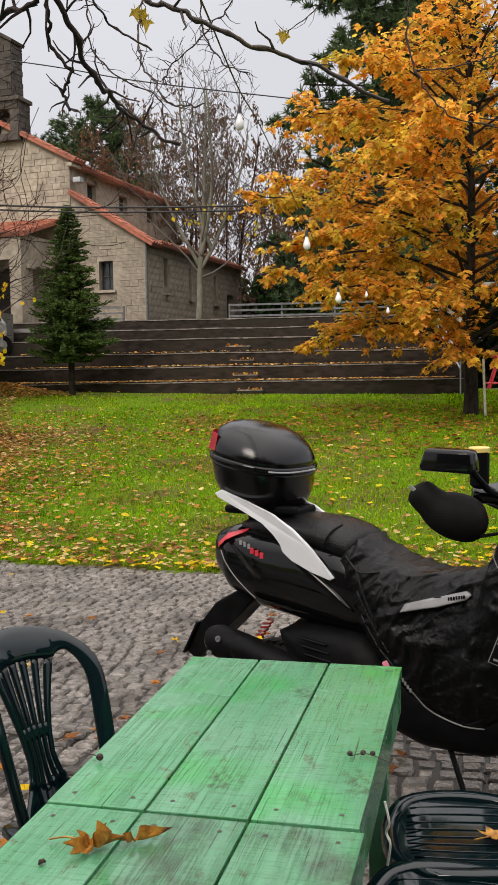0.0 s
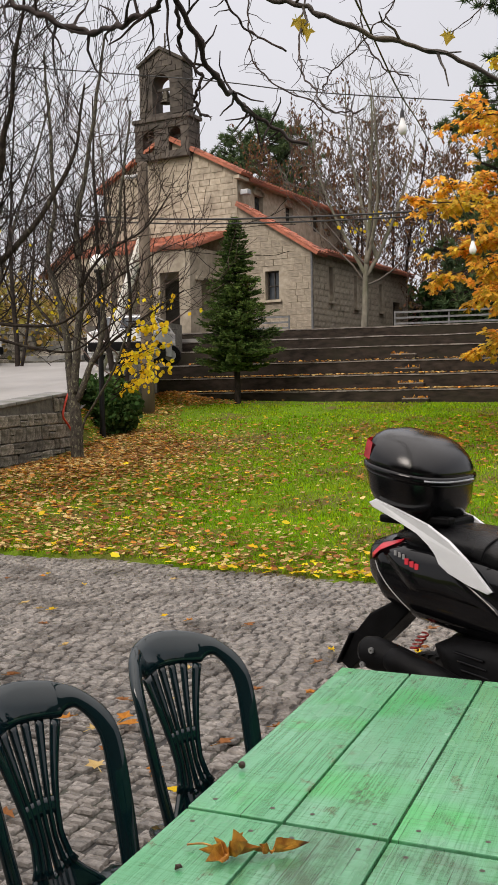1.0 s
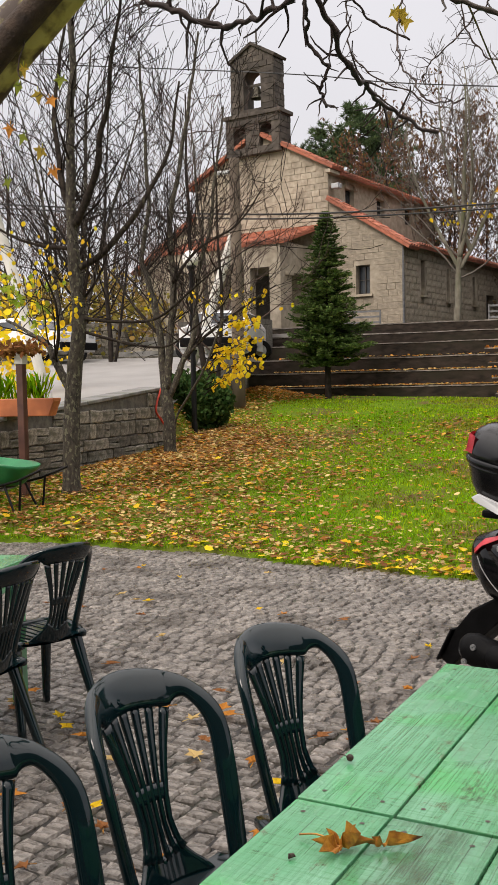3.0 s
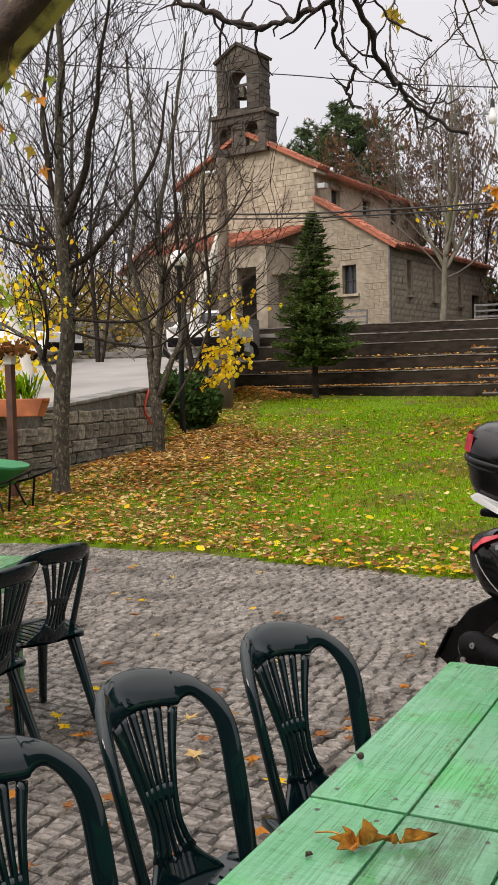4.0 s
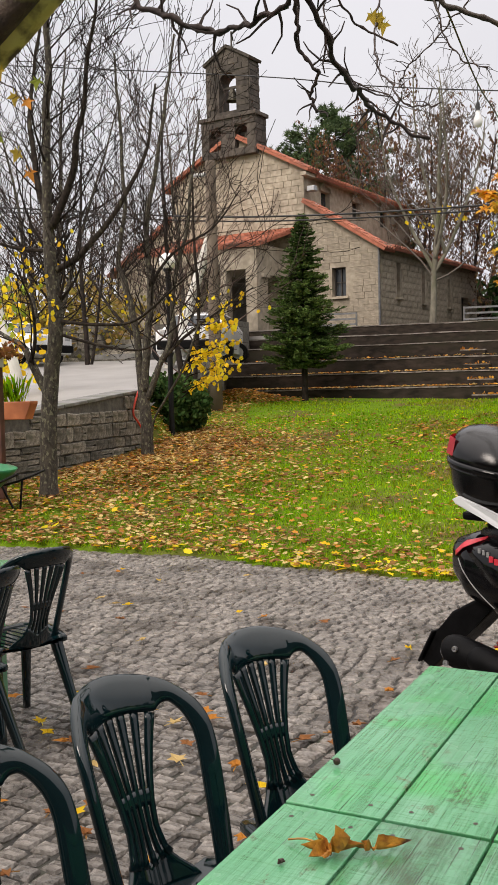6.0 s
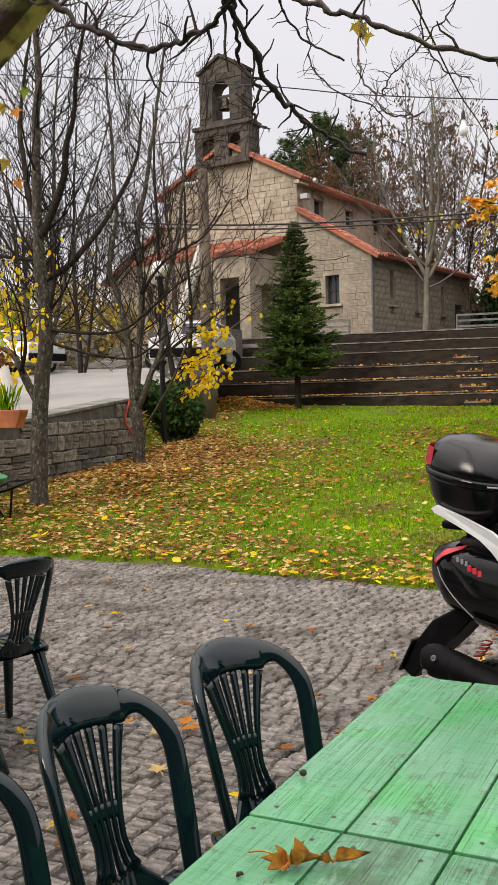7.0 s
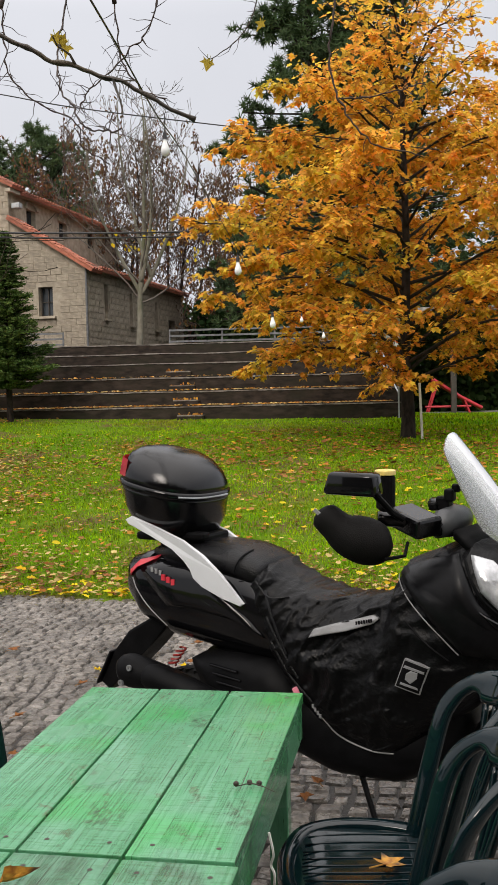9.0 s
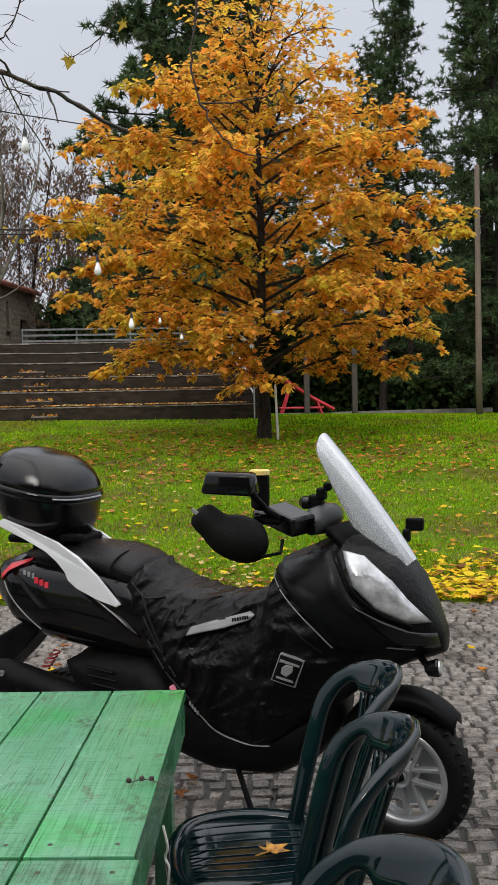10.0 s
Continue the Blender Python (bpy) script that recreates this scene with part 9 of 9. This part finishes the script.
def sett_geometry(rng, lx, ly):
    """Vertices and faces of one sett: sunk sides, worn shoulders and a slightly domed top."""
    c = sett_ring(rng, lx, ly, 0.007)
    t = [rng.uniform(-0.004, 0.004) for _ in range(4)]
    v = [(x, y, -0.05) for x, y in c] + [(x * 0.985, y * 0.985, -0.010 + h) for (x, y), h in zip(c, t)] + [(x * 0.84, y * 0.80, 0.001 + h) for (x, y), h in zip(c, t)] + [(rng.uniform(-0.012, 0.012), rng.uniform(-0.012, 0.012), 0.006)]
    f = []
    for a in (0, 4):
        for k in range(4):
            f.append((a + k, a + (k + 1) % 4, a + 4 + (k + 1) % 4, a + 4 + k))
    for k in range(4):
        f.append((8 + k, 8 + (k + 1) % 4, 12))
    return v, f


def make_setts():
    rng = random.Random(5)
    kinds = []
    for k in range(8):
        me = bpy.data.meshes.new("sett")
        v, f = sett_geometry(rng, 0.080 + 0.012 * rng.random(), 0.0765)
        me.from_pydata(v, [], f)
        me.materials.append(SETT)
        kinds.append(me)
    ang = math.radians(-8.5)
    ca, sa = math.cos(ang), math.sin(ang)
    rest = Soup()
    near = 0
    pr, pq = 0.100, 0.0895
    for j in range(-60, 116):
        off = rng.random() * pr
        x_run = -9.0 + off
        while x_run < 6.5:
            lx = pr * rng.uniform(0.82, 1.22)
            r, q = x_run + lx / 2, j * pq + 0.9 + 0.025 * math.sin(x_run * 0.9 + j * 0.2)
            x_run += lx
            x, y = r * ca - q * sa, r * sa + q * ca
            if y > edge_y(x) + 0.05 or y < -3.1 or x < -7.4 or x > 6.4:
                continue
            z = -0.008 + 0.006 * noise.noise(Vector((x * 3, y * 3, 0))) + rng.uniform(-0.004, 0.004)
            tilt_x, tilt_y, turn = rng.uniform(-0.024, 0.024), rng.uniform(-0.024, 0.024), ang + rng.uniform(-0.08, 0.08)
            m = Matrix.Translation((x, y, z)) @ Euler((tilt_x, tilt_y, turn)).to_matrix().to_4x4()
            if near < 300 and ((-1.75 < x < -0.75 and 2.6 < y < 4.2) or (0.8 < x < 1.5 and 2.7 < y < 3.7)):
                ob = new("sett", kinds[rng.randrange(8)])
                ob.parent = pavement
                ob.matrix_basis = m
                near += 1
            else:
                v, f = sett_geometry(rng, lx - 0.014, pq - 0.014)
                n0 = len(rest.v)
                rest.v.extend(m @ Vector(p) for p in v)
                rest.f.extend(tuple(k + n0 for k in q2) for q2 in f)
    ob = part("setts", rest, SETT_FAR, pavement)
    tagged(ob, "wet grey granite setts", kind="stuff")


make_setts()
